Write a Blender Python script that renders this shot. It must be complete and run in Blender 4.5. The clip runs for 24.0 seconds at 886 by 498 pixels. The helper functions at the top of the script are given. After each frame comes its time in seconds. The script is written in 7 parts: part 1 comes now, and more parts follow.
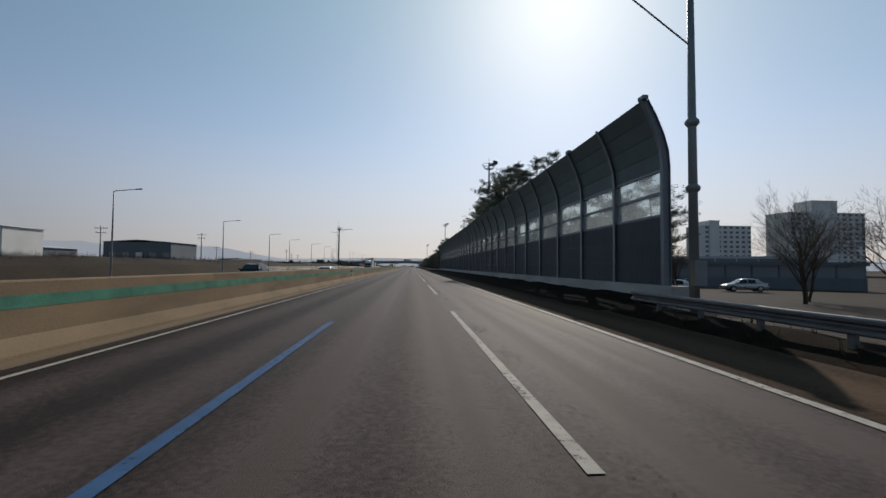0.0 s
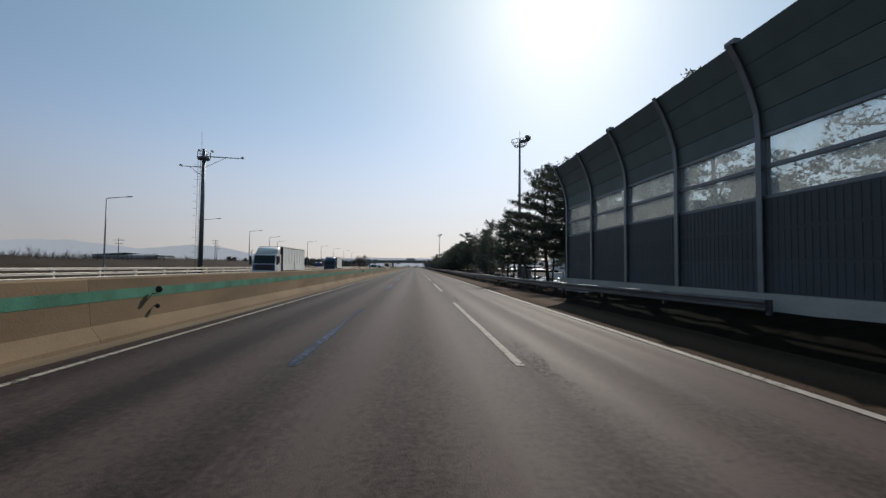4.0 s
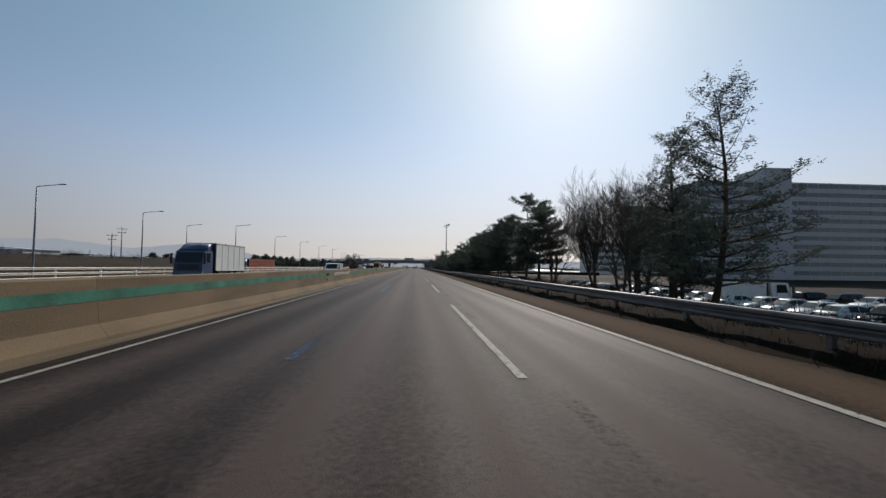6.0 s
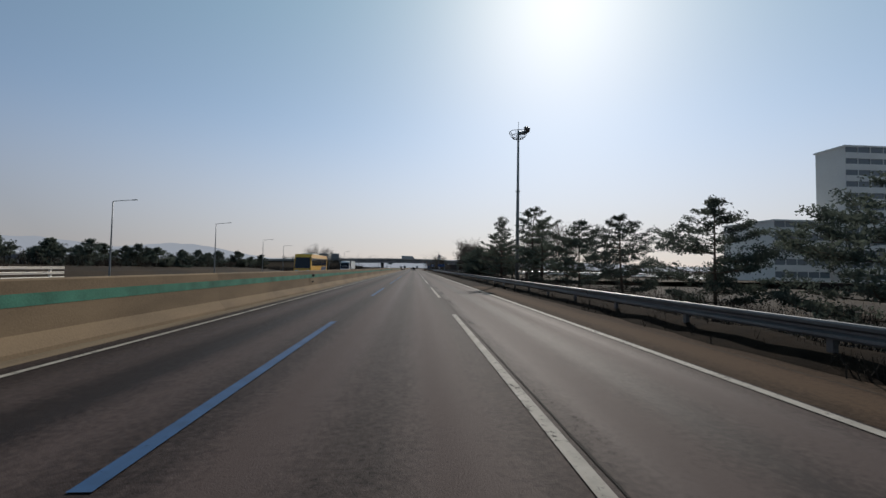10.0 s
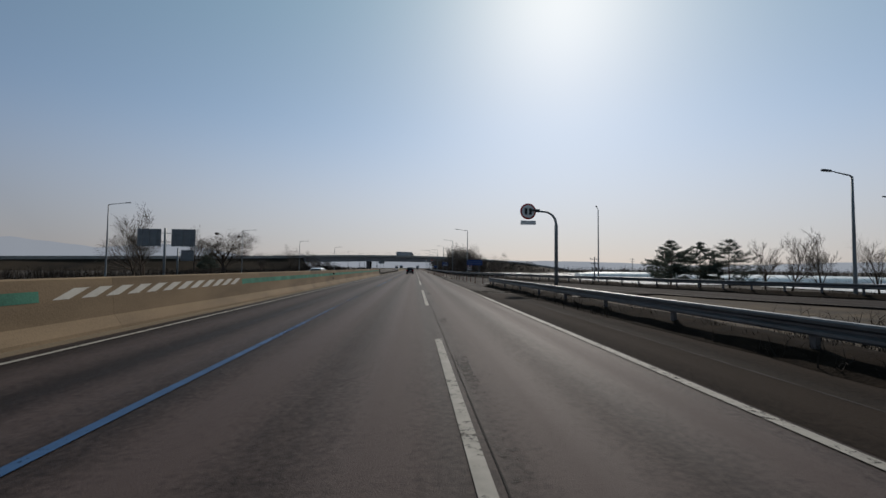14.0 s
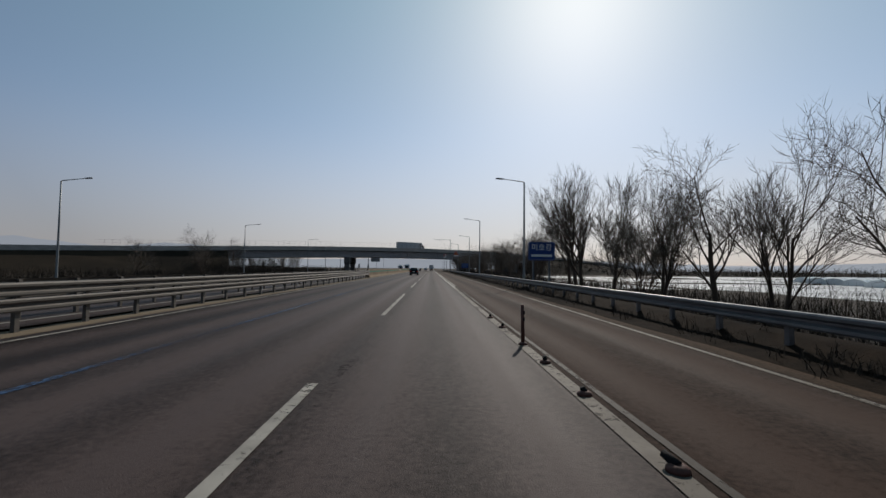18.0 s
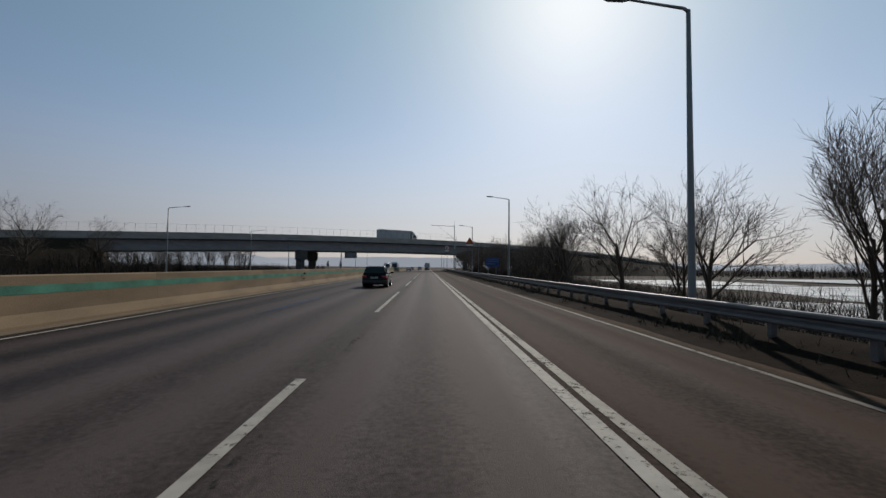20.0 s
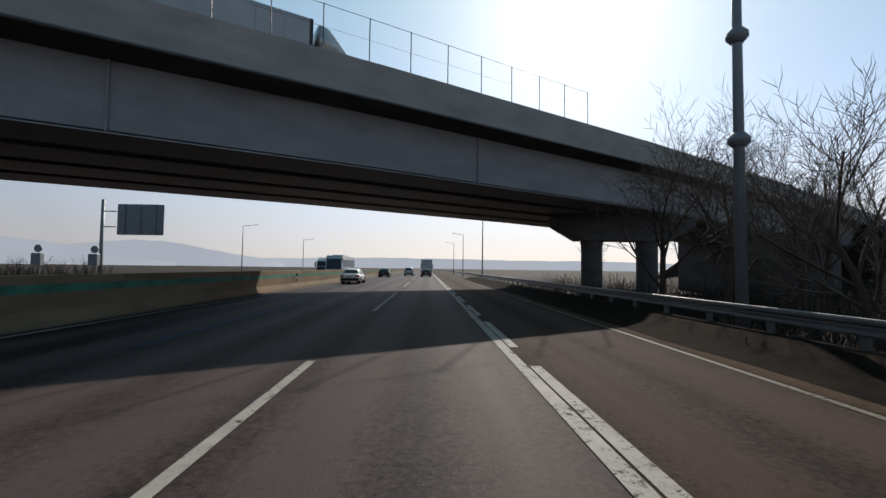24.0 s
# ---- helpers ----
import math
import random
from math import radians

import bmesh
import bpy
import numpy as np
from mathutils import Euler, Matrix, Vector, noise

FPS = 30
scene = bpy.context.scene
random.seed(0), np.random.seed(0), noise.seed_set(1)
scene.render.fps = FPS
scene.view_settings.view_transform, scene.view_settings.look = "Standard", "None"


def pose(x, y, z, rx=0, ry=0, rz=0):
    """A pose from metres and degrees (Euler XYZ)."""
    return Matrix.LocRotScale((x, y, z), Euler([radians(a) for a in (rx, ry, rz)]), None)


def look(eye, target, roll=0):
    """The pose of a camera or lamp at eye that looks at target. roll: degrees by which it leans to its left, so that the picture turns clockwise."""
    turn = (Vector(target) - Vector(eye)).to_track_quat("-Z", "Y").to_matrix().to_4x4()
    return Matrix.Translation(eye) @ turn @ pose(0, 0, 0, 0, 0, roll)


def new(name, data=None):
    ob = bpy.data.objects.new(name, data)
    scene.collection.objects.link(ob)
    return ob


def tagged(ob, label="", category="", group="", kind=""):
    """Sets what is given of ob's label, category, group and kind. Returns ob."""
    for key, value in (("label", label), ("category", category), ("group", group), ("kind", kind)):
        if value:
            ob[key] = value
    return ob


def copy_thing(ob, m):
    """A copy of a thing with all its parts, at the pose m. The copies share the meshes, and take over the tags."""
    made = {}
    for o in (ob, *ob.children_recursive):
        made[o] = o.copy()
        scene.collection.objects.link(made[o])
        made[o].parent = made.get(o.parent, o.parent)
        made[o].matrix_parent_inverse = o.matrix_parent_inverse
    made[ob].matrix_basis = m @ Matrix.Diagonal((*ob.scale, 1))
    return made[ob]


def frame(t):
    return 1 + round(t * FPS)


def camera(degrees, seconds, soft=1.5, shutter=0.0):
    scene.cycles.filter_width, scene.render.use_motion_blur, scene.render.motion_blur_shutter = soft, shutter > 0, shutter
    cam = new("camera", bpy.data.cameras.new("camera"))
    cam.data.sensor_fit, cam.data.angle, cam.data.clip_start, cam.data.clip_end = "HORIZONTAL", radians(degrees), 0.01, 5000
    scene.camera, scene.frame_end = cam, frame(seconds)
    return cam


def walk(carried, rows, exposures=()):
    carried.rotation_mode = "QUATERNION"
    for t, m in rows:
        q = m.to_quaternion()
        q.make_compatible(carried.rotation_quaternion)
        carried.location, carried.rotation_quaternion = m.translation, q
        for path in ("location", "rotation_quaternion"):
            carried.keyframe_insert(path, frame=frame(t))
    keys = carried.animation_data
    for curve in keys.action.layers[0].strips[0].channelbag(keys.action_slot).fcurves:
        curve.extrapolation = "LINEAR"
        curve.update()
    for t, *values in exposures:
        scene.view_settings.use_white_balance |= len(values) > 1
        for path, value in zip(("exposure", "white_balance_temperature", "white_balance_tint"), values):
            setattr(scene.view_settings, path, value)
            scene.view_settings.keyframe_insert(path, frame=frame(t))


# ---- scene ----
cam = camera(92.1, 24.0, soft=1.5)
PATH = [
    (0.0, pose(-1.42, 5.14, 1.57, 92.33, -0.53, -4.25)),
    (0.5, pose(-1.35, 19.08, 1.57, 92.37, -0.61, -4.04)),
    (1.0, pose(-1.31, 33.02, 1.57, 92.39, -0.68, -2.98)),
    (1.5, pose(-1.33, 47.33, 1.57, 92.42, -0.72, -2.22)),
    (2.0, pose(-1.38, 61.68, 1.57, 92.43, -0.75, -2.57)),
    (2.5, pose(-1.45, 76.44, 1.57, 92.44, -0.76, -2.22)),
    (4.5, pose(-1.72, 136.19, 1.57, 92.34, -0.53, -4.00)),
    (5.0, pose(-1.71, 151.09, 1.57, 92.42, -0.58, -3.79)),
    (5.5, pose(-1.65, 166.08, 1.57, 92.45, -0.67, -3.44)),
    (6.0, pose(-1.56, 180.82, 1.57, 92.44, -0.71, -3.85)),
    (6.5, pose(-1.49, 195.65, 1.57, 92.36, -0.68, -3.72)),
    (7.0, pose(-1.46, 210.50, 1.57, 92.29, -0.64, -2.91)),
    (7.5, pose(-1.53, 225.41, 1.57, 92.35, -0.66, -2.96)),
    (8.0, pose(-1.62, 241.02, 1.57, 92.43, -0.71, -3.07)),
    (8.5, pose(-1.67, 256.68, 1.57, 92.48, -0.82, -3.18)),
    (9.0, pose(-1.64, 272.86, 1.57, 92.54, -0.92, -3.76)),
    (9.5, pose(-1.52, 289.07, 1.57, 92.56, -0.86, -3.81)),
    (11.5, pose(-0.82, 351.69, 1.57, 92.40, -1.20, -3.97)),
    (12.0, pose(-0.68, 367.28, 1.57, 92.38, -1.03, -3.73)),
    (12.5, pose(-0.63, 382.85, 1.57, 92.40, -0.88, -3.19)),
    (13.0, pose(-0.62, 398.26, 1.57, 92.47, -0.82, -3.24)),
    (13.5, pose(-0.61, 413.65, 1.57, 92.54, -0.68, -3.61)),
    (14.0, pose(-0.52, 428.87, 1.57, 92.54, -0.57, -3.73)),
    (14.5, pose(-0.28, 444.05, 1.57, 92.50, -0.56, -3.65)),
    (15.0, pose(0.01, 459.22, 1.57, 92.46, -0.57, -4.00)),
    (15.5, pose(0.36, 474.34, 1.57, 92.43, -0.53, -4.50)),
    (16.0, pose(0.73, 489.88, 1.57, 92.41, -0.51, -3.86)),
    (16.5, pose(1.10, 505.36, 1.57, 92.41, -0.54, -2.79)),
    (17.0, pose(1.41, 521.29, 1.57, 92.40, -0.52, -2.26)),
    (17.5, pose(1.54, 537.18, 1.57, 92.51, -0.56, -1.90)),
    (18.0, pose(1.56, 552.46, 1.57, 92.57, -0.63, -1.60)),
    (18.5, pose(1.60, 567.70, 1.57, 92.50, -0.64, -1.70)),
    (21.0, pose(1.78, 641.77, 1.57, 92.41, -0.59, -2.27)),
    (22.0, pose(1.85, 671.99, 1.57, 92.55, -0.61, -1.38)),
    (23.0, pose(1.87, 702.60, 1.57, 92.63, -0.65, -1.65)),
    (24.0, pose(1.89, 733.62, 1.57, 92.60, -0.76, -2.14)),
]
walk(cam, PATH, exposures=[(0.0, 0.1, 6250, 10), (2.0, 0.36, 6250, 10), (5.0, 0.2, 6250, 10), (9.0, 0.12, 6250, 10), (13.0, 0.0, 6250, 10), (15.0, -0.1, 6250, 10), (18.0, -0.05, 6250, 10), (22.0, 0.05, 6250, 10), (23.0, 0.25, 6250, 10), (24.0, 0.5, 6250, 10)])

# ---- daylight: low winter sun ahead and to the right, clear hazy sky ----
SUN_AZ, SUN_EL = radians(19.5), radians(34.8)
world = bpy.data.worlds.new("sky")
scene.world = world
world.use_nodes = True
wn = world.node_tree
sky = wn.nodes.new("ShaderNodeTexSky")
sky.sky_type = "NISHITA"
sky.sun_disc = False
sky.sun_elevation, sky.sun_rotation = SUN_EL, SUN_AZ
sky.altitude, sky.air_density, sky.dust_density, sky.ozone_density = 50, 0.8, 0.5, 0.3
# winter haze: the sky fades into a pale pinkish grey towards the horizon
coord, sep, thick, blend, tone, veil, both = (wn.nodes.new("ShaderNode" + k) for k in ("TexCoord", "SeparateXYZ", "ValToRGB", "MixRGB", "ValToRGB", "Background", "AddShader"))
wn.links.new(coord.outputs["Generated"], sep.inputs[0])
wn.links.new(sep.outputs[2], thick.inputs[0])
wn.links.new(sep.outputs[2], tone.inputs[0])
thick.color_ramp.elements[0].position, thick.color_ramp.elements[1].position = 0.0, 0.34
thick.color_ramp.elements[0].color, thick.color_ramp.elements[1].color = (0.82, 0.82, 0.82, 1), (0, 0, 0, 1)
thick.color_ramp.interpolation = "EASE"
wn.links.new(thick.outputs[0], blend.inputs[0])
wn.links.new(sky.outputs[0], blend.inputs[1])
# the haze is paler towards the sun than away from it
toward, near_sun, haze, shine = (wn.nodes.new("ShaderNode" + k) for k in ("VectorMath", "MapRange", "MixRGB", "Math"))
toward.operation = "DOT_PRODUCT"
toward.inputs[1].default_value = (math.sin(SUN_AZ) * math.cos(SUN_EL), math.cos(SUN_AZ) * math.cos(SUN_EL), math.sin(SUN_EL))
wn.links.new(coord.outputs["Generated"], toward.inputs[0])
wn.links.new(toward.outputs["Value"], near_sun.inputs["Value"])
near_sun.inputs["From Min"].default_value, near_sun.inputs["From Max"].default_value = 0.45, 1.0
wn.links.new(near_sun.outputs[0], haze.inputs[0])
haze.inputs[1].default_value, haze.inputs[2].default_value = (3.0, 2.7, 2.85, 1), (6.6, 6.0, 5.75, 1)
wn.links.new(haze.outputs[0], blend.inputs[2])
shine.operation, shine.inputs[1].default_value, shine.inputs[2].default_value = "MULTIPLY_ADD", 0.39, 0.2
wn.links.new(near_sun.outputs[0], shine.inputs[0])
wn.links.new(blend.outputs[0], wn.nodes["Background"].inputs[0])
wn.nodes["Background"].inputs[1].default_value = 0.076
tone.color_ramp.elements[0].position, tone.color_ramp.elements[1].position = 0.0, 0.75
tone.color_ramp.elements[0].color, tone.color_ramp.elements[1].color = (0.32, 0.275, 0.265, 1), (0.115, 0.3, 0.215, 1)
wn.links.new(tone.outputs[0], veil.inputs[0])
wn.links.new(shine.outputs[0], veil.inputs[1])
wn.links.new(wn.nodes["Background"].outputs[0], both.inputs[0])
wn.links.new(veil.outputs[0], both.inputs[1])
wn.links.new(both.outputs[0], wn.nodes["World Output"].inputs[0])
sun = new("sun", bpy.data.lights.new("sun", "SUN"))
sun.data.energy, sun.data.angle, sun.data.color = 3.6, radians(0.55), (1.0, 0.90, 0.78)
sun.matrix_world = look((math.sin(SUN_AZ) * 50, math.cos(SUN_AZ) * 50, math.tan(SUN_EL) * 50 + 1), (0, 0, 1))


# ---- materials ----
def surf(name, col, rough=0.6, metal=0.0, var=0.2, scale=1.5, fine=40.0, bump=0.15, stretch=(1, 1, 1), col2=None, rand=0.0, coat=0.0, alpha=1.0):
    """A painted, mineral or metal surface with stains at one scale and grain at another."""
    m = bpy.data.materials.new(name)
    m.use_nodes = True
    n, l = m.node_tree.nodes, m.node_tree.links
    b = n["Principled BSDF"]
    tc, mp = n.new("ShaderNodeTexCoord"), n.new("ShaderNodeMapping")
    mp.inputs["Scale"].default_value = stretch
    l.new(tc.outputs["Object"], mp.inputs["Vector"])
    big, small = n.new("ShaderNodeTexNoise"), n.new("ShaderNodeTexNoise")
    big.inputs["Scale"].default_value, big.inputs["Detail"].default_value = scale, 6
    small.inputs["Scale"].default_value, small.inputs["Detail"].default_value = fine, 4
    l.new(mp.outputs[0], big.inputs["Vector"])
    l.new(tc.outputs["Object"], small.inputs["Vector"])
    add = n.new("ShaderNodeMath")
    add.operation = "MULTIPLY_ADD"
    add.inputs[1].default_value = 0.35
    l.new(small.outputs[0], add.inputs[0])
    l.new(big.outputs[0], add.inputs[2])
    ramp = n.new("ShaderNodeValToRGB")
    ramp.color_ramp.elements[0].position, ramp.color_ramp.elements[1].position = 0.40, 0.95
    c2 = col2 or tuple(min(1, c * (1 + var)) for c in col)
    ramp.color_ramp.elements[0].color = (*[c * (1 - var) for c in col], 1)
    ramp.color_ramp.elements[1].color = (*c2, 1)
    l.new(add.outputs[0], ramp.inputs[0])
    out = ramp.outputs[0]
    if rand:
        oi, hsv, mr = n.new("ShaderNodeObjectInfo"), n.new("ShaderNodeHueSaturation"), n.new("ShaderNodeMapRange")
        mr.inputs["To Min"].default_value, mr.inputs["To Max"].default_value = 1 - rand, 1 + rand
        l.new(oi.outputs["Random"], mr.inputs["Value"])
        l.new(mr.outputs[0], hsv.inputs["Value"])
        l.new(out, hsv.inputs["Color"])
        out = hsv.outputs[0]
    l.new(out, b.inputs["Base Color"])
    rr = n.new("ShaderNodeMapRange")
    rr.inputs["To Min"].default_value, rr.inputs["To Max"].default_value = max(0.02, rough - 0.12), min(1, rough + 0.12)
    l.new(big.outputs[0], rr.inputs["Value"])
    l.new(rr.outputs[0], b.inputs["Roughness"])
    b.inputs["Metallic"].default_value = metal
    b.inputs["Specular IOR Level"].default_value = 0.12 if rough > 0.84 else 0.45
    b.inputs["Coat Weight"].default_value = coat
    b.inputs["Alpha"].default_value = alpha
    if bump:
        bp = n.new("ShaderNodeBump")
        bp.inputs["Strength"].default_value, bp.inputs["Distance"].default_value = bump, 0.02
        l.new(small.outputs[0], bp.inputs["Height"])
        l.new(bp.outputs[0], b.inputs["Normal"])
    return m


def asphalt_mat(name, dark, light, rough=0.62):
    """Worn asphalt: streaks along the traffic, pale wheel lanes, fine aggregate."""
    m = bpy.data.materials.new(name)
    m.use_nodes = True
    n, l = m.node_tree.nodes, m.node_tree.links
    b = n["Principled BSDF"]
    tc = n.new("ShaderNodeTexCoord")

    def noise_at(sx, sy, detail, rough_=0.5):
        mp, t = n.new("ShaderNodeMapping"), n.new("ShaderNodeTexNoise")
        mp.inputs["Scale"].default_value = (sx, sy, 1)
        t.inputs["Scale"].default_value, t.inputs["Detail"].default_value, t.inputs["Roughness"].default_value = 1.0, detail, rough_
        l.new(tc.outputs["Object"], mp.inputs["Vector"])
        l.new(mp.outputs[0], t.inputs["Vector"])
        return t.outputs[0]

    def mix(a, c, f):
        k = n.new("ShaderNodeMath")
        k.operation = "MULTIPLY_ADD"
        k.inputs[1].default_value = f
        l.new(a, k.inputs[0])
        l.new(c, k.inputs[2])
        return k.outputs[0]

    streak, patch, grain = noise_at(1.5, 0.012, 3), noise_at(0.45, 0.09, 6, 0.62), noise_at(60, 60, 3, 0.7)
    stone, mottle = noise_at(14, 14, 2), noise_at(4.5, 2.2, 6, 0.7)
    # two polished wheel tracks a lane, with an oily strip between them and rough joints
    sx, wob, sn = n.new("ShaderNodeSeparateXYZ"), n.new("ShaderNodeMath"), n.new("ShaderNodeMath")
    l.new(tc.outputs["Object"], sx.inputs[0])
    wander = noise_at(0.0, 0.02, 2)
    wob.operation, wob.inputs[1].default_value = "MULTIPLY_ADD", 0.45
    l.new(wander, wob.inputs[0])
    l.new(sx.outputs[0], wob.inputs[2])
    ph = n.new("ShaderNodeMath")
    ph.operation, ph.inputs[1].default_value, ph.inputs[2].default_value = "MULTIPLY_ADD", 2 * math.pi / 1.725, -2.39
    l.new(wob.outputs[0], ph.inputs[0])
    sn.operation = "SINE"
    l.new(ph.outputs[0], sn.inputs[0])
    base = mix(mottle, mix(streak, mix(patch, mix(stone, grain, 2.2), 0.9), 1.2), 1.6)
    total = mix(sn.outputs[0], base, 0.55)
    # the middle lane is coloured paler than the bus lane to carry lens falloff
    lane, lane_falloff = n.new("ShaderNodeMapRange"), n.new("ShaderNodeMath")
    lane.interpolation_type = "SMOOTHSTEP"
    for key, value in (("From Min", -5.2), ("From Max", -2.6), ("To Min", -0.22), ("To Max", 0.36)):
        lane.inputs[key].default_value = value
    l.new(sx.outputs[0], lane.inputs["Value"])
    l.new(total, lane_falloff.inputs[0])
    l.new(lane.outputs[0], lane_falloff.inputs[1])
    total = lane_falloff.outputs[0]
    ramp = n.new("ShaderNodeValToRGB")
    ramp.color_ramp.elements[0].position, ramp.color_ramp.elements[1].position = 0.395, 0.605
    ramp.color_ramp.elements[0].color, ramp.color_ramp.elements[1].color = (*dark, 1), (*light, 1)
    sc = n.new("ShaderNodeMath")
    sc.operation = "MULTIPLY"
    sc.inputs[1].default_value = 1 / 6.9
    l.new(total, sc.inputs[0])
    l.new(sc.outputs[0], ramp.inputs[0])
    l.new(ramp.outputs[0], b.inputs["Base Color"])
    rr = n.new("ShaderNodeMapRange")
    rr.inputs["To Min"].default_value, rr.inputs["To Max"].default_value = rough - 0.14, rough + 0.2
    l.new(streak, rr.inputs["Value"])
    l.new(rr.outputs[0], b.inputs["Roughness"])
    b.inputs["Specular IOR Level"].default_value = 0.06
    bp = n.new("ShaderNodeBump")
    bp.inputs["Strength"].default_value, bp.inputs["Distance"].default_value = 0.5, 0.012
    l.new(grain, bp.inputs["Height"])
    l.new(bp.outputs[0], b.inputs["Normal"])
    return m


def paint_mat(name, col, wear=0.45, patchy=0.5, scale=0.8):
    """Road paint, worn through to the road beneath in flakes and in longer patches."""
    m = bpy.data.materials.new(name)
    m.use_nodes = True
    n, l = m.node_tree.nodes, m.node_tree.links
    b = n["Principled BSDF"]
    t, t2, t3 = (n.new("ShaderNodeTexNoise") for _ in range(3))
    ge = n.new("ShaderNodeNewGeometry")
    for k, sc, de, ro in ((t, 9.0, 8, 0.78), (t2, scale, 3, 0.5), (t3, 2.2, 5, 0.6)):
        k.inputs["Scale"].default_value, k.inputs["Detail"].default_value, k.inputs["Roughness"].default_value = sc, de, ro
        l.new(ge.outputs["Position"], k.inputs["Vector"])
    k = n.new("ShaderNodeMath")
    k.operation = "MULTIPLY_ADD"
    k.inputs[1].default_value = patchy
    l.new(t2.outputs[0], k.inputs[0])
    l.new(t.outputs[0], k.inputs[2])
    mr = n.new("ShaderNodeMapRange")
    mr.inputs["From Min"].default_value, mr.inputs["From Max"].default_value = wear + patchy * 0.5 - 0.19, wear + patchy * 0.5 - 0.03
    l.new(k.outputs[0], mr.inputs["Value"])
    ramp = n.new("ShaderNodeValToRGB")
    e = ramp.color_ramp.elements
    e[0].position, e[1].position = 0.35, 0.65
    e[0].color, e[1].color = (*[c * 0.72 for c in col], 1), (*col, 1)
    l.new(t3.outputs[0], ramp.inputs[0])
    l.new(ramp.outputs[0], b.inputs["Base Color"])
    b.inputs["Roughness"].default_value = 0.75
    b.inputs["Specular IOR Level"].default_value = 0.15
    tr, mx = n.new("ShaderNodeBsdfTransparent"), n.new("ShaderNodeMixShader")
    l.new(mr.outputs[0], mx.inputs[0])
    l.new(tr.outputs[0], mx.inputs[1])
    l.new(b.outputs[0], mx.inputs[2])
    l.new(mx.outputs[0], n["Material Output"].inputs[0])
    return m


def glass_mat(name, col=(0.02, 0.025, 0.03), rough=0.05):
    m = bpy.data.materials.new(name)
    m.use_nodes = True
    b = m.node_tree.nodes["Principled BSDF"]
    b.inputs["Base Color"].default_value = (*col, 1)
    b.inputs["Roughness"].default_value = rough
    b.inputs["Specular IOR Level"].default_value = 0.25
    return m


def clear_mat(name, tint=(0.8, 0.86, 0.86), film=0.25):
    """Dusty clear sheet: light passes, with a hazy film on it."""
    m = bpy.data.materials.new(name)
    m.use_nodes = True
    n, l = m.node_tree.nodes, m.node_tree.links
    n.remove(n["Principled BSDF"])
    tr, tl, gl, m1, m2 = (n.new("ShaderNodeBsdf" + k) for k in ("Transparent", "Translucent", "Glossy", "Diffuse", "Diffuse"))
    n.remove(m2)
    mixa, mixb, mixc = (n.new("ShaderNodeMixShader") for _ in range(3))
    tc, ns, mr = n.new("ShaderNodeTexCoord"), n.new("ShaderNodeTexNoise"), n.new("ShaderNodeMapRange")
    ns.inputs["Scale"].default_value, ns.inputs["Detail"].default_value = 0.9, 5
    mr.inputs["To Min"].default_value, mr.inputs["To Max"].default_value = film * 0.3, film * 1.9
    l.new(tc.outputs["Object"], ns.inputs["Vector"])
    l.new(ns.outputs[0], mr.inputs["Value"])
    tr.inputs[0].default_value = (*tint, 1)
    tl.inputs[0].default_value = (0.75, 0.75, 0.72, 1)
    m1.inputs[0].default_value = (0.5, 0.5, 0.48, 1)
    gl.inputs[0].default_value, gl.inputs[1].default_value = (1, 1, 1, 1), 0.08
    mixa.inputs[0].default_value = 0.3
    l.new(tl.outputs[0], mixa.inputs[1])
    l.new(m1.outputs[0], mixa.inputs[2])
    l.new(mr.outputs[0], mixb.inputs[0])
    l.new(tr.outputs[0], mixb.inputs[1])
    l.new(mixa.outputs[0], mixb.inputs[2])
    mixc.inputs[0].default_value = 0.05
    l.new(mixb.outputs[0], mixc.inputs[1])
    l.new(gl.outputs[0], mixc.inputs[2])
    l.new(mixc.outputs[0], n["Material Output"].inputs[0])
    return m


def haze_glow_mat(name, col, strength):
    """Far hills that glow by themselves; the haze of distance is painted as emission."""
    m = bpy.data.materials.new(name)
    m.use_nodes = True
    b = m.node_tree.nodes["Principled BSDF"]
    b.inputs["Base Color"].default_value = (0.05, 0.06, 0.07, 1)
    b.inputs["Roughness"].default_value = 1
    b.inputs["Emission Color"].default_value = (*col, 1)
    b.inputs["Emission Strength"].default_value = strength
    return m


def needle_mat(name, a, c):
    m = surf(name, a, 0.88, var=0.3, scale=0.6, fine=8, bump=0, col2=c, rand=0.2)
    m.node_tree.nodes["Principled BSDF"].inputs["Specular IOR Level"].default_value = 0.1
    n, l = m.node_tree.nodes, m.node_tree.links
    tl, mx, b = n.new("ShaderNodeBsdfTranslucent"), n.new("ShaderNodeMixShader"), n["Principled BSDF"]
    src = b.inputs["Base Color"].links[0].from_socket
    l.new(src, tl.inputs[0])
    mx.inputs[0].default_value = 0.45
    l.new(b.outputs[0], mx.inputs[1])
    l.new(tl.outputs[0], mx.inputs[2])
    l.new(mx.outputs[0], n["Material Output"].inputs[0])
    return m


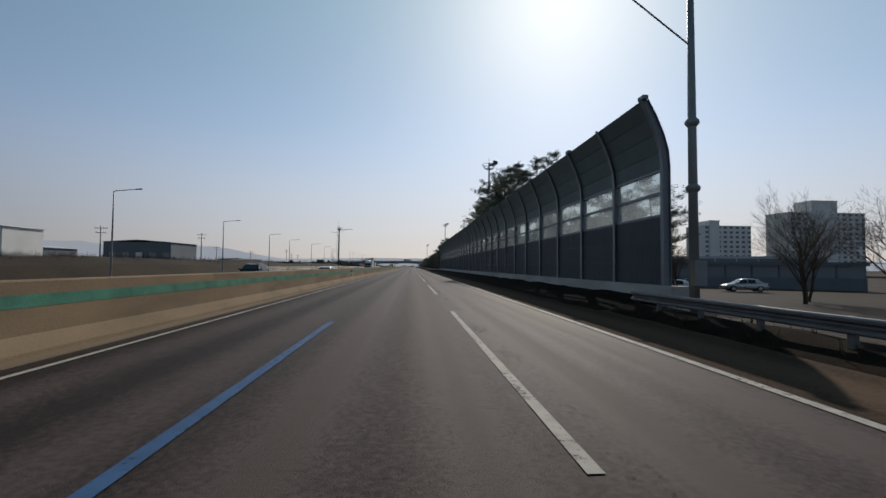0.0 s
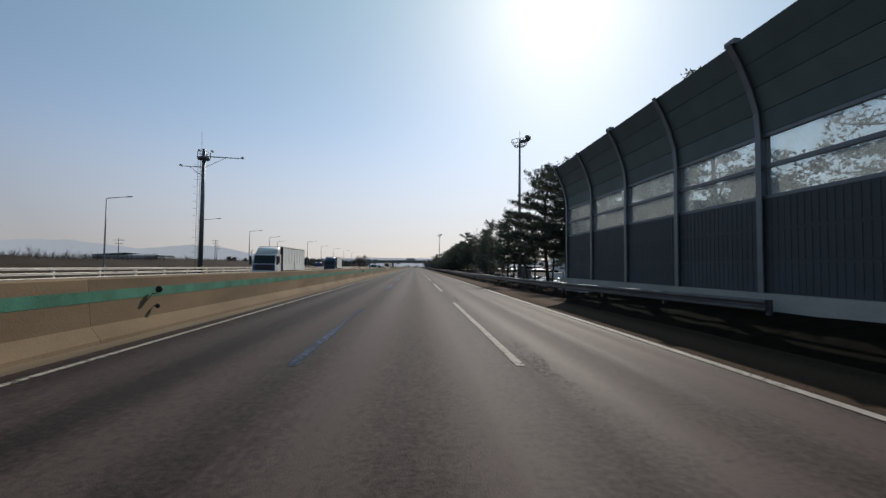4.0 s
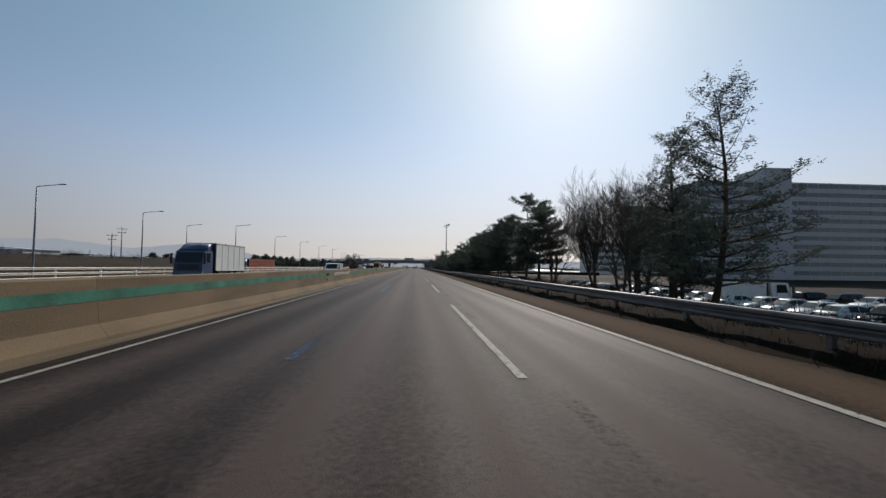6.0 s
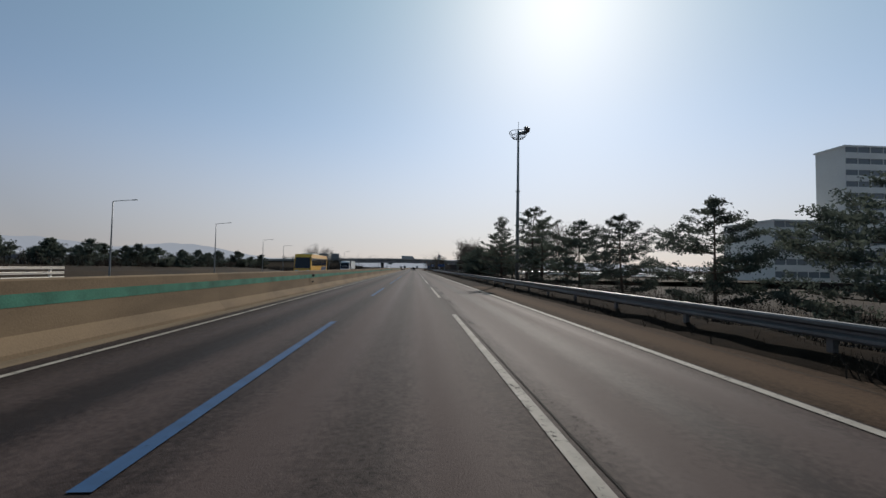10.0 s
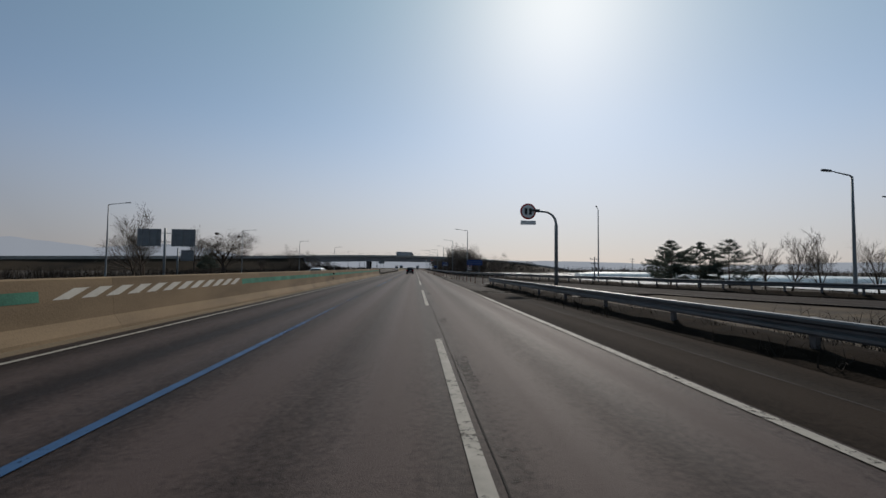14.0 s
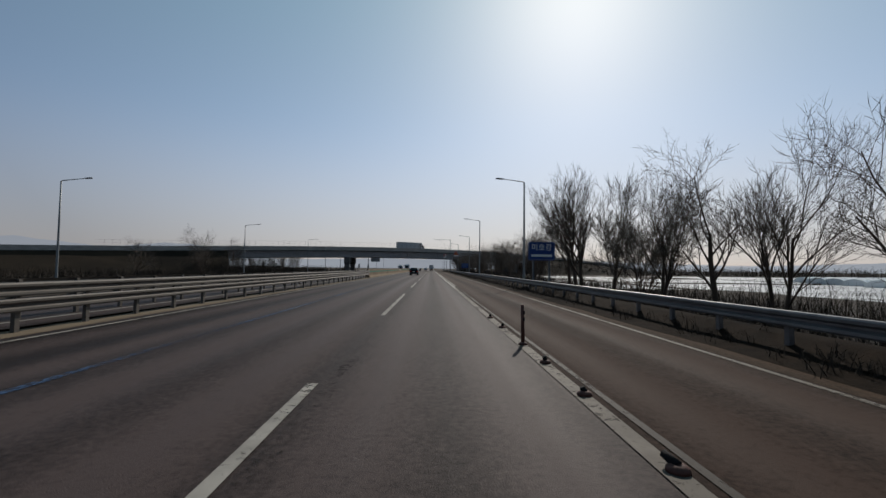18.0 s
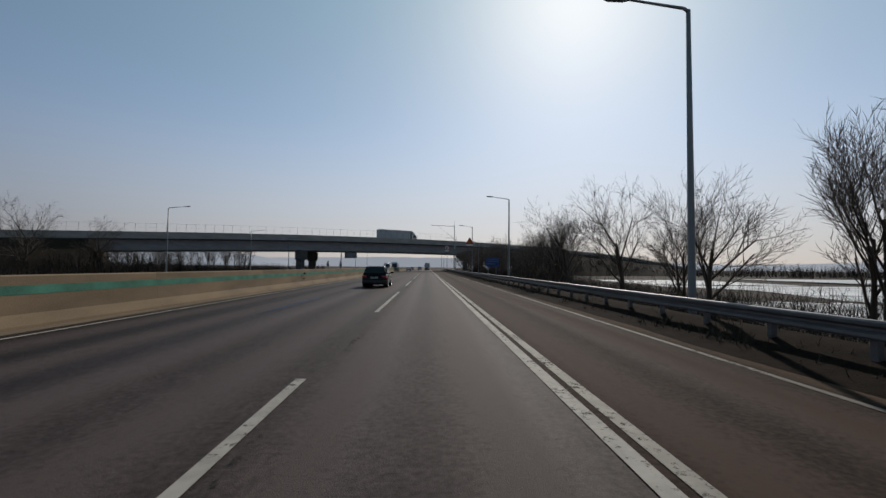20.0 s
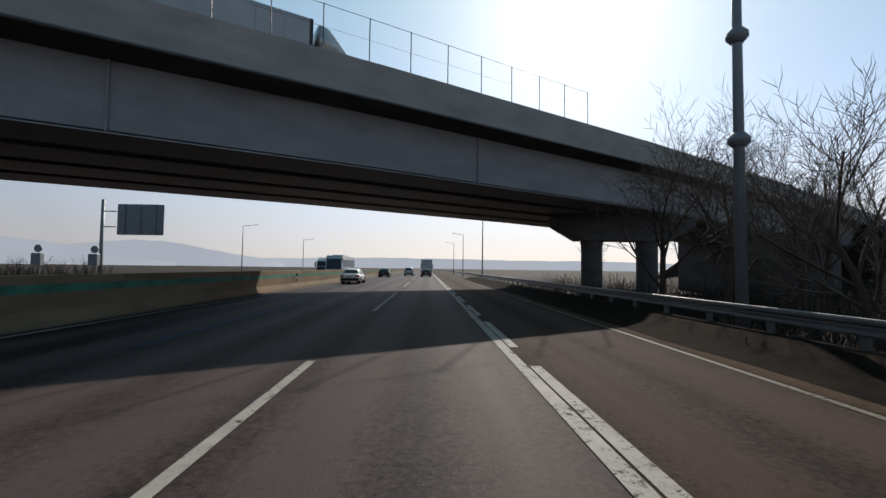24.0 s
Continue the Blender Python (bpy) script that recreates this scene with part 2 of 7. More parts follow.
ASPHALT = asphalt_mat("asphalt", (0.0155, 0.0114, 0.0108), (0.06, 0.0445, 0.0415))
SHOULDER = asphalt_mat("dusty_shoulder_asphalt", (0.021, 0.0138, 0.009), (0.069, 0.0445, 0.029), 0.95)
# darker brown than the southern shoulder; some lens falloff is in this colour
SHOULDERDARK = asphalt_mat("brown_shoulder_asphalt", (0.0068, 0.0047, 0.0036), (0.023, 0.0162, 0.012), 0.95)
RAMPTAR = asphalt_mat("brown_dusty_asphalt", (0.0125, 0.008, 0.006), (0.05, 0.0325, 0.0255), 0.85)
GUTTER = surf("sandy_gutter", (0.12, 0.092, 0.062), 0.9, var=0.45, scale=0.8, fine=30, bump=0.4, stretch=(2, 0.15, 1))
PATCH = asphalt_mat("patched_asphalt", (0.0082, 0.006, 0.0054), (0.037, 0.028, 0.0255), 0.8)
GORETAR = asphalt_mat("dark_brown_asphalt", (0.005, 0.0036, 0.003), (0.023, 0.0165, 0.0138), 0.9)
SEAM = surf("ravelled_joint", (0.011, 0.009, 0.008), 0.9, var=0.5, scale=6, fine=45, bump=0.8, col2=(0.03, 0.025, 0.022))
# dead leaves, coloured extra dark for the shade of trees and rail
LITTERSHADED = surf("shaded_leaf_litter", (0.0085, 0.0062, 0.0047), 0.97, var=0.6, scale=2.2, fine=22, bump=0.9, col2=(0.022, 0.0155, 0.011))
LITTERSHADED.node_tree.nodes["Principled BSDF"].inputs["Specular IOR Level"].default_value = 0.02
SEAM.node_tree.nodes["Principled BSDF"].inputs["Specular IOR Level"].default_value = 0.2
WHITE = paint_mat("white_road_paint", (0.285, 0.265, 0.235), 0.49, 0.4)
MIDWORN = paint_mat("half_worn_road_paint", (0.24, 0.22, 0.19), 0.5, 0.5)
DUSTY = paint_mat("dust_covered_road_paint", (0.12, 0.103, 0.085), 0.5, 0.5)
WORN = paint_mat("worn_dusty_road_paint", (0.042, 0.0345, 0.028), 0.51, 0.7, 0.35)
BLUE = paint_mat("blue_road_paint", (0.029, 0.073, 0.16), 0.44, 0.9, 0.12)
BLUEWORN = paint_mat("worn_blue_road_paint", (0.032, 0.065, 0.13), 0.6, 0.9, 0.1)
TARFLAKE = paint_mat("ravelled_dark_stones", (0.014, 0.0108, 0.0098), 0.74, 0.8, 0.3)
DIRT = surf("dry_winter_ground", (0.015, 0.0104, 0.0066), 0.95, var=0.5, scale=0.08, fine=2.5, bump=0.8, col2=(0.042, 0.029, 0.018))
GRASS = surf("dry_grass", (0.15, 0.105, 0.055), 0.95, var=0.3, scale=0.4, fine=8, bump=0, rand=0.1)
DEADGRASS = surf("dead_winter_grass", (0.03, 0.021, 0.013), 0.96, var=0.5, scale=0.6, fine=14, bump=0.7, col2=(0.075, 0.053, 0.033))
CONC_TAN = surf("weathered_tan_concrete", (0.15, 0.109, 0.069), 0.9, var=0.32, scale=0.7, fine=25, bump=0.25, stretch=(1, 0.5, 1.6), rand=0.06)
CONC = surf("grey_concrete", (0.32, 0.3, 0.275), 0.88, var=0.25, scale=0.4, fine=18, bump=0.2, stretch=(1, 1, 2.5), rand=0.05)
# weathered stains, and the bridge's backlit shade is also in this base colour
CONC_DARK = surf("stained_shaded_concrete", (0.098, 0.092, 0.088), 0.9, var=0.35, scale=0.5, fine=18, bump=0.25, stretch=(1, 1, 3))
GREEN = surf("faded_green_paint", (0.05, 0.145, 0.104), 0.85, var=0.45, scale=1.2, fine=25, bump=0.2)
STRIPE = surf("white_wall_paint", (0.38, 0.36, 0.32), 0.8, var=0.15, scale=2, fine=25, bump=0.1)
GALV = surf("galvanised_steel", (0.125, 0.123, 0.126), 0.5, 0.55, var=0.3, scale=2.5, fine=40, bump=0.05, rand=0.05)
RAILDARK = surf("dull_brown_rail", (0.08, 0.069, 0.058), 0.65, 0.1, var=0.25, scale=1.5, fine=30, bump=0.05)
RAILWHITE = surf("pale_painted_rail", (0.62, 0.57, 0.5), 0.5, 0.1, var=0.2, scale=1.5, fine=30, bump=0.05)
POLE = surf("grey_pole_steel", (0.19, 0.2, 0.205), 0.55, 0.4, var=0.15, scale=2, fine=20, bump=0.05)
POLEDARK = surf("dark_pole_steel", (0.11, 0.12, 0.13), 0.5, 0.4, var=0.2, scale=2, fine=20, bump=0.05)
PANEL = surf("dark_absorber_panel", (0.06, 0.066, 0.075), 0.7, 0.2, var=0.2, scale=1, fine=30, bump=0.2, rand=0.08)
# green of the upper panels is raised to imitate veiling sun glare
PANELTOP = surf("dark_green_absorber_panel", (0.095, 0.125, 0.118), 0.7, 0.2, var=0.2, scale=1, fine=30, bump=0.2, rand=0.08)
STEEL_H = surf("grey_beam_steel", (0.15, 0.165, 0.18), 0.5, 0.4, var=0.2, scale=2, fine=20, bump=0.05)
CLEAR = clear_mat("dusty_clear_sheet")
BARK = surf("dark_bark", (0.075, 0.055, 0.042), 0.95, var=0.35, scale=3, fine=25, bump=0.7, stretch=(1, 1, 0.25))
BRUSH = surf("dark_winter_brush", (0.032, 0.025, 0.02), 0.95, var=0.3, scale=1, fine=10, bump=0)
TWIG = surf("winter_twigs", (0.115, 0.094, 0.078), 0.95, var=0.25, scale=1, fine=10, bump=0, rand=0.2)
# needle greens lightened and greyed to carry the haze before the trees
NEEDLE = needle_mat("pine_needles", (0.062, 0.074, 0.064), (0.115, 0.135, 0.108))
NEEDLE2 = needle_mat("dark_pine_needles", (0.052, 0.063, 0.055), (0.095, 0.113, 0.092))
STEELBOX = surf("grey_girder_paint", (0.239, 0.236, 0.239), 0.7, 0.0, var=0.2, scale=0.5, fine=15, bump=0.1, stretch=(1, 1, 3))
RUBBER = surf("tyre_rubber", (0.011, 0.011, 0.012), 0.85, var=0.2, fine=60, bump=0.2)
CHROME = surf("bright_alloy", (0.42, 0.43, 0.45), 0.22, 0.95, var=0.05, fine=30, bump=0)
ALLOY = surf("polished_alloy", (0.62, 0.63, 0.65), 0.3, 0.35, var=0.05, fine=30, bump=0)
DIMCHROME = surf("dull_chrome", (0.12, 0.125, 0.13), 0.45, 0.8, var=0.05, fine=30, bump=0)
BLACKPLASTIC = surf("black_plastic", (0.022, 0.022, 0.024), 0.55, var=0.2, fine=50, bump=0.1)
CARGLASS = glass_mat("dark_car_glass")
BLACKPAINT = surf("black_car_paint", (0.003, 0.0034, 0.0045), 0.14, 0.0, var=0.1, scale=1, fine=10, bump=0, coat=0.0)
BLACKPAINT.node_tree.nodes["Principled BSDF"].inputs["Specular IOR Level"].default_value = 0.15
WHITEPAINT = surf("white_vehicle_paint", (0.72, 0.72, 0.71), 0.3, var=0.06, scale=1, fine=10, bump=0, coat=0.6)
SILVER = surf("silver_vehicle_paint", (0.38, 0.39, 0.40), 0.3, 0.5, var=0.06, fine=10, bump=0, coat=0.6)
DARKBLUE = surf("dark_blue_paint", (0.02, 0.05, 0.13), 0.35, var=0.1, fine=10, bump=0, coat=0.5)
YELLOW = surf("yellow_bus_paint", (0.75, 0.40, 0.03), 0.35, var=0.08, fine=10, bump=0, coat=0.5)
CONTAINER = surf("rust_red_container", (0.32, 0.085, 0.05), 0.7, var=0.25, scale=1, fine=20, bump=0.1)
BOXWHITE = surf("white_box_body", (0.66, 0.66, 0.63), 0.5, var=0.1, scale=0.6, fine=10, bump=0.02)
BOXGREY = surf("grey_box_body", (0.36, 0.37, 0.38), 0.5, var=0.12, scale=0.6, fine=10, bump=0.02)
LAMPRED = surf("red_lamp_lens", (0.35, 0.01, 0.01), 0.2, var=0.1, fine=10, bump=0, coat=0.8)
LAMPCLEAR = surf("clear_lamp_lens", (0.6, 0.62, 0.63), 0.1, 0.3, var=0.05, fine=10, bump=0, coat=0.8)
# sign blue is darkened; the shadow on the faces is in the colour
SIGNBLUE = surf("blue_sign_face", (0.011, 0.042, 0.18), 0.6, var=0.1, scale=2, fine=20, bump=0)
SIGNWHITE = surf("white_sign_face", (0.7, 0.7, 0.68), 0.5, var=0.08, scale=2, fine=20, bump=0)
# white letters and borders coloured grey-blue to imitate their shade
SIGNGREYBLUE = surf("dimmed_sign_lettering", (0.14, 0.17, 0.24), 0.6, var=0.15, scale=3, fine=20, bump=0)
# yellow turned brownish, with its backlit look put into the colour
SIGNYELLOW = surf("yellow_sign_face", (0.32, 0.13, 0.03), 0.6, var=0.15, fine=20, bump=0)
SIGNRED = surf("red_sign_border", (0.5, 0.03, 0.03), 0.5, var=0.1, fine=20, bump=0)
SIGNBACK = surf("grey_sign_back", (0.2, 0.21, 0.22), 0.55, 0.3, var=0.15, scale=1, fine=20, bump=0)
BLACKINK = surf("black_sign_ink", (0.02, 0.02, 0.02), 0.6, var=0.1, fine=20, bump=0)
# orange darkened so the posts' backlit look is in the plastic colour
ORANGE = surf("orange_post_plastic", (0.085, 0.03, 0.021), 0.75, var=0.5, scale=4, fine=30, bump=0.1, rand=0.15)
BUILD_GREY = surf("grey_cladding", (0.36, 0.38, 0.40), 0.7, var=0.12, scale=0.1, fine=2, bump=0.05)
# pale walls raised further, with distance haze put into the colour
BUILD_PALE = surf("haze_paled_render", (0.6, 0.59, 0.57), 0.8, var=0.12, scale=0.1, fine=2, bump=0.05)
BUILD_DARK = surf("dark_shed_cladding", (0.10, 0.115, 0.13), 0.7, var=0.2, scale=0.2, fine=3, bump=0.05)
# window glass lightened the same way to imitate haze
WINGLASS = glass_mat("haze_paled_glass", (0.15, 0.17, 0.19), 0.2)
FILM = surf("white_greenhouse_film", (0.72, 0.73, 0.72), 0.35, var=0.12, scale=0.5, fine=6, bump=0.1)
SNOW = surf("patchy_old_snow", (0.42, 0.42, 0.42), 0.7, var=0.8, scale=0.09, fine=1.0, bump=0.3, col2=(0.72, 0.73, 0.75), stretch=(0.5, 3.0, 1))
HILL = haze_glow_mat("hazy_hills", (0.43, 0.45, 0.49), 0.62)
HILLNEAR = haze_glow_mat("hazy_near_hills", (0.40, 0.415, 0.445), 0.58)


# ---- mesh building ----
class Geo:
    """Collects vertices and faces of one part."""

    def __init__(self):
        self.v, self.f, self.smooth = [], [], False

    def quad(self, a, b, c, d):
        i = len(self.v)
        self.v += [a, b, c, d]
        self.f.append((i, i + 1, i + 2, i + 3))
        return self

    def poly(self, pts):
        i = len(self.v)
        self.v += list(pts)
        self.f.append(tuple(range(i, i + len(pts))))
        return self

    def box(self, x0, x1, y0, y1, z0, z1):
        i = len(self.v)
        self.v += [(x, y, z) for z in (z0, z1) for y in (y0, y1) for x in (x0, x1)]
        self.f += [tuple(i + k for k in q) for q in ((0, 2, 3, 1), (4, 5, 7, 6), (0, 1, 5, 4), (2, 6, 7, 3), (0, 4, 6, 2), (1, 3, 7, 5))]
        return self

    def prism(self, prof, lo, hi, axis="y"):
        """Extrudes a closed outline; for axis y the outline is (x, z), for x it is (y, z), for z it is (x, y)."""
        i, n = len(self.v), len(prof)
        for s in (lo, hi):
            for a, b in prof:
                self.v.append((a, s, b) if axis == "y" else (s, a, b) if axis == "x" else (a, b, s))
        for k in range(n):
            j = (k + 1) % n
            self.f.append((i + k, i + j, i + n + j, i + n + k))
        self.f.append(tuple(range(i + n - 1, i - 1, -1)))
        self.f.append(tuple(range(i + n, i + 2 * n)))
        return self

    def tube(self, pts, radii, n=6, cap=True):
        pts = [Vector(p) for p in pts]
        i = len(self.v)
        for k, p in enumerate(pts):
            d = (pts[min(k + 1, len(pts) - 1)] - pts[max(k - 1, 0)]).normalized()
            a = d.cross(Vector((0, 0, 1)) if abs(d.z) < 0.9 else Vector((1, 0, 0))).normalized()
            b = d.cross(a)
            r = radii[k] if hasattr(radii, "__len__") else radii
            for j in range(n):
                w = 2 * math.pi * j / n
                self.v.append(tuple(p + (a * math.cos(w) + b * math.sin(w)) * r))
        for k in range(len(pts) - 1):
            for j in range(n):
                q = (j + 1) % n
                self.f.append((i + k * n + j, i + k * n + q, i + (k + 1) * n + q, i + (k + 1) * n + j))
        if cap:
            self.f.append(tuple(i + n - 1 - j for j in range(n)))
            e = i + (len(pts) - 1) * n
            self.f.append(tuple(e + j for j in range(n)))
        return self

    def lathe(self, prof, n=24, axis="z", at=(0, 0, 0)):
        """Turns an open outline of (radius, height) round an axis through at."""
        i, m = len(self.v), len(prof)
        for j in range(n):
            w = 2 * math.pi * j / n
            for r, h in prof:
                c, s = r * math.cos(w), r * math.sin(w)
                p = (c, s, h) if axis == "z" else (h, c, s) if axis == "x" else (c, h, s)
                self.v.append((p[0] + at[0], p[1] + at[1], p[2] + at[2]))
        for j in range(n):
            q = (j + 1) % n
            for k in range(m - 1):
                self.f.append((i + j * m + k, i + q * m + k, i + q * m + k + 1, i + j * m + k + 1))
        return self

    def loft(self, rings, closed=True, caps=False):
        i, n = len(self.v), len(rings[0])
        for r in rings:
            self.v += [tuple(p) for p in r]
        for k in range(len(rings) - 1):
            for j in range(n if closed else n - 1):
                q = (j + 1) % n
                self.f.append((i + k * n + j, i + k * n + q, i + (k + 1) * n + q, i + (k + 1) * n + j))
        if caps:
            self.f.append(tuple(range(i + n - 1, i - 1, -1)))
            e = i + (len(rings) - 1) * n
            self.f.append(tuple(range(e, e + n)))
        return self

    def sweep(self, path, prof):
        """Sweeps a closed outline of (sideways, up) along a path of (x, y, z)."""
        rings = []
        for k, p in enumerate(path):
            a, b = path[max(k - 1, 0)], path[min(k + 1, len(path) - 1)]
            d = Vector((b[0] - a[0], b[1] - a[1], 0)).normalized()
            rings.append([(p[0] + d.y * o, p[1] - d.x * o, p[2] + z) for o, z in prof])
        return self.loft(rings, True, True)

    def mesh(self, name, mat):
        me = bpy.data.meshes.new(name)
        me.from_pydata([tuple(p) for p in self.v], [], self.f)
        me.materials.append(mat)
        if self.smooth:
            me.polygons.foreach_set("use_smooth", [True] * len(me.polygons))
        me.update()
        return me


def part(name, geo, mat, parent, label="", at=None, turn=0.0):
    """One mesh object under a thing or a part; geo may be a mesh that alike pieces share."""
    ob = new(name, geo.mesh(name, mat) if isinstance(geo, Geo) else geo)
    ob.parent = parent
    if at or turn:
        ob.matrix_basis = pose(*(at or (0, 0, 0)), 0, 0, turn)
    if label:
        ob["label"] = label
    return ob


def thing(name, at, label, category, group="", kind="", turn=0.0):
    ob = new(name)
    ob.empty_display_size = 0.2
    ob.matrix_basis = pose(*at, 0, 0, turn)
    return tagged(ob, label, category, group, kind)


def structure(name, geo, mat, label, category):
    return tagged(new(name, geo.mesh(name, mat)), label, category, "", "structure")


def smoothed(g):
    g.smooth = True
    return g


def lerp(pts, y):
    """Piecewise linear curve through (y, x) pairs."""
    for (a, u), (b, v) in zip(pts, pts[1:]):
        if y <= b:
            return u + (v - u) * max(0.0, (y - a) / (b - a))
    return pts[-1][1]


def along(path, step):
    out, rest = [], 0.0
    for a, b in zip(path, path[1:]):
        d = Vector((b[0] - a[0], b[1] - a[1]))
        s = rest
        while s < d.length:
            p = d * (s / d.length)
            out.append((a[0] + p.x, a[1] + p.y, math.degrees(math.atan2(d.y, d.x)) - 90))
            s += step
        rest = s - d.length
    return out


# ---- ground, roads, markings ----
def ground():
    xs = [(-3500, -1.5), (-900, -1.5), (-300, -1.5), (-90, -1.45), (-40, -1.4), (-28, -1.35), (-25.6, -0.25), (-24.8, -0.08), (-16, -0.08), (-8, -0.08), (0, -0.08), (5, -0.08),
          (7.2, -0.1), (9.5, -0.3), (12.5, -0.55), (18, -0.8), (23.5, -0.9), (30, -1.0), (60, -1.3), (120, -1.5), (300, -1.6), (900, -1.6), (3500, -1.6)]
    ys = [-400, -60, *range(-30, 900, 15), 1000, 1200, 1600, 2400, 4500]
    g = Geo()
    for y in ys:
        for x, z in xs:
            wob = 0 if -26 < x < 7 or abs(x) > 900 else 0.12 * noise.noise(Vector((x * 0.09, y * 0.07, 0)))
            # the parking lot beside the road lies lower
            g.v.append((x, y, -2.5 if 23 < x < 130 and 140 < y < 320 else z + wob))
    n = len(xs)
    for j in range(len(ys) - 1):
        for i in range(n - 1):
            a = j * n + i
            g.f.append((a, a + 1, a + n + 1, a + n))
    return structure("ground", g, DIRT, "dry brown winter soil and dead grass beside the road", "ground")


ground()


def strip(name, left, right, y0, y1, z, mat, label, step=10.0, category="road"):
    """A flat strip between two curves of x over y."""
    g = Geo()
    n = max(1, round((y1 - y0) / step))
    for k in range(n + 1):
        y = y0 + (y1 - y0) * k / n
        a = left if isinstance(left, (int, float)) else lerp(left, y)
        b = right if isinstance(right, (int, float)) else lerp(right, y)
        g.v += [(a, y, z), (b, y, z)]
        if k:
            i = 2 * k
            g.f.append((i - 2, i - 1, i + 1, i))
    return structure(name, g, mat, label, category)


ROAD_EDGE = [(-60, 5.5), (452, 5.6), (466, 7.2), (476, 9.6), (500, 8.6), (515, 8.2), (530, 7.7), (2500, 7.7)]
strip("road", -7.5, ROAD_EDGE, -60, 2500, 0.0, ASPHALT, "grey worn asphalt expressway with streaks along the lanes")
strip("opposite_road", -24.4, -8.6, -60, 2500, 0.0, ASPHALT, "grey asphalt of the opposite carriageway")
strip("shoulder", 3.42, 6.3, -60, 342, 0.004, SHOULDER, "dusty brown asphalt hard shoulder", category="shoulder")
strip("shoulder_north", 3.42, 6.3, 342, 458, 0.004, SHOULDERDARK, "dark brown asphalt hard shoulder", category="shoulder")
GORE_EDGE = [(452, 5.7), (456, 17), (462, 16.5), (468, 14.6), (474, 12.4), (488, 9.8), (500, 8.6), (515, 8.2), (530, 7.7)]
strip("gore_surface", 3.44, GORE_EDGE, 456, 512, 0.004, GORETAR, "dark brown dusty asphalt between lane and ramp")
strip("merging_lane", 3.5, 7.7, 512, 2500, 0.003, RAMPTAR, "brown dusty asphalt of the merging lane")
strip("shoulder_east", 7.0, 7.9, 532, 2500, 0.007, SHOULDER, "dusty brown asphalt hard shoulder", category="shoulder")
strip("gutter", -8.0, -7.32, -60, 518.5, 0.006, GUTTER, "sandy dust gathered along the median wall", category="gutter")
strip("gutter_north", -8.2, -7.32, 518.5, 2500, 0.006, GUTTER, "sandy dust gathered along the median wall", category="gutter")
strip("frontage_road", -38, -30, -60, 1500, -1.33, ASPHALT, "lower asphalt side road behind the guard rail")

g = Geo()
g.box(24, 110, 152, 314, -2.8, -2.3)
structure("parking_lot", g, PATCH, "dark asphalt parking lot behind the roadside trees", "parking lot")

# low verge with dead leaves under the rail of the merging lane
g = Geo()
for k in range(112):
    y = 511.8 + 2.6 * k
    s, out = lerp([(500, 0.3), (550, 1), (900, 1)], y), lerp([(511, 2.0), (522, 0.9), (536, 0), (900, 0)], y)
    for x, z in ((7.86, 0.009), (8.2, 0.1), (8.7, 0.3), (9.3, 0.32), (9.8, 0.2), (10.5, -0.3), (11.6, -1.3)):
        q = noise.noise(Vector((x * 1.3, y * 0.8, 3)))
        g.v.append((lerp(ROAD_EDGE, y) - 0.38 + 0.3 * noise.noise(Vector((2, y * 0.5, 1))) if x < 8 else x + out + 0.1 * noise.noise(Vector((x, y * 0.9, 8))), y, -1.3 if k == 0 else z * s + 0.07 * q * s if z > 0.05 else z))
    if k:
        i = 7 * k
        g.f += [(i - 7 + j, i - 6 + j, i + 1 + j, i + j) for j in range(6)]
structure("verge", smoothed(g), LITTERSHADED, "shade-darkened verge of dead leaves and grass under the guard rail", "verge")

def verge_along(name, path, prof, label, step=0.9):
    """A low uneven bank of dead leaves under a rail; prof gives offsets to the right of the path and heights."""
    g, m = Geo(), len(prof)
    pts = along(path, step)
    for k, (x, y, turn) in enumerate(pts):
        c, d = math.cos(radians(turn)), math.sin(radians(turn))
        for j, (o, z) in enumerate(prof):
            o2 = o + (0.28 if j == 0 else 0.12) * noise.noise(Vector((j * 3.1, y * 0.45, x * 0.3)))
            g.v.append((x + c * o2, y + d * o2, z + (0.11 * noise.noise(Vector((o * 2, y * 1.1, 5 + x * 0.5))) if j else 0)))
        if k:
            i = m * k
            g.f += [(i - m + j, i - m + j + 1, i + j + 1, i + j) for j in range(m - 1)]
    structure(name, smoothed(g), LITTERSHADED, label, "verge")


SHOULDER_RAIL = [(7.6, 132), (6.4, 142), (5.75, 152), (5.7, 300), (6.25, 370), (6.45, 430), (6.2, 455), (5.85, 465.15)]
RAMP_RAIL = [(62, 402.5), (44.5, 424), (33, 442.5), (23.6, 459.5), (17.7, 476), (13.6, 490), (10.4, 506), (8.8, 522), (8.4, 536)]
verge_along("verge_start", [(6.15, -60), (6.15, 12), (6.3, 20.5)], ((-0.55, 0.009), (-0.12, 0.2), (0.25, 0.3), (0.9, 0.22), (1.8, 0.0), (2.6, -0.5)), "shade-darkened verge of dead leaves under the guard rail")
verge_along("verge_barrier", [(7.0, 20.5), (7.0, 132), (6.6, 142)], ((-1.6, 0.006), (-0.6, 0.12), (0.3, 0.34), (0.95, 0.45), (1.15, 0.46)), "shade-darkened bank of dead leaves at the foot of the noise barrier")
verge_along("verge_shoulder", SHOULDER_RAIL[1:], ((-0.55, 0.009), (-0.12, 0.2), (0.25, 0.3), (1.0, 0.24), (2.0, 0.02), (3.2, -0.6)), "shade-darkened verge of dead leaves under the guard rail")
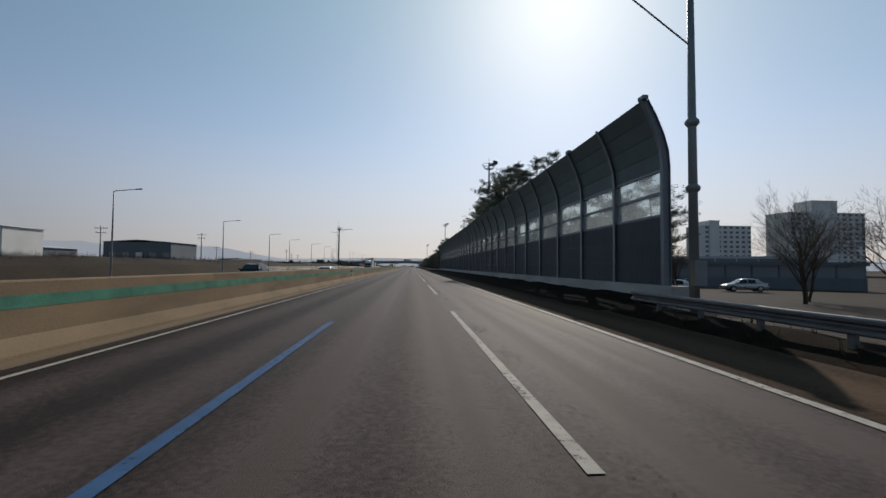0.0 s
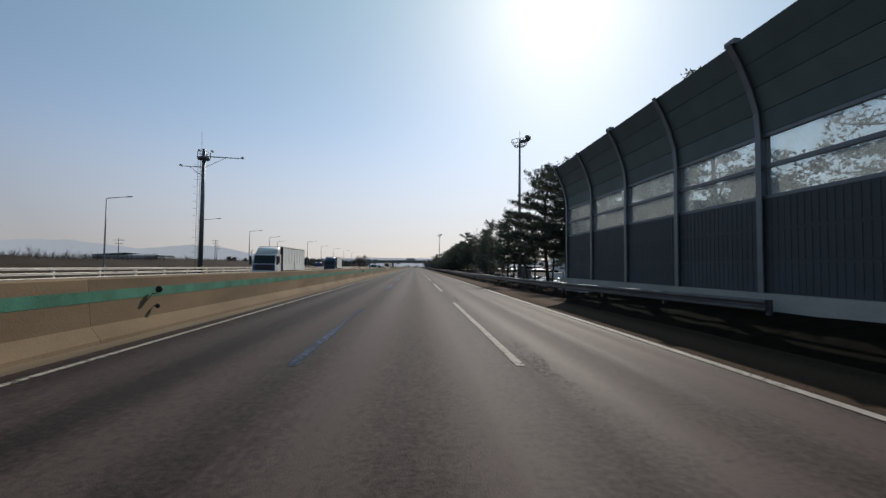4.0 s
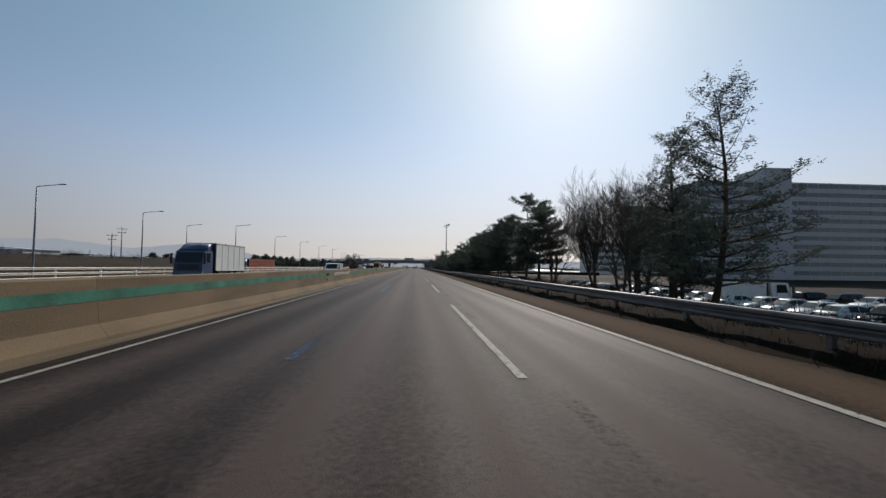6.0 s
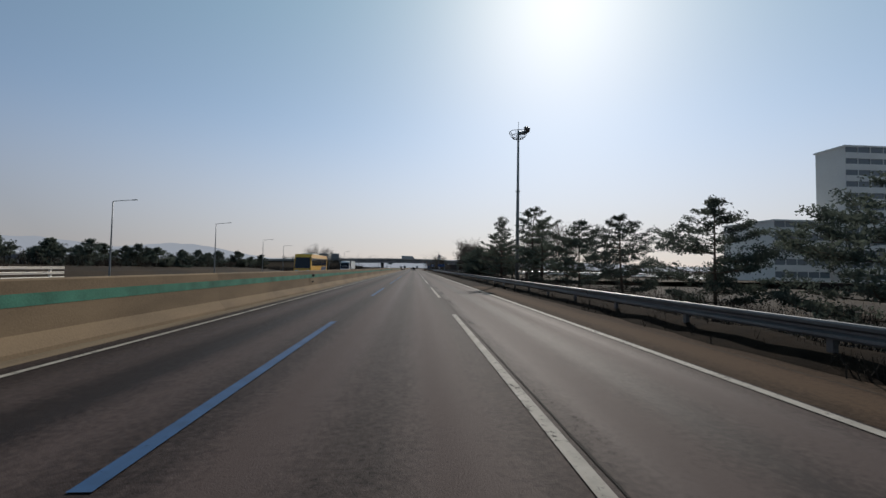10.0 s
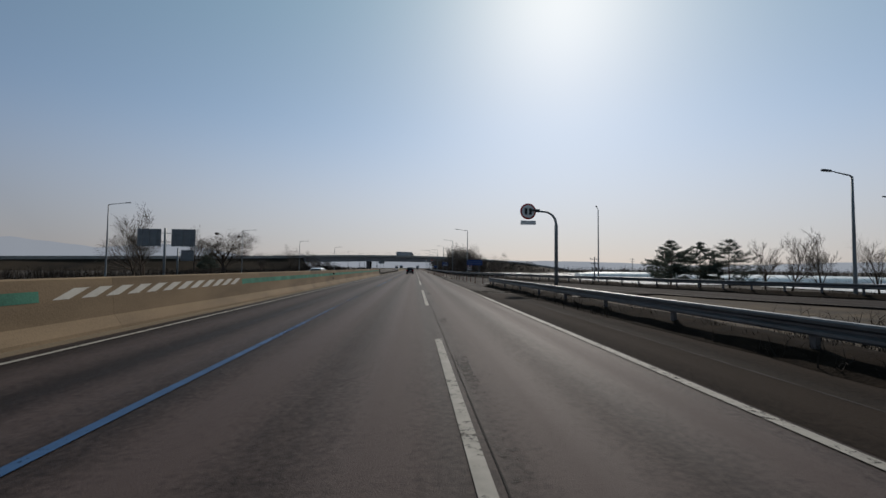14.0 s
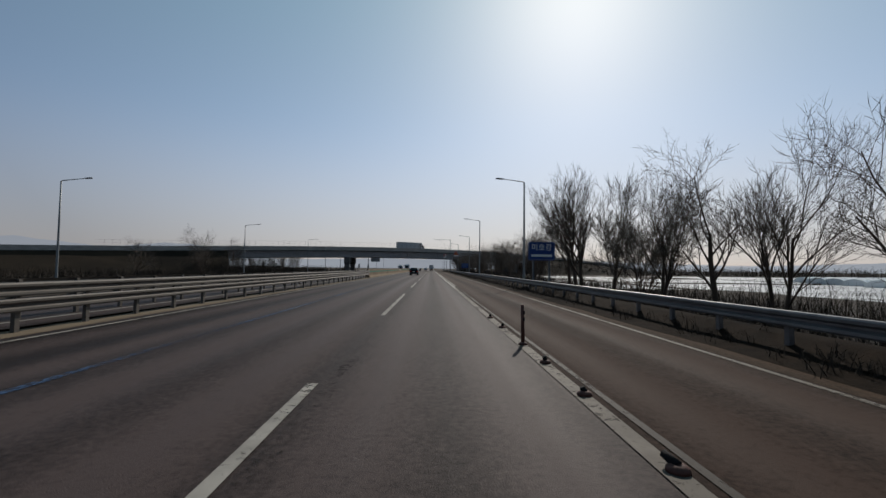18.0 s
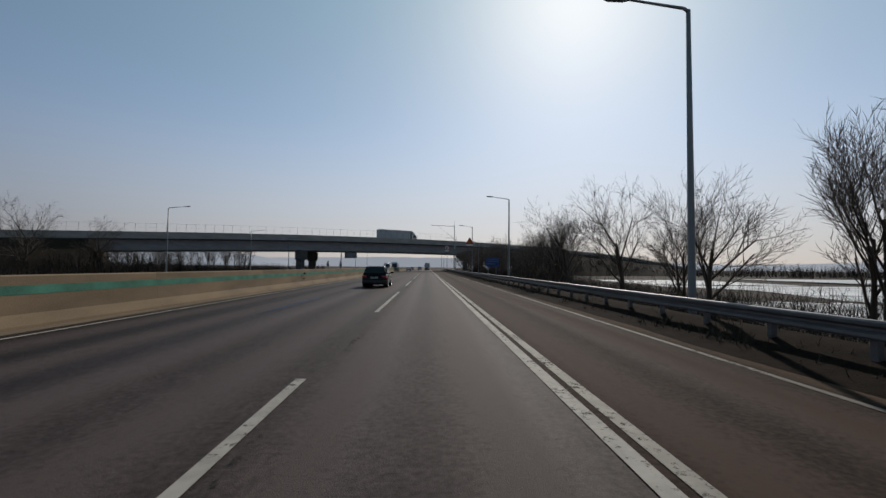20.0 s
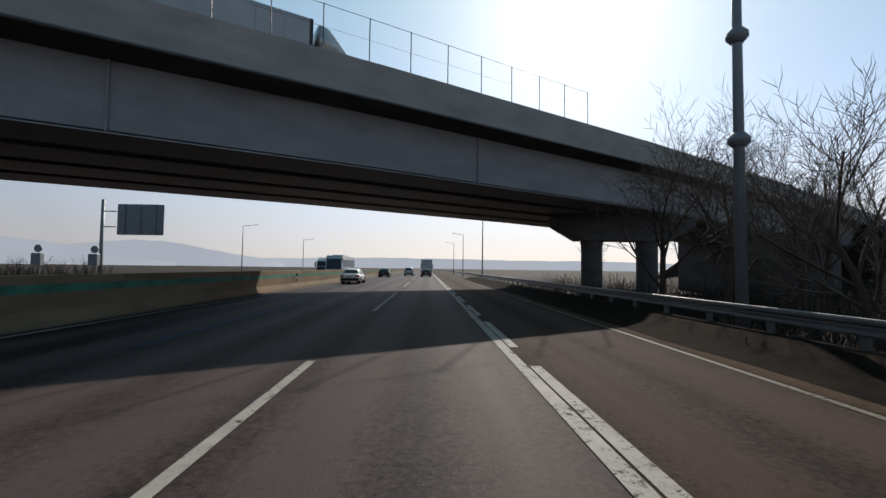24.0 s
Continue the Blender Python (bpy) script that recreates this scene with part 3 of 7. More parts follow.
verge_along("verge_ramp", RAMP_RAIL[:-2], ((-0.9, -0.06), (-0.3, 0.06), (0.1, 0.24), (0.8, 0.2), (1.8, -0.3), (3.6, -1.4)), "shade-darkened verge of dead leaves under the guard rail of the ramp")

# dead grass between the shoulder and the ramp
g = Geo()
for k, (y, xr) in enumerate(((380, 70), (394, 54.5), (406, 45), (418, 36.5), (428, 30.5), (438, 25), (446, 20.5), (454, 16), (460, 13.4), (465, 11.6))):
    for j in range(7):
        f = j / 6
        x = 7.4 + (xr - 7.4) * f
        g.v.append((x, y, -0.06 + 0.05 * noise.noise(Vector((x * 0.4, y * 0.4, 2))) - 0.25 * math.sin(math.pi * f)))
    if k:
        i = 7 * k
        g.f += [(i - 7 + j, i - 6 + j, i + 1 + j, i + j) for j in range(6)]
structure("ramp_verge", smoothed(g), DEADGRASS, "flat brown dead grass between shoulder and ramp", "verge")

# on-ramp that swings in from the right
RAMP = [(82, 372), (58, 394), (40, 418), (28.5, 438), (19.5, 454), (13.6, 472), (10.2, 488), (8.3, 500), (7.2, 511)]
g = Geo()
for k, (x, y) in enumerate(RAMP):
    a, b = RAMP[max(k - 1, 0)], RAMP[min(k + 1, len(RAMP) - 1)]
    d = Vector((b[0] - a[0], b[1] - a[1])).normalized()
    w = 3.3 - 1.6 * max(0, k - 5) / 3
    g.v += [(x - d.y * -w, y + d.x * -w, 0.008), (x - d.y * w, y + d.x * w, 0.008), (x - d.y * -(w + 1), y + d.x * -(w + 1), -1.4), (x - d.y * (w + 1), y + d.x * (w + 1), -1.4)]
    if k:
        i = 4 * k
        g.f += [(i - 4, i, i + 1, i - 3), (i - 4, i - 2, i + 2, i), (i - 3, i + 1, i + 3, i - 1)]
structure("ramp_road", g, GORETAR, "asphalt on-ramp curving in from the side", "road")


def line(name, pts, width, mat, label):
    """A painted line along (x, y) points."""
    g = Geo()
    for k, (x, y) in enumerate(pts):
        a, b = pts[max(k - 1, 0)], pts[min(k + 1, len(pts) - 1)]
        d = Vector((b[0] - a[0], b[1] - a[1])).normalized() * (width / 2)
        g.v += [(x - d.y, y + d.x, 0.012), (x + d.y, y - d.x, 0.012)]
        if k:
            i = 2 * k
            g.f.append((i - 2, i - 1, i + 1, i))
    return structure(name, g, mat, label, "road marking")


def straight(x, y0, y1, step=20):
    n = max(1, int((y1 - y0) / step))
    return [(x + 0.012 * math.sin(k * 1.7), y0 + (y1 - y0) * k / n) for k in range(n + 1)]


line("edge_line_west", straight(-6.9, -60, 2000), 0.12, WHITE, "white solid edge line beside the median")
line("edge_line_east", straight(3.27, -60, 452), 0.16, WHITE, "white solid edge line beside the shoulder")
line("edge_line_gore", [(3.27, 452), (3.27, 470), (3.3, 490), (3.42, 505)], 0.16, DUSTY, "dust-covered solid line beside the lane posts")
line("merge_line_worn", [(3.40, 505), (3.45, 530), (3.46, 585)], 0.2, DUSTY, "worn solid line beside the lane posts")
line("merge_line", [(3.46, 585), (3.42, 620), (3.42, 700), (3.45, 760), (3.45, 2000)], 0.19, WHITE, "white solid line between lane and merging lane")
line("merge_line_pair", [(3.71, 590), (3.70, 652)], 0.17, MIDWORN, "second white line beside the merging lane")
line("post_strip", [(3.66, 520), (3.70, 535), (3.71, 590)], 0.09, WORN, "worn pale strip under the row of lane posts")
line("outer_edge_line", [(26.6, 434), (17.4, 451.5), (11.4, 470.5), (8.9, 487), (8.1, 497), (7.3, 510), (6.9, 526), (6.86, 545), (6.86, 700), (6.86, 2000)], 0.12, DUSTY, "white solid edge line of the merging lane")
line("ramp_inner_line", [(13.2, 466), (9.2, 478), (7.4, 487), (6.2, 495.5), (5.5, 500), (4.9, 506), (4.3, 514), (3.95, 524)], 0.12, WORN, "worn white inner edge line of the ramp")
line("opposite_edge_line", straight(-9.6, -60, 2000), 0.15, WHITE, "white solid edge line of the opposite carriageway")
line("opposite_outer_line", straight(-20.4, -60, 2000), 0.15, WHITE, "white solid edge line of the opposite carriageway")


def dashes(name, x, y0, count, period, length, width, mat, label, faint=(), gone=()):
    top = thing(name, (x, y0, 0.012), label, "road marking", kind="structure")
    me = Geo().quad((-width / 2, 0, 0), (width / 2, 0, 0), (width / 2, length, 0), (-width / 2, length, 0)).mesh("dash", mat)
    pale = me.copy()
    pale.materials[0] = BLUEWORN
    for k in sorted(set(range(count)) - set(gone)):
        part("dash", pale if k in faint else me, mat, top, at=(0, k * period + (lerp(SLIP, y0 + k * period) if period == GAP and x == 0 else 0), 0))


DASH, GAP = 11.7, 20.0
SLIP = [(-60, 0), (8, 0.8), (27, 1.4), (48, 0.8), (120, 0.4), (147, 0.7), (168, 0.3), (187, -0.7), (208, -0.2), (300, 0.2), (420, -0.9), (450, -0.9), (487, 2.2), (527, 1.3), (547, -0.95), (610, -1.0), (647, -0.1), (667, 0.9), (688, 0.6), (707, -0.1), (727, 1.6), (2000, 1.6)]
dashes("lane_line", 0.0, -20.75 - DASH, 62, GAP, DASH, 0.145, WHITE, "broken white lane line of long worn dashes")
dashes("bus_lane_line", -3.6, -22.7 - 9.2, 19, GAP, 9.2, 0.17, BLUE, "broken blue bus lane line of long dashes, some worn pale", (4, 6, 7, 8, 11, 13, 14, 16), (3,))
line("bus_lane_rest", [(-3.6, 469.6), (-3.6, 474.8)], 0.14, BLUE, "short rest of the blue bus lane line")
line("bus_lane_worn", straight(-3.6, 475, 600), 0.15, BLUEWORN, "solid blue bus lane line, nearly worn away")
line("bus_lane_faint", straight(-3.6, 441, 469), 0.13, BLUEWORN, "solid blue bus lane line, nearly worn away")
line("bus_lane_solid", straight(-3.6, 345, 384), 0.14, BLUE, "solid blue bus lane line, worn thin")
line("bus_lane_ghost", straight(-3.6, 384, 427), 0.08, BLUEWORN, "last traces of the blue bus lane line")
line("bus_lane_return", straight(-3.6, 427, 441), 0.14, BLUE, "solid blue bus lane line, worn thin")
dashes("bus_lane_line_north", -3.6, 602, 20, GAP, DASH, 0.15, BLUEWORN, "broken blue bus lane line, faded")
dashes("merge_dashes_south", 3.70, 652.4, 5, 5.7, 3.75, 0.18, WHITE, "short white dashes beside the merging lane line")
dashes("merge_dashes_middle", 3.68, 680.9, 5, 5.43, 3.9, 0.18, WHITE, "short white dashes beside the merging lane line")
dashes("merge_dashes", 3.66, 707.7, 36, 5.75, 4.1, 0.18, WHITE, "short white dashes beside the merging lane line")
dashes("opposite_lane_line", -13.2, -50, 60, GAP, 8, 0.15, WHITE, "broken white lane line")
dashes("opposite_lane_line_outer", -16.8, -50, 60, GAP, 8, 0.15, WHITE, "broken white lane line")

# hatching of the gore between lane and ramp: slanted bars with a bent outer end
gore = thing("gore_hatching", (3.32, 456, 0.013), "diagonal white hatching between lane and ramp", "road marking", kind="structure")
for k in range(27):
    y = 457.0 + 1.976 * k
    w = max(0.4, lerp([(455, 5.2), (466, 4.2), (474, 3.3), (482, 2.3), (496, 1.5), (512, 0.5)], y))
    b, q = 0.42, 0.87
    bar = [(0, y - 456, 0), (w, y - 456 - q * w, 0), (w, y - 456 - q * w + b, 0), (0, y - 456 + b, 0)]
    part("stripe", Geo().poly(bar), WORN, gore)
    if w > 0.6:
        part("stripe_end", Geo().poly([(w, y - 456 - q * w, 0), (w + 0.62, y - 456 - q * w + 0.3, 0), (w + 0.62, y - 456 - q * w + 1.05, 0), (w, y - 456 - q * w + b, 0)]), WORN, gore)
# pale dusty band with worn paint along the inner edge of the ramp
g = Geo()
for k, (y, xa, xb) in enumerate(((497.5, 5.3, 5.6), (499.5, 4.95, 5.9), (503, 4.7, 5.7), (508, 4.4, 5.2), (514, 4.0, 4.6))):
    g.v += [(xa, y, 0.0105), (xb, y, 0.0105)]
    if k:
        g.f.append((2 * k - 2, 2 * k - 1, 2 * k + 1, 2 * k))
structure("ramp_pale_band", g, WORN, "pale worn paint and dust along the inner edge of the ramp", "road marking")
# painted characters on the ramp, seen only as blocks
legend = thing("ramp_legend", (5.9, 500.5, 0.016), "worn white painted characters on the ramp", "road marking", kind="structure")
for i, (x, y, w, h) in enumerate([(-0.9, 0, 0.18, 2.2), (-0.4, 0.2, 0.16, 1.8), (-0.7, 1.0, 0.8, 0.2), (0.1, 0, 0.16, 2.4), (0.5, 0.4, 0.6, 0.2), (0.5, 1.6, 0.6, 0.2), (-0.9, 3.4, 0.9, 0.22), (-0.9, 4.6, 0.9, 0.22), (0.2, 3.2, 0.18, 2.2), (0.7, 3.4, 0.16, 1.8)]):
    part("bar", Geo().quad((x, y, 0), (x + w, y, 0), (x + w, y + h, 0), (x, y + h, 0)), WORN, legend)


def yield_triangle(y):
    t = thing("yield_marking", (5.3, y, 0.013), "white outlined yield triangle painted on the merging lane", "road marking", "yield triangles", "structure")
    o = [(-1.0, 5.0), (1.0, 5.0), (0.1, 0.0)]
    c = (0.03, 3.6)
    q = [(c[0] + (x - c[0]) * 0.84, c[1] + (yy - c[1]) * 0.84) for x, yy in o]
    for k in range(3):
        j = (k + 1) % 3
        part("side", Geo().quad((*o[k], 0), (*o[j], 0), (*q[j], 0), (*q[k], 0)), WORN, t)


for y in (660.5, 679.5, 721.6):
    yield_triangle(y)

# ravelled joint beside the lane line, cracks and darker patches
def ravelled(name, x0, y0, y1, wide, seed, label, mat, step=0.3, z=0.0085):
    g = Geo()
    rr = random.Random(seed)
    y, a, b = y0, 0.02, 0.05
    while y < y1:
        n = y + step * rr.uniform(0.6, 1.4)
        k = wide * rr.uniform(0.6, 1.1) * (0.3 + 0.7 * max(0.0, 0.5 + noise.noise(Vector((y * 0.045, seed, 0)))))
        a2, b2 = -k * rr.uniform(0.1, 0.45), k * rr.uniform(0.4, 1.0)
        g.quad((x0 + a, y, z), (x0 + b, y, z), (x0 + b2, n, z), (x0 + a2, n, z))
        y, a, b = n, a2, b2
    structure(name, g, mat, label, "road seam")


ravelled("joint_crack_south", 0.15, 41, 112, 0.05, 3, "thin dark crack along the lane joint", SEAM)
ravelled("joint_crack", 0.15, 236, 450, 0.05, 1, "thin dark crack along the lane joint", SEAM)
ravelled("ravelled_joint", 0.26, -30, 455, 0.42, 4, "dark ravelled strip of broken asphalt along the lane joint", TARFLAKE, 0.5, 0.007)
ravelled("ravelled_joint_north", 0.2, 455, 800, 0.3, 6, "dark speckled strip of worn asphalt along the lane joint", TARFLAKE, 0.5, 0.007)
ravelled("shoulder_crack", 4.75, 290, 452, 0.05, 2, "thin crack along the dusty shoulder", SEAM)
for nm, x0, x1, y0, y1 in (("a", 1.6, 3.0, 159.6, 160.5), ("b", 1.3, 2.4, 300, 301.4), ("c", 0.9, 2.0, 384, 385)):
    g = Geo()
    g.quad((x0, y0, 0.006), (x1, y0 + 0.2, 0.006), (x1 + 0.1, y1, 0.006), (x0 + 0.06, y1 - 0.15, 0.006))
    structure("asphalt_patch", g, PATCH, "darker rectangular repair patch in the asphalt", "road patch")


# ---- median wall ----
WALL = [(-7.72, 0), (-7.74, 0.08), (-7.93, 0.34), (-8.02, 1.24), (-8.05, 1.27), (-8.25, 1.27), (-8.28, 1.24), (-8.37, 0.34), (-8.56, 0.08), (-8.58, 0)]


def median_wall(name, y0, y1, bands, label):
    top = thing(name, (-8.15, y0, 0), label, "median wall", kind="structure")
    me = {}
    y = y0
    while y < y1 - 0.1:
        n = min(10.0 if y < 900 else 60.0, y1 - y)
        key = round(n, 2)
        if key not in me:
            me[key] = Geo().prism([(x + 8.15, z) for x, z in WALL], 0.003, key - 0.003).mesh("wall_segment", CONC_TAN)
        part("wall_segment", me[key], CONC_TAN, top, at=(0, y - y0, 0))
        y += n
    for a, b in bands:
        x = lambda z: -7.93 - 0.09 * (z - 0.34) / 0.9 + 8.15 + 0.005
        part("green_band", Geo().quad((x(0.80), a - y0, 0.80), (x(0.80), b - y0, 0.80), (x(1.02), b - y0, 1.02), (x(1.02), a - y0, 1.02)), GREEN, top, "faded green painted band")
    return top


south_wall = median_wall("median_wall_south", -60, 518.5, [(-60, 215.6), (224.3, 437.9), (447.9, 518.5)], "tan weathered concrete median wall with a green band")
north_wall = median_wall("median_wall_north", 618, 2000, [(618, 680.5), (690.4, 2000)], "tan weathered concrete median wall with a green band")


def wall_stripes(wall, y0, y1, base, n):
    w = (y1 - y0) / n * 0.58
    x = lambda z: -7.93 - 0.09 * (z - 0.34) / 0.9 + 8.15 + 0.005
    for k in range(n):
        y = y0 + (y1 - y0) * k / n
        part("white_stripe", Geo().quad((x(0.82), y - base, 0.82), (x(0.82), y + w - base, 0.82), (x(1.05), y + 0.6 + w - base, 1.05), (x(1.05), y + 0.6 - base, 1.05)), STRIPE, wall, "white slanted paint stripe")


wall_stripes(south_wall, 215.6, 223.9, -60, 10)
wall_stripes(south_wall, 438.2, 447.5, -60, 12)
wall_stripes(north_wall, 680.8, 690.0, 618, 11)


def wall_reflector(y):
    t = thing("wall_reflector", (-7.99, y, 0.86), "small dark round reflector on a bent bracket of the median wall", "reflector", "median reflectors")
    part("disc", smoothed(Geo().lathe([(0.0, -0.02), (0.075, -0.02), (0.085, 0.0), (0.075, 0.02), (0.0, 0.02)], 14, "y", (0.16, 0, 0.1))), BLACKPLASTIC, t)
    part("bracket", Geo().tube([(-0.03, 0, 0.0), (0.08, 0, 0.0), (0.16, 0, 0.08)], 0.014, 6), POLEDARK, t)
    part("lower_disc", smoothed(Geo().lathe([(0.0, -0.02), (0.05, -0.02), (0.06, 0.0), (0.05, 0.02), (0.0, 0.02)], 12, "y", (0.14, 0, -0.3))), BLACKPLASTIC, t)
    part("lower_bracket", Geo().tube([(0.02, 0, -0.3), (0.14, 0, -0.3)], 0.012, 6), POLEDARK, t)


for y in (12, 52, 92, 132, 172.5, 212.5, 253, 293, 333, 388.5, 428, 468, 646, 686, 726.3, 766):
    wall_reflector(y)

# ---- guard rails ----
BEAM = [(0.0, -0.155), (0.062, -0.148), (0.078, -0.115), (0.075, -0.065), (0.0, -0.02), (0.0, 0.02), (0.075, 0.065), (0.078, 0.115), (0.062, 0.148), (0.0, 0.155),
        (-0.012, 0.155), (0.03, 0.115), (0.058, 0.09), (0.058, 0.065), (-0.014, 0.022), (-0.014, -0.022), (0.058, -0.065), (0.058, -0.09), (0.03, -0.115), (-0.012, -0.155)]


def guard_rail(name, path, heights, side, mat, label, step=4.0, post_h=0.78, near=None, beam_scale=1.02):
    """W-beams along a path; side +1 faces to the right of the path, -1 to the left."""
    x0, y0 = path[0]
    top = thing(name, (x0, y0, 0), label, "guard rail", kind="structure")
    local = [(x - x0, y - y0, 0) for x, y in path]
    dense = [local[0]]
    for a, b in zip(local, local[1:]):
        n = max(1, int(math.hypot(b[0] - a[0], b[1] - a[1]) / 12))
        dense += [(a[0] + (b[0] - a[0]) * k / n, a[1] + (b[1] - a[1]) * k / n, 0) for k in range(1, n + 1)]
    for h in heights:
        part("beam", Geo().sweep([(x, y, h) for x, y, _ in dense], [(o * side * beam_scale + 0.03 * side, z * beam_scale) for o, z in BEAM]), mat, top)
    me = Geo().prism([(-0.05, -0.06), (0.05, -0.06), (0.05, 0.06), (-0.05, 0.06)], -0.3, post_h, "z").mesh("post", mat)
    for x, y, turn in along(path, step):
        if near and not near[0] < y < near[1]:
            continue
        part("post", me, mat, top, at=(x - x0 - 0.03 * side * math.cos(math.radians(turn)), y - y0, 0), turn=turn)
    return top


guard_rail("guard_rail_south", [(6.15, -60), (6.15, 12), (6.3, 19.5)], (0.62,), -1, GALV, "galvanised steel guard rail on short posts", 2.0)
guard_rail("guard_rail_shoulder", SHOULDER_RAIL, (0.62,), -1, GALV, "galvanised steel guard rail on short posts beside the shoulder", 4.0)
guard_rail("guard_rail_ramp", [(62, 402.5), (44.5, 424), (33, 442.5), (23.6, 459.5), (17.7, 476), (13.6, 490), (10.4, 506), (8.8, 522), (8.4, 536), (8.5, 600), (8.8, 680), (8.8, 718), (9.2, 738), (9.3, 760), (9.3, 1100)], (0.68,), -1, GALV, "galvanised steel guard rail on short posts beside the merging lane", 2.0, near=(400, 800))
guard_rail("median_rail", [(-7.85, 518.5), (-7.85, 618)], (0.98, 0.62), 1, RAILDARK, "two-beam dull brown steel median guard rail", 2.0, 1.12)
guard_rail("median_rail_far", [(-10.2, 519), (-10.2, 616)], (0.98, 0.62), -1, RAILDARK, "two-beam dull brown steel median guard rail", 2.0, 1.12)
guard_rail("far_rail", [(-24.6, 74), (-24.6, 335)], (1.17, 0.85, 0.53), 1, RAILWHITE, "three-beam pale guard rail beyond the opposite carriageway", 4.0, 1.25, beam_scale=0.5)
term = thing("rail_end", (5.88, 465.2, 0.68), "flared grey end plate of the guard rail", "rail end")
part("plate", smoothed(Geo().lathe([(0.0, -0.17), (0.05, -0.16), (0.05, 0.16), (0.0, 0.17)], 12, "z")), GALV, term)
part("stub_post", Geo().box(0.02, 0.12, -1.26, -1.14, -0.7, 0.05), GALV, term)

# ---- noise barrier ----
BX, BY0, BAY, BAYS = 8.5, 21.1, 4.0, 32
CURVE = [(0.0, 5.55), (-0.05, 6.2), (-0.25, 6.9), (-0.52, 7.55), (-0.86, 8.2)]
barrier = thing("noise_barrier", (BX, BY0, 0), "tall dark noise barrier with clear panes and a top curved over the road", "noise barrier", kind="structure")
part("plinth", Geo().prism([(-0.55, -0.6), (-0.42, 0.25), (-0.3, 0.9), (0.35, 0.9), (0.4, -0.8)], -0.8, BAY * BAYS + 0.8), CONC, barrier, "low grey concrete plinth")
post_geo = Geo()
for off, half in ((-0.16, 0.10), (0.14, 0.10)):
    post_geo.loft([[(x + off - 0.012, -half, z), (x + off + 0.012, -half, z), (x + off + 0.012, half, z), (x + off - 0.012, half, z)] for x, z in [(0, 0.9), *CURVE]], True, True)
post_geo.loft([[(x - 0.15, -0.012, z), (x + 0.13, -0.012, z), (x + 0.13, 0.012, z), (x - 0.15, 0.012, z)] for x, z in [(0, 0.9), *CURVE]], True, True)
post_me = post_geo.mesh("post", STEEL_H)
low_me = []
for z0, z1 in ((0.9, 1.818), (1.822, 2.738), (2.742, 3.63)):
    gg = Geo().box(-0.05, 0.07, 0.03, BAY - 0.03, z0, z1).box(0.072, 0.09, 0.0, BAY, z0 - 0.002, z1 + 0.002)
    for k in range(18):
        y = 0.2 + k * 0.205
        gg.box(-0.062, -0.05, y, y + 0.09, z0 + 0.05, z1 - 0.05)
    low_me.append(gg.mesh("absorber_panel", PANEL))
pane_me = [Geo().box(-0.01, 0.01, 0.1, BAY - 0.1, z0, z1).mesh("pane", CLEAR) for z0, z1 in ((3.74, 4.50), (4.64, 5.42))]
rail_me = Geo().box(-0.06, 0.06, 0.02, BAY - 0.02, 3.63, 3.73).box(-0.06, 0.06, 0.02, BAY - 0.02, 4.51, 4.63).box(-0.06, 0.06, 0.02, BAY - 0.02, 5.43, 5.54).mesh("pane_rail", STEEL_H)
top_me = []
for (xa, za), (xb, zb) in zip(CURVE, CURVE[1:]):
    top_me.append(Geo().loft([[(xa - 0.05, y, za + 0.01), (xb - 0.05, y, zb - 0.01), (xb + 0.05, y, zb - 0.01), (xa + 0.05, y, za + 0.01)] for y in (0.02, BAY - 0.02)], True, True).mesh("curved_panel", PANELTOP))
for k in range(BAYS):
    y = k * BAY
    for me in low_me:
        part("absorber_panel", me, PANEL, barrier, at=(0, y, 0))
    for me in pane_me:
        ob = part("pane", me, CLEAR, barrier, at=(0, y, 0))
    part("pane_rail", rail_me, STEEL_H, barrier, at=(0, y, 0))
    for me in top_me:
        part("curved_panel", me, PANELTOP, barrier, at=(0, y, 0))
for k in range(BAYS + 1):
    part("post", post_me, STEEL_H, barrier, at=(0, k * BAY, 0))
cap_me = Geo().box(-1.0, -0.78, -0.2, 0.2, 8.18, 8.33).mesh("post_cap", STEEL_H)
for k in range(0, BAYS + 1, 2):
    part("post_cap", cap_me, STEEL_H, barrier, at=(0, k * BAY, 0))

# ---- overpass ----
OV = thing("overpass", (0, 752.5, 0), "grey concrete and steel road overpass crossing at a slant", "bridge", kind="structure", turn=29.7)
XS = [-420, -300, -220, -150, -110, -80, -60, -40, -20, 0, 20, 40, 60, 90, 120, 160, 200]
dz = lambda x: -0.00033 * (x - 5) ** 2 if x > 5 else -0.00022 * (x - 5) ** 2 if x > -100 else -2.43 + (x + 100) * 0.024
PTH = [(x, 0, dz(x)) for x in XS]
part("deck", Geo().sweep(PTH, [(0.0, 9.0), (0.0, 9.5), (-16.6, 9.5), (-16.6, 9.0), (-15.0, 8.75), (-1.6, 8.75)]), CONC_DARK, OV, "stained concrete deck slab, darkened for shade")
part("parapet", Geo().sweep(PTH, [(0.06, 9.0), (0.06, 9.55), (0.02, 10.6), (-0.24, 10.6), (-0.42, 9.5), (-0.42, 9.3)]), CONC, OV, "grey concrete parapet")
part("parapet", Geo().sweep(PTH, [(-16.66, 9.0), (-16.66, 9.55), (-16.62, 10.6), (-16.36, 10.6), (-16.18, 9.5), (-16.18, 9.3)]), CONC, OV, "grey concrete parapet")
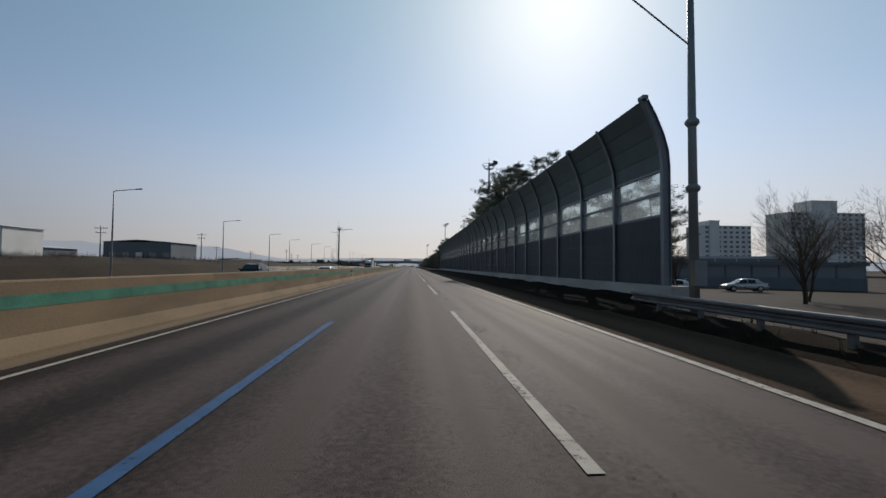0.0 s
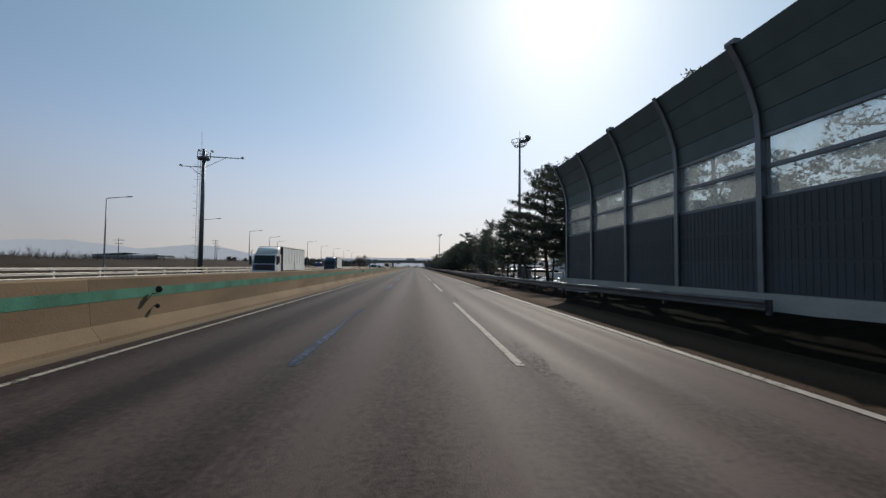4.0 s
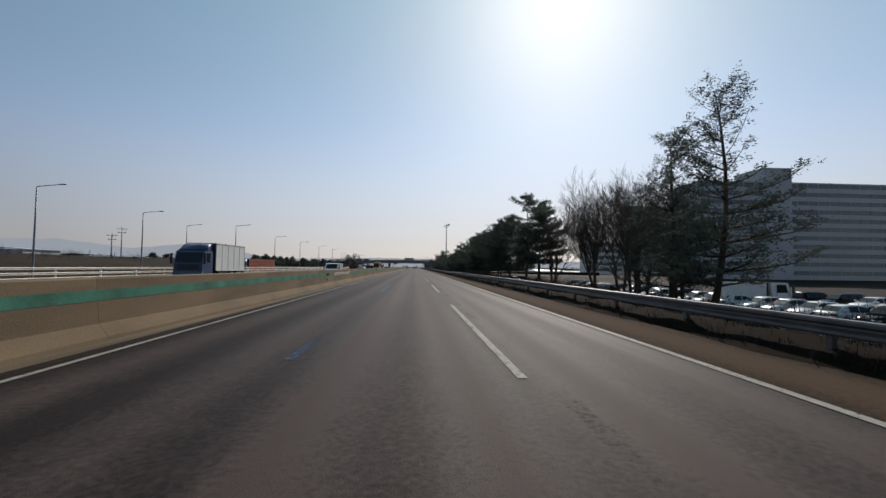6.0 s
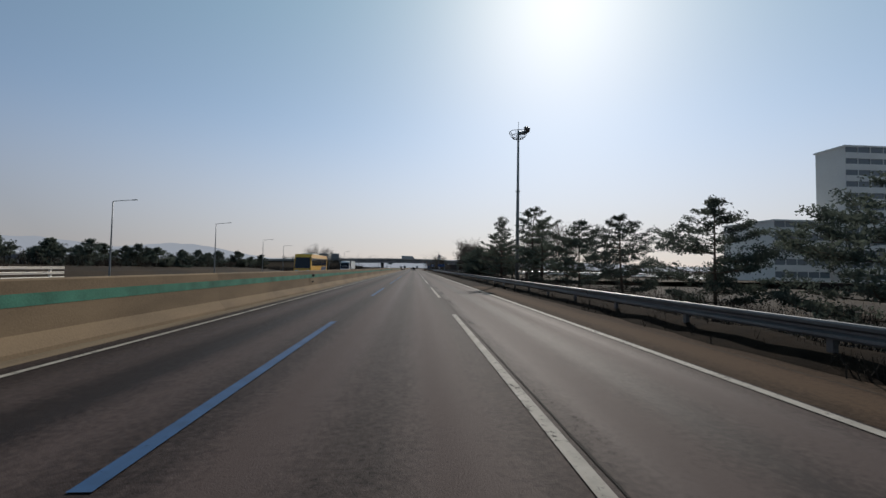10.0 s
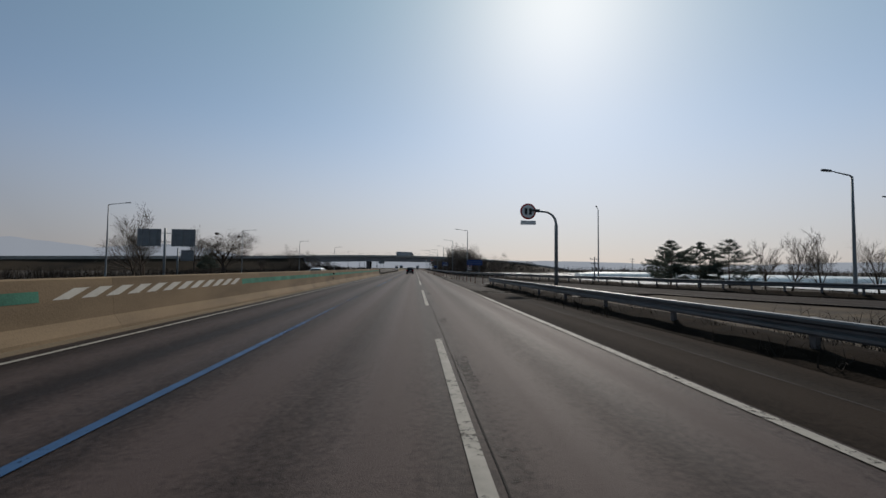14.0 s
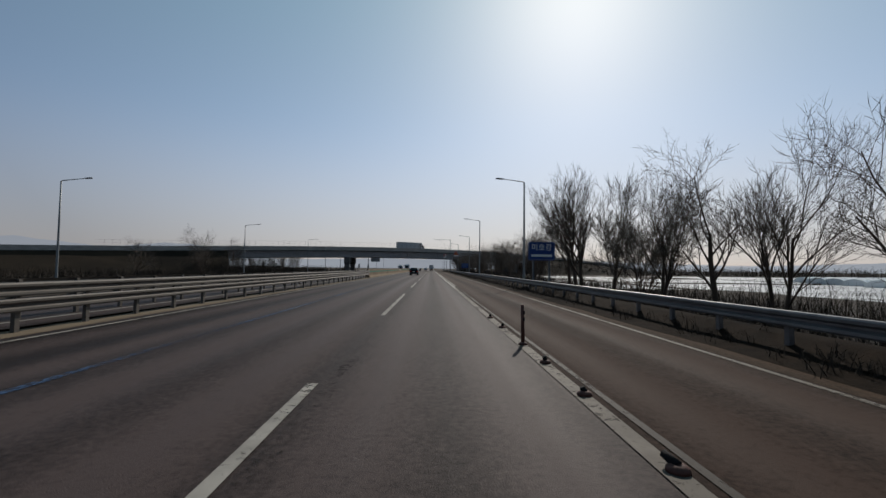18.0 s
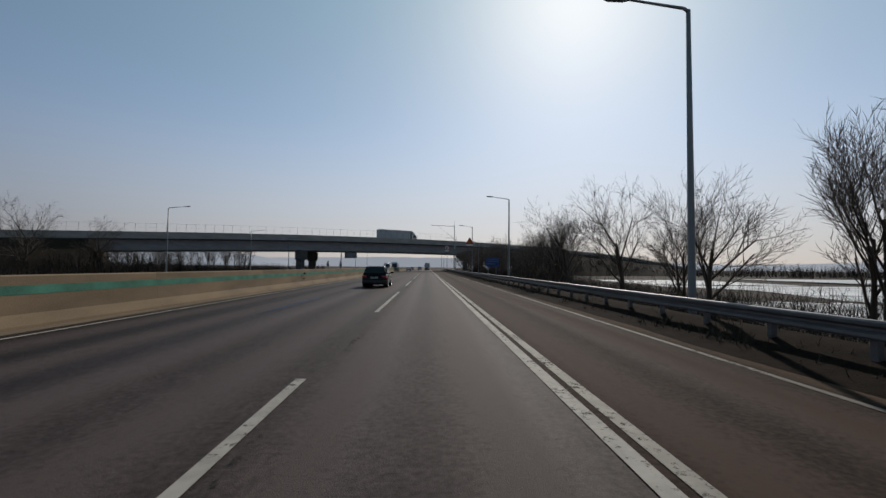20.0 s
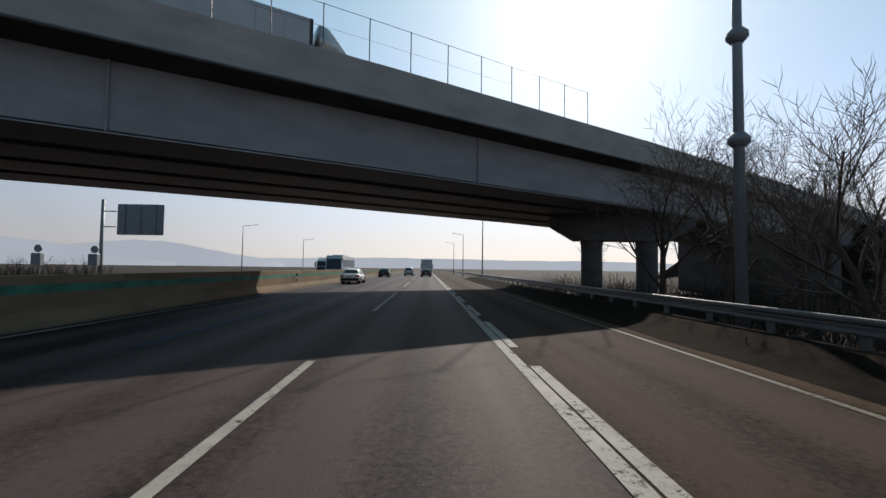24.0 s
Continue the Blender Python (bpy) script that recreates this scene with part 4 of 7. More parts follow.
for y in (1.3, 5.0, 8.6, 12.2):
    part("girder", Geo().sweep(PTH, [(-y, 8.76), (-y - 0.0, 6.3), (-y - 0.35, 6.2), (-y - 2.2, 6.2), (-y - 2.4, 6.3), (-y - 2.4, 8.76)]), STEELBOX, OV, "grey painted steel box girder")
    part("flange", Geo().sweep(PTH, [(-y + 0.12, 6.2), (-y + 0.12, 6.15), (-y - 2.52, 6.15), (-y - 2.52, 6.2)]), STEELBOX, OV)
stiff = Geo().box(-0.04, 0.04, 1.18, 1.3, 6.2, 8.74).mesh("stiffener", STEELBOX)
for x in range(-106, 60, 16):
    part("stiffener", stiff, STEELBOX, OV, at=(x, 0, dz(x)))
cross = Geo().box(-0.1, 0.1, 3.7, 5.0, 6.5, 8.5).box(-0.1, 0.1, 7.4, 8.6, 6.5, 8.5).box(-0.1, 0.1, 11.0, 12.2, 6.5, 8.5).mesh("cross_frame", STEELBOX)
for x in range(-84, 60, 9):
    part("cross_frame", cross, STEELBOX, OV, at=(x, 0, dz(x)))
part("cable_pipe", Geo().tube([(x, -0.25, 8.86 + dz(x)) for x in XS], 0.06, 6), GALV, OV, "thin pipe along the deck edge")


def bridge_pier(x, cap, col):
    # caps and columns stand in line with the road below, askew to the deck
    c, s = math.cos(radians(29.7)), math.sin(radians(29.7))
    yc = 0.57 * x + 6.0
    h = 6.05 + dz(x * c + yc * s)
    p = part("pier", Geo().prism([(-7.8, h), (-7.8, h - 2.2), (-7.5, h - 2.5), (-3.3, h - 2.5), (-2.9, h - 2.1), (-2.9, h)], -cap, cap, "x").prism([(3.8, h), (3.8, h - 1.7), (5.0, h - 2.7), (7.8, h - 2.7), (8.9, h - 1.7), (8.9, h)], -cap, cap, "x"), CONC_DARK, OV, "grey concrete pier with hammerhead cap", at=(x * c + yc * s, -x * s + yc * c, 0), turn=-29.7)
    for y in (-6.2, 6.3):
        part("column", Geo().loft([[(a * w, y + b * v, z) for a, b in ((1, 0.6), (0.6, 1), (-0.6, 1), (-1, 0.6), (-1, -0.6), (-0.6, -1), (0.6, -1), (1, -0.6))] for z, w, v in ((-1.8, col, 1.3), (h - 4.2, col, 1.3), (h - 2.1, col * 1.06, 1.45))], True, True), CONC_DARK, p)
    for y in (-8, -4, 0, 4, 8):
        part("bearing", Geo().box(-0.35, 0.35, y - 0.35, y + 0.35, h, h + 0.2), POLEDARK, p)


bridge_pier(-33.7, 1.05, 0.95)
# broad hammerhead with two columns beside the lanes
px = 18.0
c, sn = math.cos(radians(29.7)), math.sin(radians(29.7))
yc = 0.57 * px + 6.0
h = 6.05 + dz(px * c + yc * sn)
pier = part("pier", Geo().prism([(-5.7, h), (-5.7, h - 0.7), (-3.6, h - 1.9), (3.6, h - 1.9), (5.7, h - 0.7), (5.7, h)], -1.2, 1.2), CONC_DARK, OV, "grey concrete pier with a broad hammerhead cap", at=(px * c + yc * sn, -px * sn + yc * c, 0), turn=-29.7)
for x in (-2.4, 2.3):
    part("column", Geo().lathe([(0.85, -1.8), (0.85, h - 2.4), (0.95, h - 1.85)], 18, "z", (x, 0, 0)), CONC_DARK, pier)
for x in (-4.4, -1.5, 1.5, 4.4):
    part("bearing", Geo().box(x - 0.35, x + 0.35, -0.35, 0.35, h, h + 0.2), POLEDARK, pier)
# fence on the near parapet
fence_post = Geo().tube([(0, 0.1, 10.55), (0, 0.1, 12.6)], 0.025, 5).mesh("fence_post", GALV)
for k in range(66):
    x = 13.5 - 2.05 * k
    part("fence_post", fence_post, GALV, OV, at=(x, 0, dz(x)))
for h in (12.58, 11.6):
    part("fence_wire", Geo().tube([(x, 0.1, h + dz(x)) for x in (13.5, 0, -20, -40, -60, -80, -100, -122)], 0.014 if h > 12 else 0.006, 4), GALV, OV)
# approach embankment
g = Geo()
for k, x in enumerate((53, 66, 90, 130, 200)):
    z = 9.2 + dz(x)
    b = 0 if k else 10
    g.v += [(x + b * 0, -14, -1.4), (x + b, -0.6, z if k else 1.5), (x + b, 17.2, z if k else 1.5), (x, 31, -1.4)]
    if k:
        i = 4 * k
        g.f += [(i - 4, i, i + 1, i - 3), (i - 3, i + 1, i + 2, i - 2), (i - 2, i + 2, i + 3, i - 1)]
g.f.append((0, 1, 2, 3))
part("embankment", g, DIRT, OV, "brown earth embankment")
g = Geo()
for k, x in enumerate((-84, -94, -130, -220, -420)):
    z = 8.9 + dz(x)
    g.v += [(x, -13, -1.5), (x, -0.6, z), (x, 17.2, z), (x, 30, -1.5)]
    if k:
        i = 4 * k
        g.f += [(i - 4, i - 3, i + 1, i), (i - 3, i - 2, i + 2, i + 1), (i - 2, i - 1, i + 3, i + 2)]
g.f.append((3, 2, 1, 0))
part("embankment", g, DIRT, OV, "brown earth embankment")
part("abutment", Geo().box(53, 55.5, -0.2, 16.8, -1.4, 8.6), CONC_DARK, OV, "stained concrete abutment, darkened for shade")

# low earth bank beyond the side road
g = Geo()
for k in range(60):
    y = -60 + k * 14
    hh = (2.5 + 0.7 * noise.noise(Vector((k * 0.3, 2, 0)))) * lerp([(-100, 1.72), (310, 1.65), (370, 1.0), (450, 0.9), (500, 0.12), (900, 0.12)], y)
    g.v += [(-46, y, -1.5), (-50, y, -1.5 + hh * 0.7), (-55, y, -1.5 + hh), (-75, y, -1.5 + hh * 0.9), (-80, y, -1.6)]
    if k:
        i = 5 * k
        g.f += [(i - 5 + j, i + j, i + j + 1, i - 4 + j) for j in range(4)]
structure("earth_bank", g, DIRT, "low brown earth bank with dead grass beyond the side road", "bank")


# ---- lamps, masts and poles ----
def street_lamp(at, h, arm, label, group, turn=0.0):
    """A tapered steel column with one raised arm towards -x and a flat head."""
    t = thing("street_lamp", at, label, "street lamp", group, turn=turn)
    part("column", smoothed(Geo().tube([(0, 0, -0.4), (0, 0, 0.4), (0, 0, h * 0.6), (0, 0, h)], [0.13, 0.12, 0.09, 0.065], 10)), POLE, t)
    part("base_plate", Geo().box(-0.22, 0.22, -0.22, 0.22, -0.05, 0.04), POLE, t)
    part("arm", smoothed(Geo().tube([(0, 0, h - 0.05), (-0.15, 0, h + 0.05), (-arm * 0.6, 0, h + 0.18), (-arm, 0, h + 0.28)], [0.055, 0.05, 0.04, 0.035], 8)), POLE, t)
    part("lamp_head", smoothed(Geo().loft([[(-arm - x, y * w, h + 0.28 + z * 0.07 + x * 0.06) for y, z in ((-1, -0.6), (1, -0.6), (0.8, 0.8), (-0.8, 0.8))] for x, w in ((-0.08, 0.04), (0.05, 0.11), (0.5, 0.15), (0.68, 0.07))], True, True)), POLEDARK, t)
    return t


first_right = street_lamp((10.8, 521.3, -0.2), 9.9, 2.0, "grey steel street lamp with one raised arm beside the merging lane", "lamps along the merging lane")
for x, y in ((10.7, 556.7), (10.2, 592.0), (9.8, 625.0), (11.4, 662.6), (10.8, 698.3), (10.0, 735.5), (10.5, 800), (10.5, 836), (10.5, 872)):
    copy_thing(first_right, pose(x, y, -0.2, 0, 0, 0))
first_left = street_lamp((-35.4, 56.3, -1.4), 11.2, 2.4, "grey steel street lamp with one raised arm beyond the opposite carriageway", "lamps beyond the opposite carriageway", 180)
for x, y in ((-37.7, 90.4), (-40.5, 126), (-42, 151), (-41, 178), (-41, 203), (-42.8, 230), (-45.6, 253), (-39.7, 274.7), (-50.5, 276), (-42.4, 309), (-42.5, 337), (-42, 365), (-42, 395), (-42.5, 424), (-36.5, 451), (-47.4, 458.6), (-37.3, 482.3), (-36, 519), (-34, 555), (-30.5, 590), (-31.5, 629), (-31.5, 668), (-35.8, 704.5), (-35.8, 729.5), (-31.5, 812), (-31.5, 850)):
    copy_thing(first_left, pose(x, y, -1.4 if y < 470 else -1.0, 0, 0, 180 + 3 * math.sin(y)) @ Matrix.Scale(1.0 if y < 400 else 0.87, 4))
for x, y, h in ((26.9, 491.3, 11.4), (27.4, 454.3, 8.6), (50, 470, 10)):
    street_lamp((x, y, -0.9), h, 1.6, "tall thin street lamp beside the on-ramp", "lamps beside the ramp", 60 if y > 480 else 5)


def light_mast(at, h):
    t = thing("light_mast", at, "tall grey high mast with a round floodlight ring on top", "light mast", "high masts")
    part("column", smoothed(Geo().tube([(0, 0, -0.3), (0, 0, h * 0.4), (0, 0, h * 0.62), (0, 0, h)], [0.27, 0.22, 0.17, 0.12], 12)), POLE, t)
    part("collar", smoothed(Geo().lathe([(0.19, h * 0.6), (0.3, h * 0.6), (0.3, h * 0.6 + 0.12), (0.18, h * 0.6 + 0.12)], 12)), POLEDARK, t)
    ring = Geo()
    for r, z in ((0.95, h - 0.7), (1.15, h - 0.25), (0.7, h - 1.0)):
        ring.tube([(r * math.cos(k * math.pi / 9), r * math.sin(k * math.pi / 9), z) for k in range(19)], 0.035, 5, False)
    for k in range(9):
        a = k * 2 * math.pi / 9
        ring.tube([(0.1 * math.cos(a), 0.1 * math.sin(a), h - 1.1), (0.7 * math.cos(a), 0.7 * math.sin(a), h - 1.0), (0.95 * math.cos(a), 0.95 * math.sin(a), h - 0.7), (1.15 * math.cos(a), 1.15 * math.sin(a), h - 0.25)], 0.025, 4)
    part("ring_frame", ring, POLEDARK, t)
    flood = smoothed(Geo().loft([[(w * c, w * s, z) for c, s in ((1, 1), (-1, 1), (-1, -1), (1, -1))] for w, z in ((0.08, 0.0), (0.22, 0.12), (0.24, 0.4), (0.1, 0.5))], True, True)).mesh("floodlight", SIGNBACK)
    for k in range(6):
        a = -0.9 + k * 0.42
        part("floodlight", flood, SIGNBACK, t, at=(1.2 * math.cos(a), 1.2 * math.sin(a), h - 0.25))
    part("lightning_rod", Geo().tube([(0, 0, h), (0, 0, h + 1.1)], 0.025, 5), POLEDARK, t)
    return t


light_mast((11.5, 76, -0.5), 19.6)
light_mast((12.1, 177.2, -0.5), 19.3)
light_mast((11.6, 358.2, -0.5), 19.8)

# camera tower beyond the opposite carriageway
tw = thing("camera_tower", (-30.9, 181.5, -0.8), "tall steel pole with ladder, round platform and camera arms", "camera tower")
part("column", smoothed(Geo().tube([(0, 0, 0), (0, 0, 10), (0, 0, 18.2)], [0.32, 0.27, 0.22], 12)), POLEDARK, tw)
part("platform", smoothed(Geo().lathe([(0.25, 16.6), (0.75, 16.7), (0.85, 17.0), (0.8, 17.0), (0.7, 16.78), (0.25, 16.7)], 16)), POLEDARK, tw)
rg = Geo()
for z in (17.3, 17.7):
    rg.tube([(0.82 * math.cos(k * math.pi / 8), 0.82 * math.sin(k * math.pi / 8), z) for k in range(17)], 0.03, 5, False)
for k in range(8):
    a = k * math.pi / 4
    rg.tube([(0.82 * math.cos(a), 0.82 * math.sin(a), 16.9), (0.82 * math.cos(a), 0.82 * math.sin(a), 17.7)], 0.025, 4)
part("platform_rail", rg, POLEDARK, tw)
part("long_arm", Geo().tube([(0, 0, 17.2), (5.2, 0, 17.0)], [0.09, 0.05], 6).tube([(0, 0, 15.6), (3.0, 0, 17.05)], 0.035, 5), POLEDARK, tw)
part("short_arm", Geo().tube([(0, 0, 15.7), (-3.0, 0, 15.8)], [0.07, 0.04], 6).tube([(0, 0, 14.4), (-1.8, 0, 15.7)], 0.03, 5), POLEDARK, tw)
for x, z in ((5.2, 17.1), (-3.0, 15.9), (1.1, 17.9), (-0.6, 18.0)):
    part("camera_box", Geo().box(x - 0.1, x + 0.1, -0.22, 0.22, z - 0.09, z + 0.12), BLACKPLASTIC, tw)
ld = Geo()
for x in (-0.75, -0.42):
    ld.tube([(x, 0, 0.8), (x, 0, 17)], 0.025, 4)
for k in range(40):
    ld.tube([(-0.75, 0, 1.2 + k * 0.4), (-0.42, 0, 1.2 + k * 0.4)], 0.014, 4)
for k in range(14):
    z = 3 + k
    ld.tube([(-0.75 + 0.35 * math.cos(a) - 0.1, 0.35 * math.sin(a), z) for a in [j * math.pi / 6 for j in range(3, 10)]], 0.014, 4)
part("ladder", ld, POLEDARK, tw)
part("antenna", Geo().tube([(-0.3, 0, 18), (-0.35, 0, 20.6)], 0.02, 4), POLEDARK, tw)


def camera_pole(at, h, brace, label, r=0.21, cabinet=True):
    t = thing("camera_pole", at, label, "camera pole")
    part("column", smoothed(Geo().tube([(0, 0, -0.4), (0, 0, h * 0.5), (0, 0, h)], [r, r * 0.81, r * 0.62], 12)), POLE, t)
    for z in (h * 0.36, h * 0.55):
        part("flange", smoothed(Geo().lathe([(0.15, z - 0.2), (0.27, z - 0.06), (0.27, z + 0.06), (0.15, z + 0.2)], 12)), POLE, t)
    part("arm", smoothed(Geo().tube([(0, 0, h - 0.3), (-brace * 1.9, 0, h - 0.15)], [0.09, 0.05], 8)), POLE, t)
    part("brace", Geo().tube([(0, 0, h - brace * 1.15), (-brace * 1.45, 0, h - 0.2)], 0.035, 5), POLE, t)
    part("camera_box", Geo().box(-brace * 1.9 - 0.08, -brace * 1.9 + 0.08, -0.18, 0.18, h - 0.2, h + 0.12), BLACKPLASTIC, t)
    part("antenna", Geo().tube([(0, 0, h), (0, 0, h + 1.2)], 0.018, 4), POLE, t)
    if cabinet:
        part("cabinet", Geo().box(-0.25, 0.25, -0.42, -0.14, 1.2, 2.2), POLE, t)
    return t


camera_pole((9.9, 21.5, -0.3), 14.2, 2.8, "tall grey flanged camera pole with a braced arm", 0.2)
camera_pole((10.1, 744.5, -0.3), 14.9, 3.7, "tall grey camera pole with a braced arm beside the overpass", 0.15, False)


def utility_pole(at, h, turn, label="dark concrete utility pole with cross arms"):
    t = thing("utility_pole", at, label, "utility pole", "utility poles", turn=turn)
    part("column", smoothed(Geo().tube([(0, 0, -0.5), (0, 0, h)], [0.2, 0.12], 8)), POLEDARK, t)
    for z, w in ((h - 0.6, 1.3), (h - 1.7, 1.0)):
        a = part("cross_arm", Geo().box(-w, w, -0.06, 0.06, z - 0.06, z + 0.06), POLEDARK, t)
        for x in (-w + 0.1, 0.45, w - 0.1):
            part("insulator", Geo().lathe([(0.0, z + 0.3), (0.07, z + 0.28), (0.05, z + 0.06), (0.0, z + 0.06)], 6, "z", (x, 0, 0)), CONC, a)
    return t


for x, y, h, r in ((-68, 146, 13, 10), (-90, 316, 14, 20), (-82, 300, 11, 0), (-75, 112, 12, 15), (-98, 225, 12, 5), (-95, 262, 11, 30), (-105, 190, 12, 0), (-100, 385, 12, 10), (110, 640, 9, 10), (-70, 60, 12, 0)):
    utility_pole((x, y, -1.5), h, r)
utility_pole((43.8, 532, -1.3), 6.0, 12, "low dark utility pole with cross arms in the snowy field")


# ---- signs ----
def board(t, x0, x1, z0, z1, y, mat, name="panel", label=""):
    p = part(name, Geo().prism([(x0 + 0.08, z0), (x1 - 0.08, z0), (x1, z0 + 0.08), (x1, z1 - 0.08), (x1 - 0.08, z1), (x0 + 0.08, z1), (x0, z1 - 0.08), (x0, z0 + 0.08)], y, y + 0.05), mat, t, label)
    return p


def text_part(words, size, at, mat, parent, name="lettering"):
    """Raised flat letters facing -y."""
    cu = bpy.data.curves.new(name, "FONT")
    cu.body, cu.size, cu.align_x, cu.extrude = words, size, "CENTER", 0.004
    tmp = bpy.data.objects.new(name, cu)
    scene.collection.objects.link(tmp)
    dg = bpy.context.evaluated_depsgraph_get()
    me = bpy.data.meshes.new_from_object(tmp.evaluated_get(dg))
    bpy.data.objects.remove(tmp)
    me.materials.clear()
    me.materials.append(mat)
    ob = new(name, me)
    ob.parent = parent
    ob.matrix_basis = pose(*at, 90, 0, 0)
    return ob


def blue_sign(at, w, h, z0, label, legs=(-0.3, 0.3)):
    t = thing("blue_sign", at, label, "road sign", "blue signs")
    board(t, -w / 2, w / 2, z0, z0 + h, 0, SIGNBLUE)
    part("white_border", Geo().box(-w / 2 + 0.06, w / 2 - 0.06, -0.006, 0, z0 + 0.06, z0 + 0.09).box(-w / 2 + 0.06, w / 2 - 0.06, -0.006, 0, z0 + h - 0.09, z0 + h - 0.06)
         .box(-w / 2 + 0.06, -w / 2 + 0.09, -0.006, 0, z0 + 0.09, z0 + h - 0.09).box(w / 2 - 0.09, w / 2 - 0.06, -0.006, 0, z0 + 0.09, z0 + h - 0.09), SIGNGREYBLUE, t)
    for x in legs:
        part("leg", Geo().prism([(x * w - 0.07, 0.06), (x * w + 0.07, 0.06), (x * w + 0.07, 0.2), (x * w - 0.07, 0.2)], -0.4, z0 + h - 0.1, "z"), POLEDARK, t)
    return t


s1 = blue_sign((12.1, 519.1, -0.2), 3.3, 1.15, 2.4, "wide dark blue guide sign on two posts, lettering unreadable")
for x0, x1, z in ((-1.4, -0.5, 3.15), (-0.35, 0.6, 3.15), (0.75, 1.4, 3.15), (-1.4, -0.2, 2.75), (0.0, 1.3, 2.75)):
    part("lettering_bar", Geo().box(x0, x1, -0.008, 0, z - 0.06, z + 0.06), SIGNGREYBLUE, s1)
s2 = blue_sign((10.6, 587.2, -0.2), 2.2, 1.5, 2.5, "blue river name sign on two posts beside the guard rail")
text_part("미호강", 0.62, (0, -0.004, 3.35), SIGNWHITE, s2)
part("lettering_bar", Geo().box(-0.85, 0.85, -0.008, 0, 2.8, 2.98), SIGNWHITE, s2)
s3 = blue_sign((11.2, 674, -0.2), 1.9, 1.3, 1.9, "blue information sign on two posts beside the guard rail")
for z in (2.95, 2.65, 2.3):
    part("lettering_bar", Geo().box(-0.75, 0.75 if z > 2.4 else 0.4, -0.008, 0, z - 0.06, z + 0.06), SIGNGREYBLUE, s3)


def round_sign(t, x, z, r, y=0.0):
    d = part("disc", smoothed(Geo().lathe([(0.0, 0.0), (r, 0.0), (r, 0.04), (0.0, 0.04)], 28, "y", (x, y, z))), SIGNRED, t, "red bordered round plate")
    part("white_face", Geo().lathe([(0.0, -0.004), (r * 0.8, -0.004), (r * 0.8, 0.0)], 28, "y", (x, y, z)), SIGNWHITE, d)
    part("digit_bar", Geo().box(x - r * 0.45, x - r * 0.1, y - 0.01, y - 0.004, z - r * 0.4, z + r * 0.4).box(x + r * 0.1, x + r * 0.45, y - 0.01, y - 0.004, z - r * 0.4, z + r * 0.4), BLACKINK, d)
    part("sub_plate", Geo().box(x - r * 0.95, x + r * 0.95, y, y + 0.03, z - r * 1.65, z - r * 1.15), SIGNWHITE, t)


def hook_sign(at, zt, reach, kind, label):
    """A column whose top bends over to the road and carries a plate."""
    t = thing("overhanging_sign", at, label, "road sign", "overhanging signs")
    pts = [(0, 0, -0.3), (0, 0, zt - 1.0)] + [(-0.9 + 0.9 * math.cos(a), 0, zt - 0.9 + 0.9 * math.sin(a)) for a in (0, 0.4, 0.8, 1.2, 1.57)] + [(-reach, 0, zt)]
    part("column", smoothed(Geo().tube(pts, [w * (1.0 if kind == "round" else 0.62) for w in (0.13, 0.12, 0.09, 0.085, 0.08, 0.075, 0.07, 0.06)], 10)), POLE, t)
    if kind == "round":
        round_sign(t, -reach - 0.55, zt, 0.58)
        part("lamp_head", smoothed(Geo().loft([[(-reach + 0.3 - x, y * w, zt + 0.1 + z * 0.08) for y, z in ((-1, -0.5), (1, -0.5), (0.7, 0.8), (-0.7, 0.8))] for x, w in ((0, 0.06), (0.2, 0.16), (0.55, 0.16), (0.7, 0.05))], True, True)), POLEDARK, t)
    else:
        r = 0.75
        p = part("warning_plate", Geo().prism([(-reach - r, zt - 0.5), (-reach + r, zt - 0.5), (-reach, zt + 0.85)], -0.04, 0.0), SIGNRED, t, "red triangular warning plate")
        part("inner_face", Geo().prism([(-reach - r * 0.66, zt - 0.36), (-reach + r * 0.66, zt - 0.36), (-reach, zt + 0.55)], -0.046, -0.041), SIGNYELLOW, p, "yellow inner face")
        part("sub_plate", Geo().box(-reach - 0.6, -reach + 0.6, -0.04, 0.0, zt - 0.78, zt - 0.56), SIGNWHITE, t, "small white plate")
    return t


hook_sign((9.6, 459.0, -0.2), 5.9, 1.5, "round", "round red-bordered speed sign hanging from a bent grey pole")
hook_sign((11.3, 691.7, -0.2), 6.6, 1.7, "triangle", "red triangular warning sign hanging from a bent grey pole")
gs = thing("gantry_sign", (10.0, 735.9, -0.2), "round speed sign on a double bracket of a square lamp pole", "road sign")
part("bracket", Geo().tube([(0, 0, 7.7), (-2.1, 0, 7.7)], 0.05, 6).tube([(0, 0, 7.0), (-2.1, 0, 7.0)], 0.05, 6).tube([(-1.0, 0, 7.0), (-1.0, 0, 7.7)], 0.035, 5), POLE, gs)
part("clamp", Geo().box(-0.12, 0.12, -0.75, 0.0, 6.9, 7.8), POLE, gs)
round_sign(gs, -2.6, 7.35, 0.62, -0.08)
rs2 = thing("round_sign", (11.3, 521.0, -0.2), "round red-bordered sign on the foot of a lamp pole", "road sign")
part("clamp", Geo().box(-0.5, 0.0, 0.0, 0.2, 1.9, 2.1), POLE, rs2)
round_sign(rs2, 0, 2.2, 0.45)


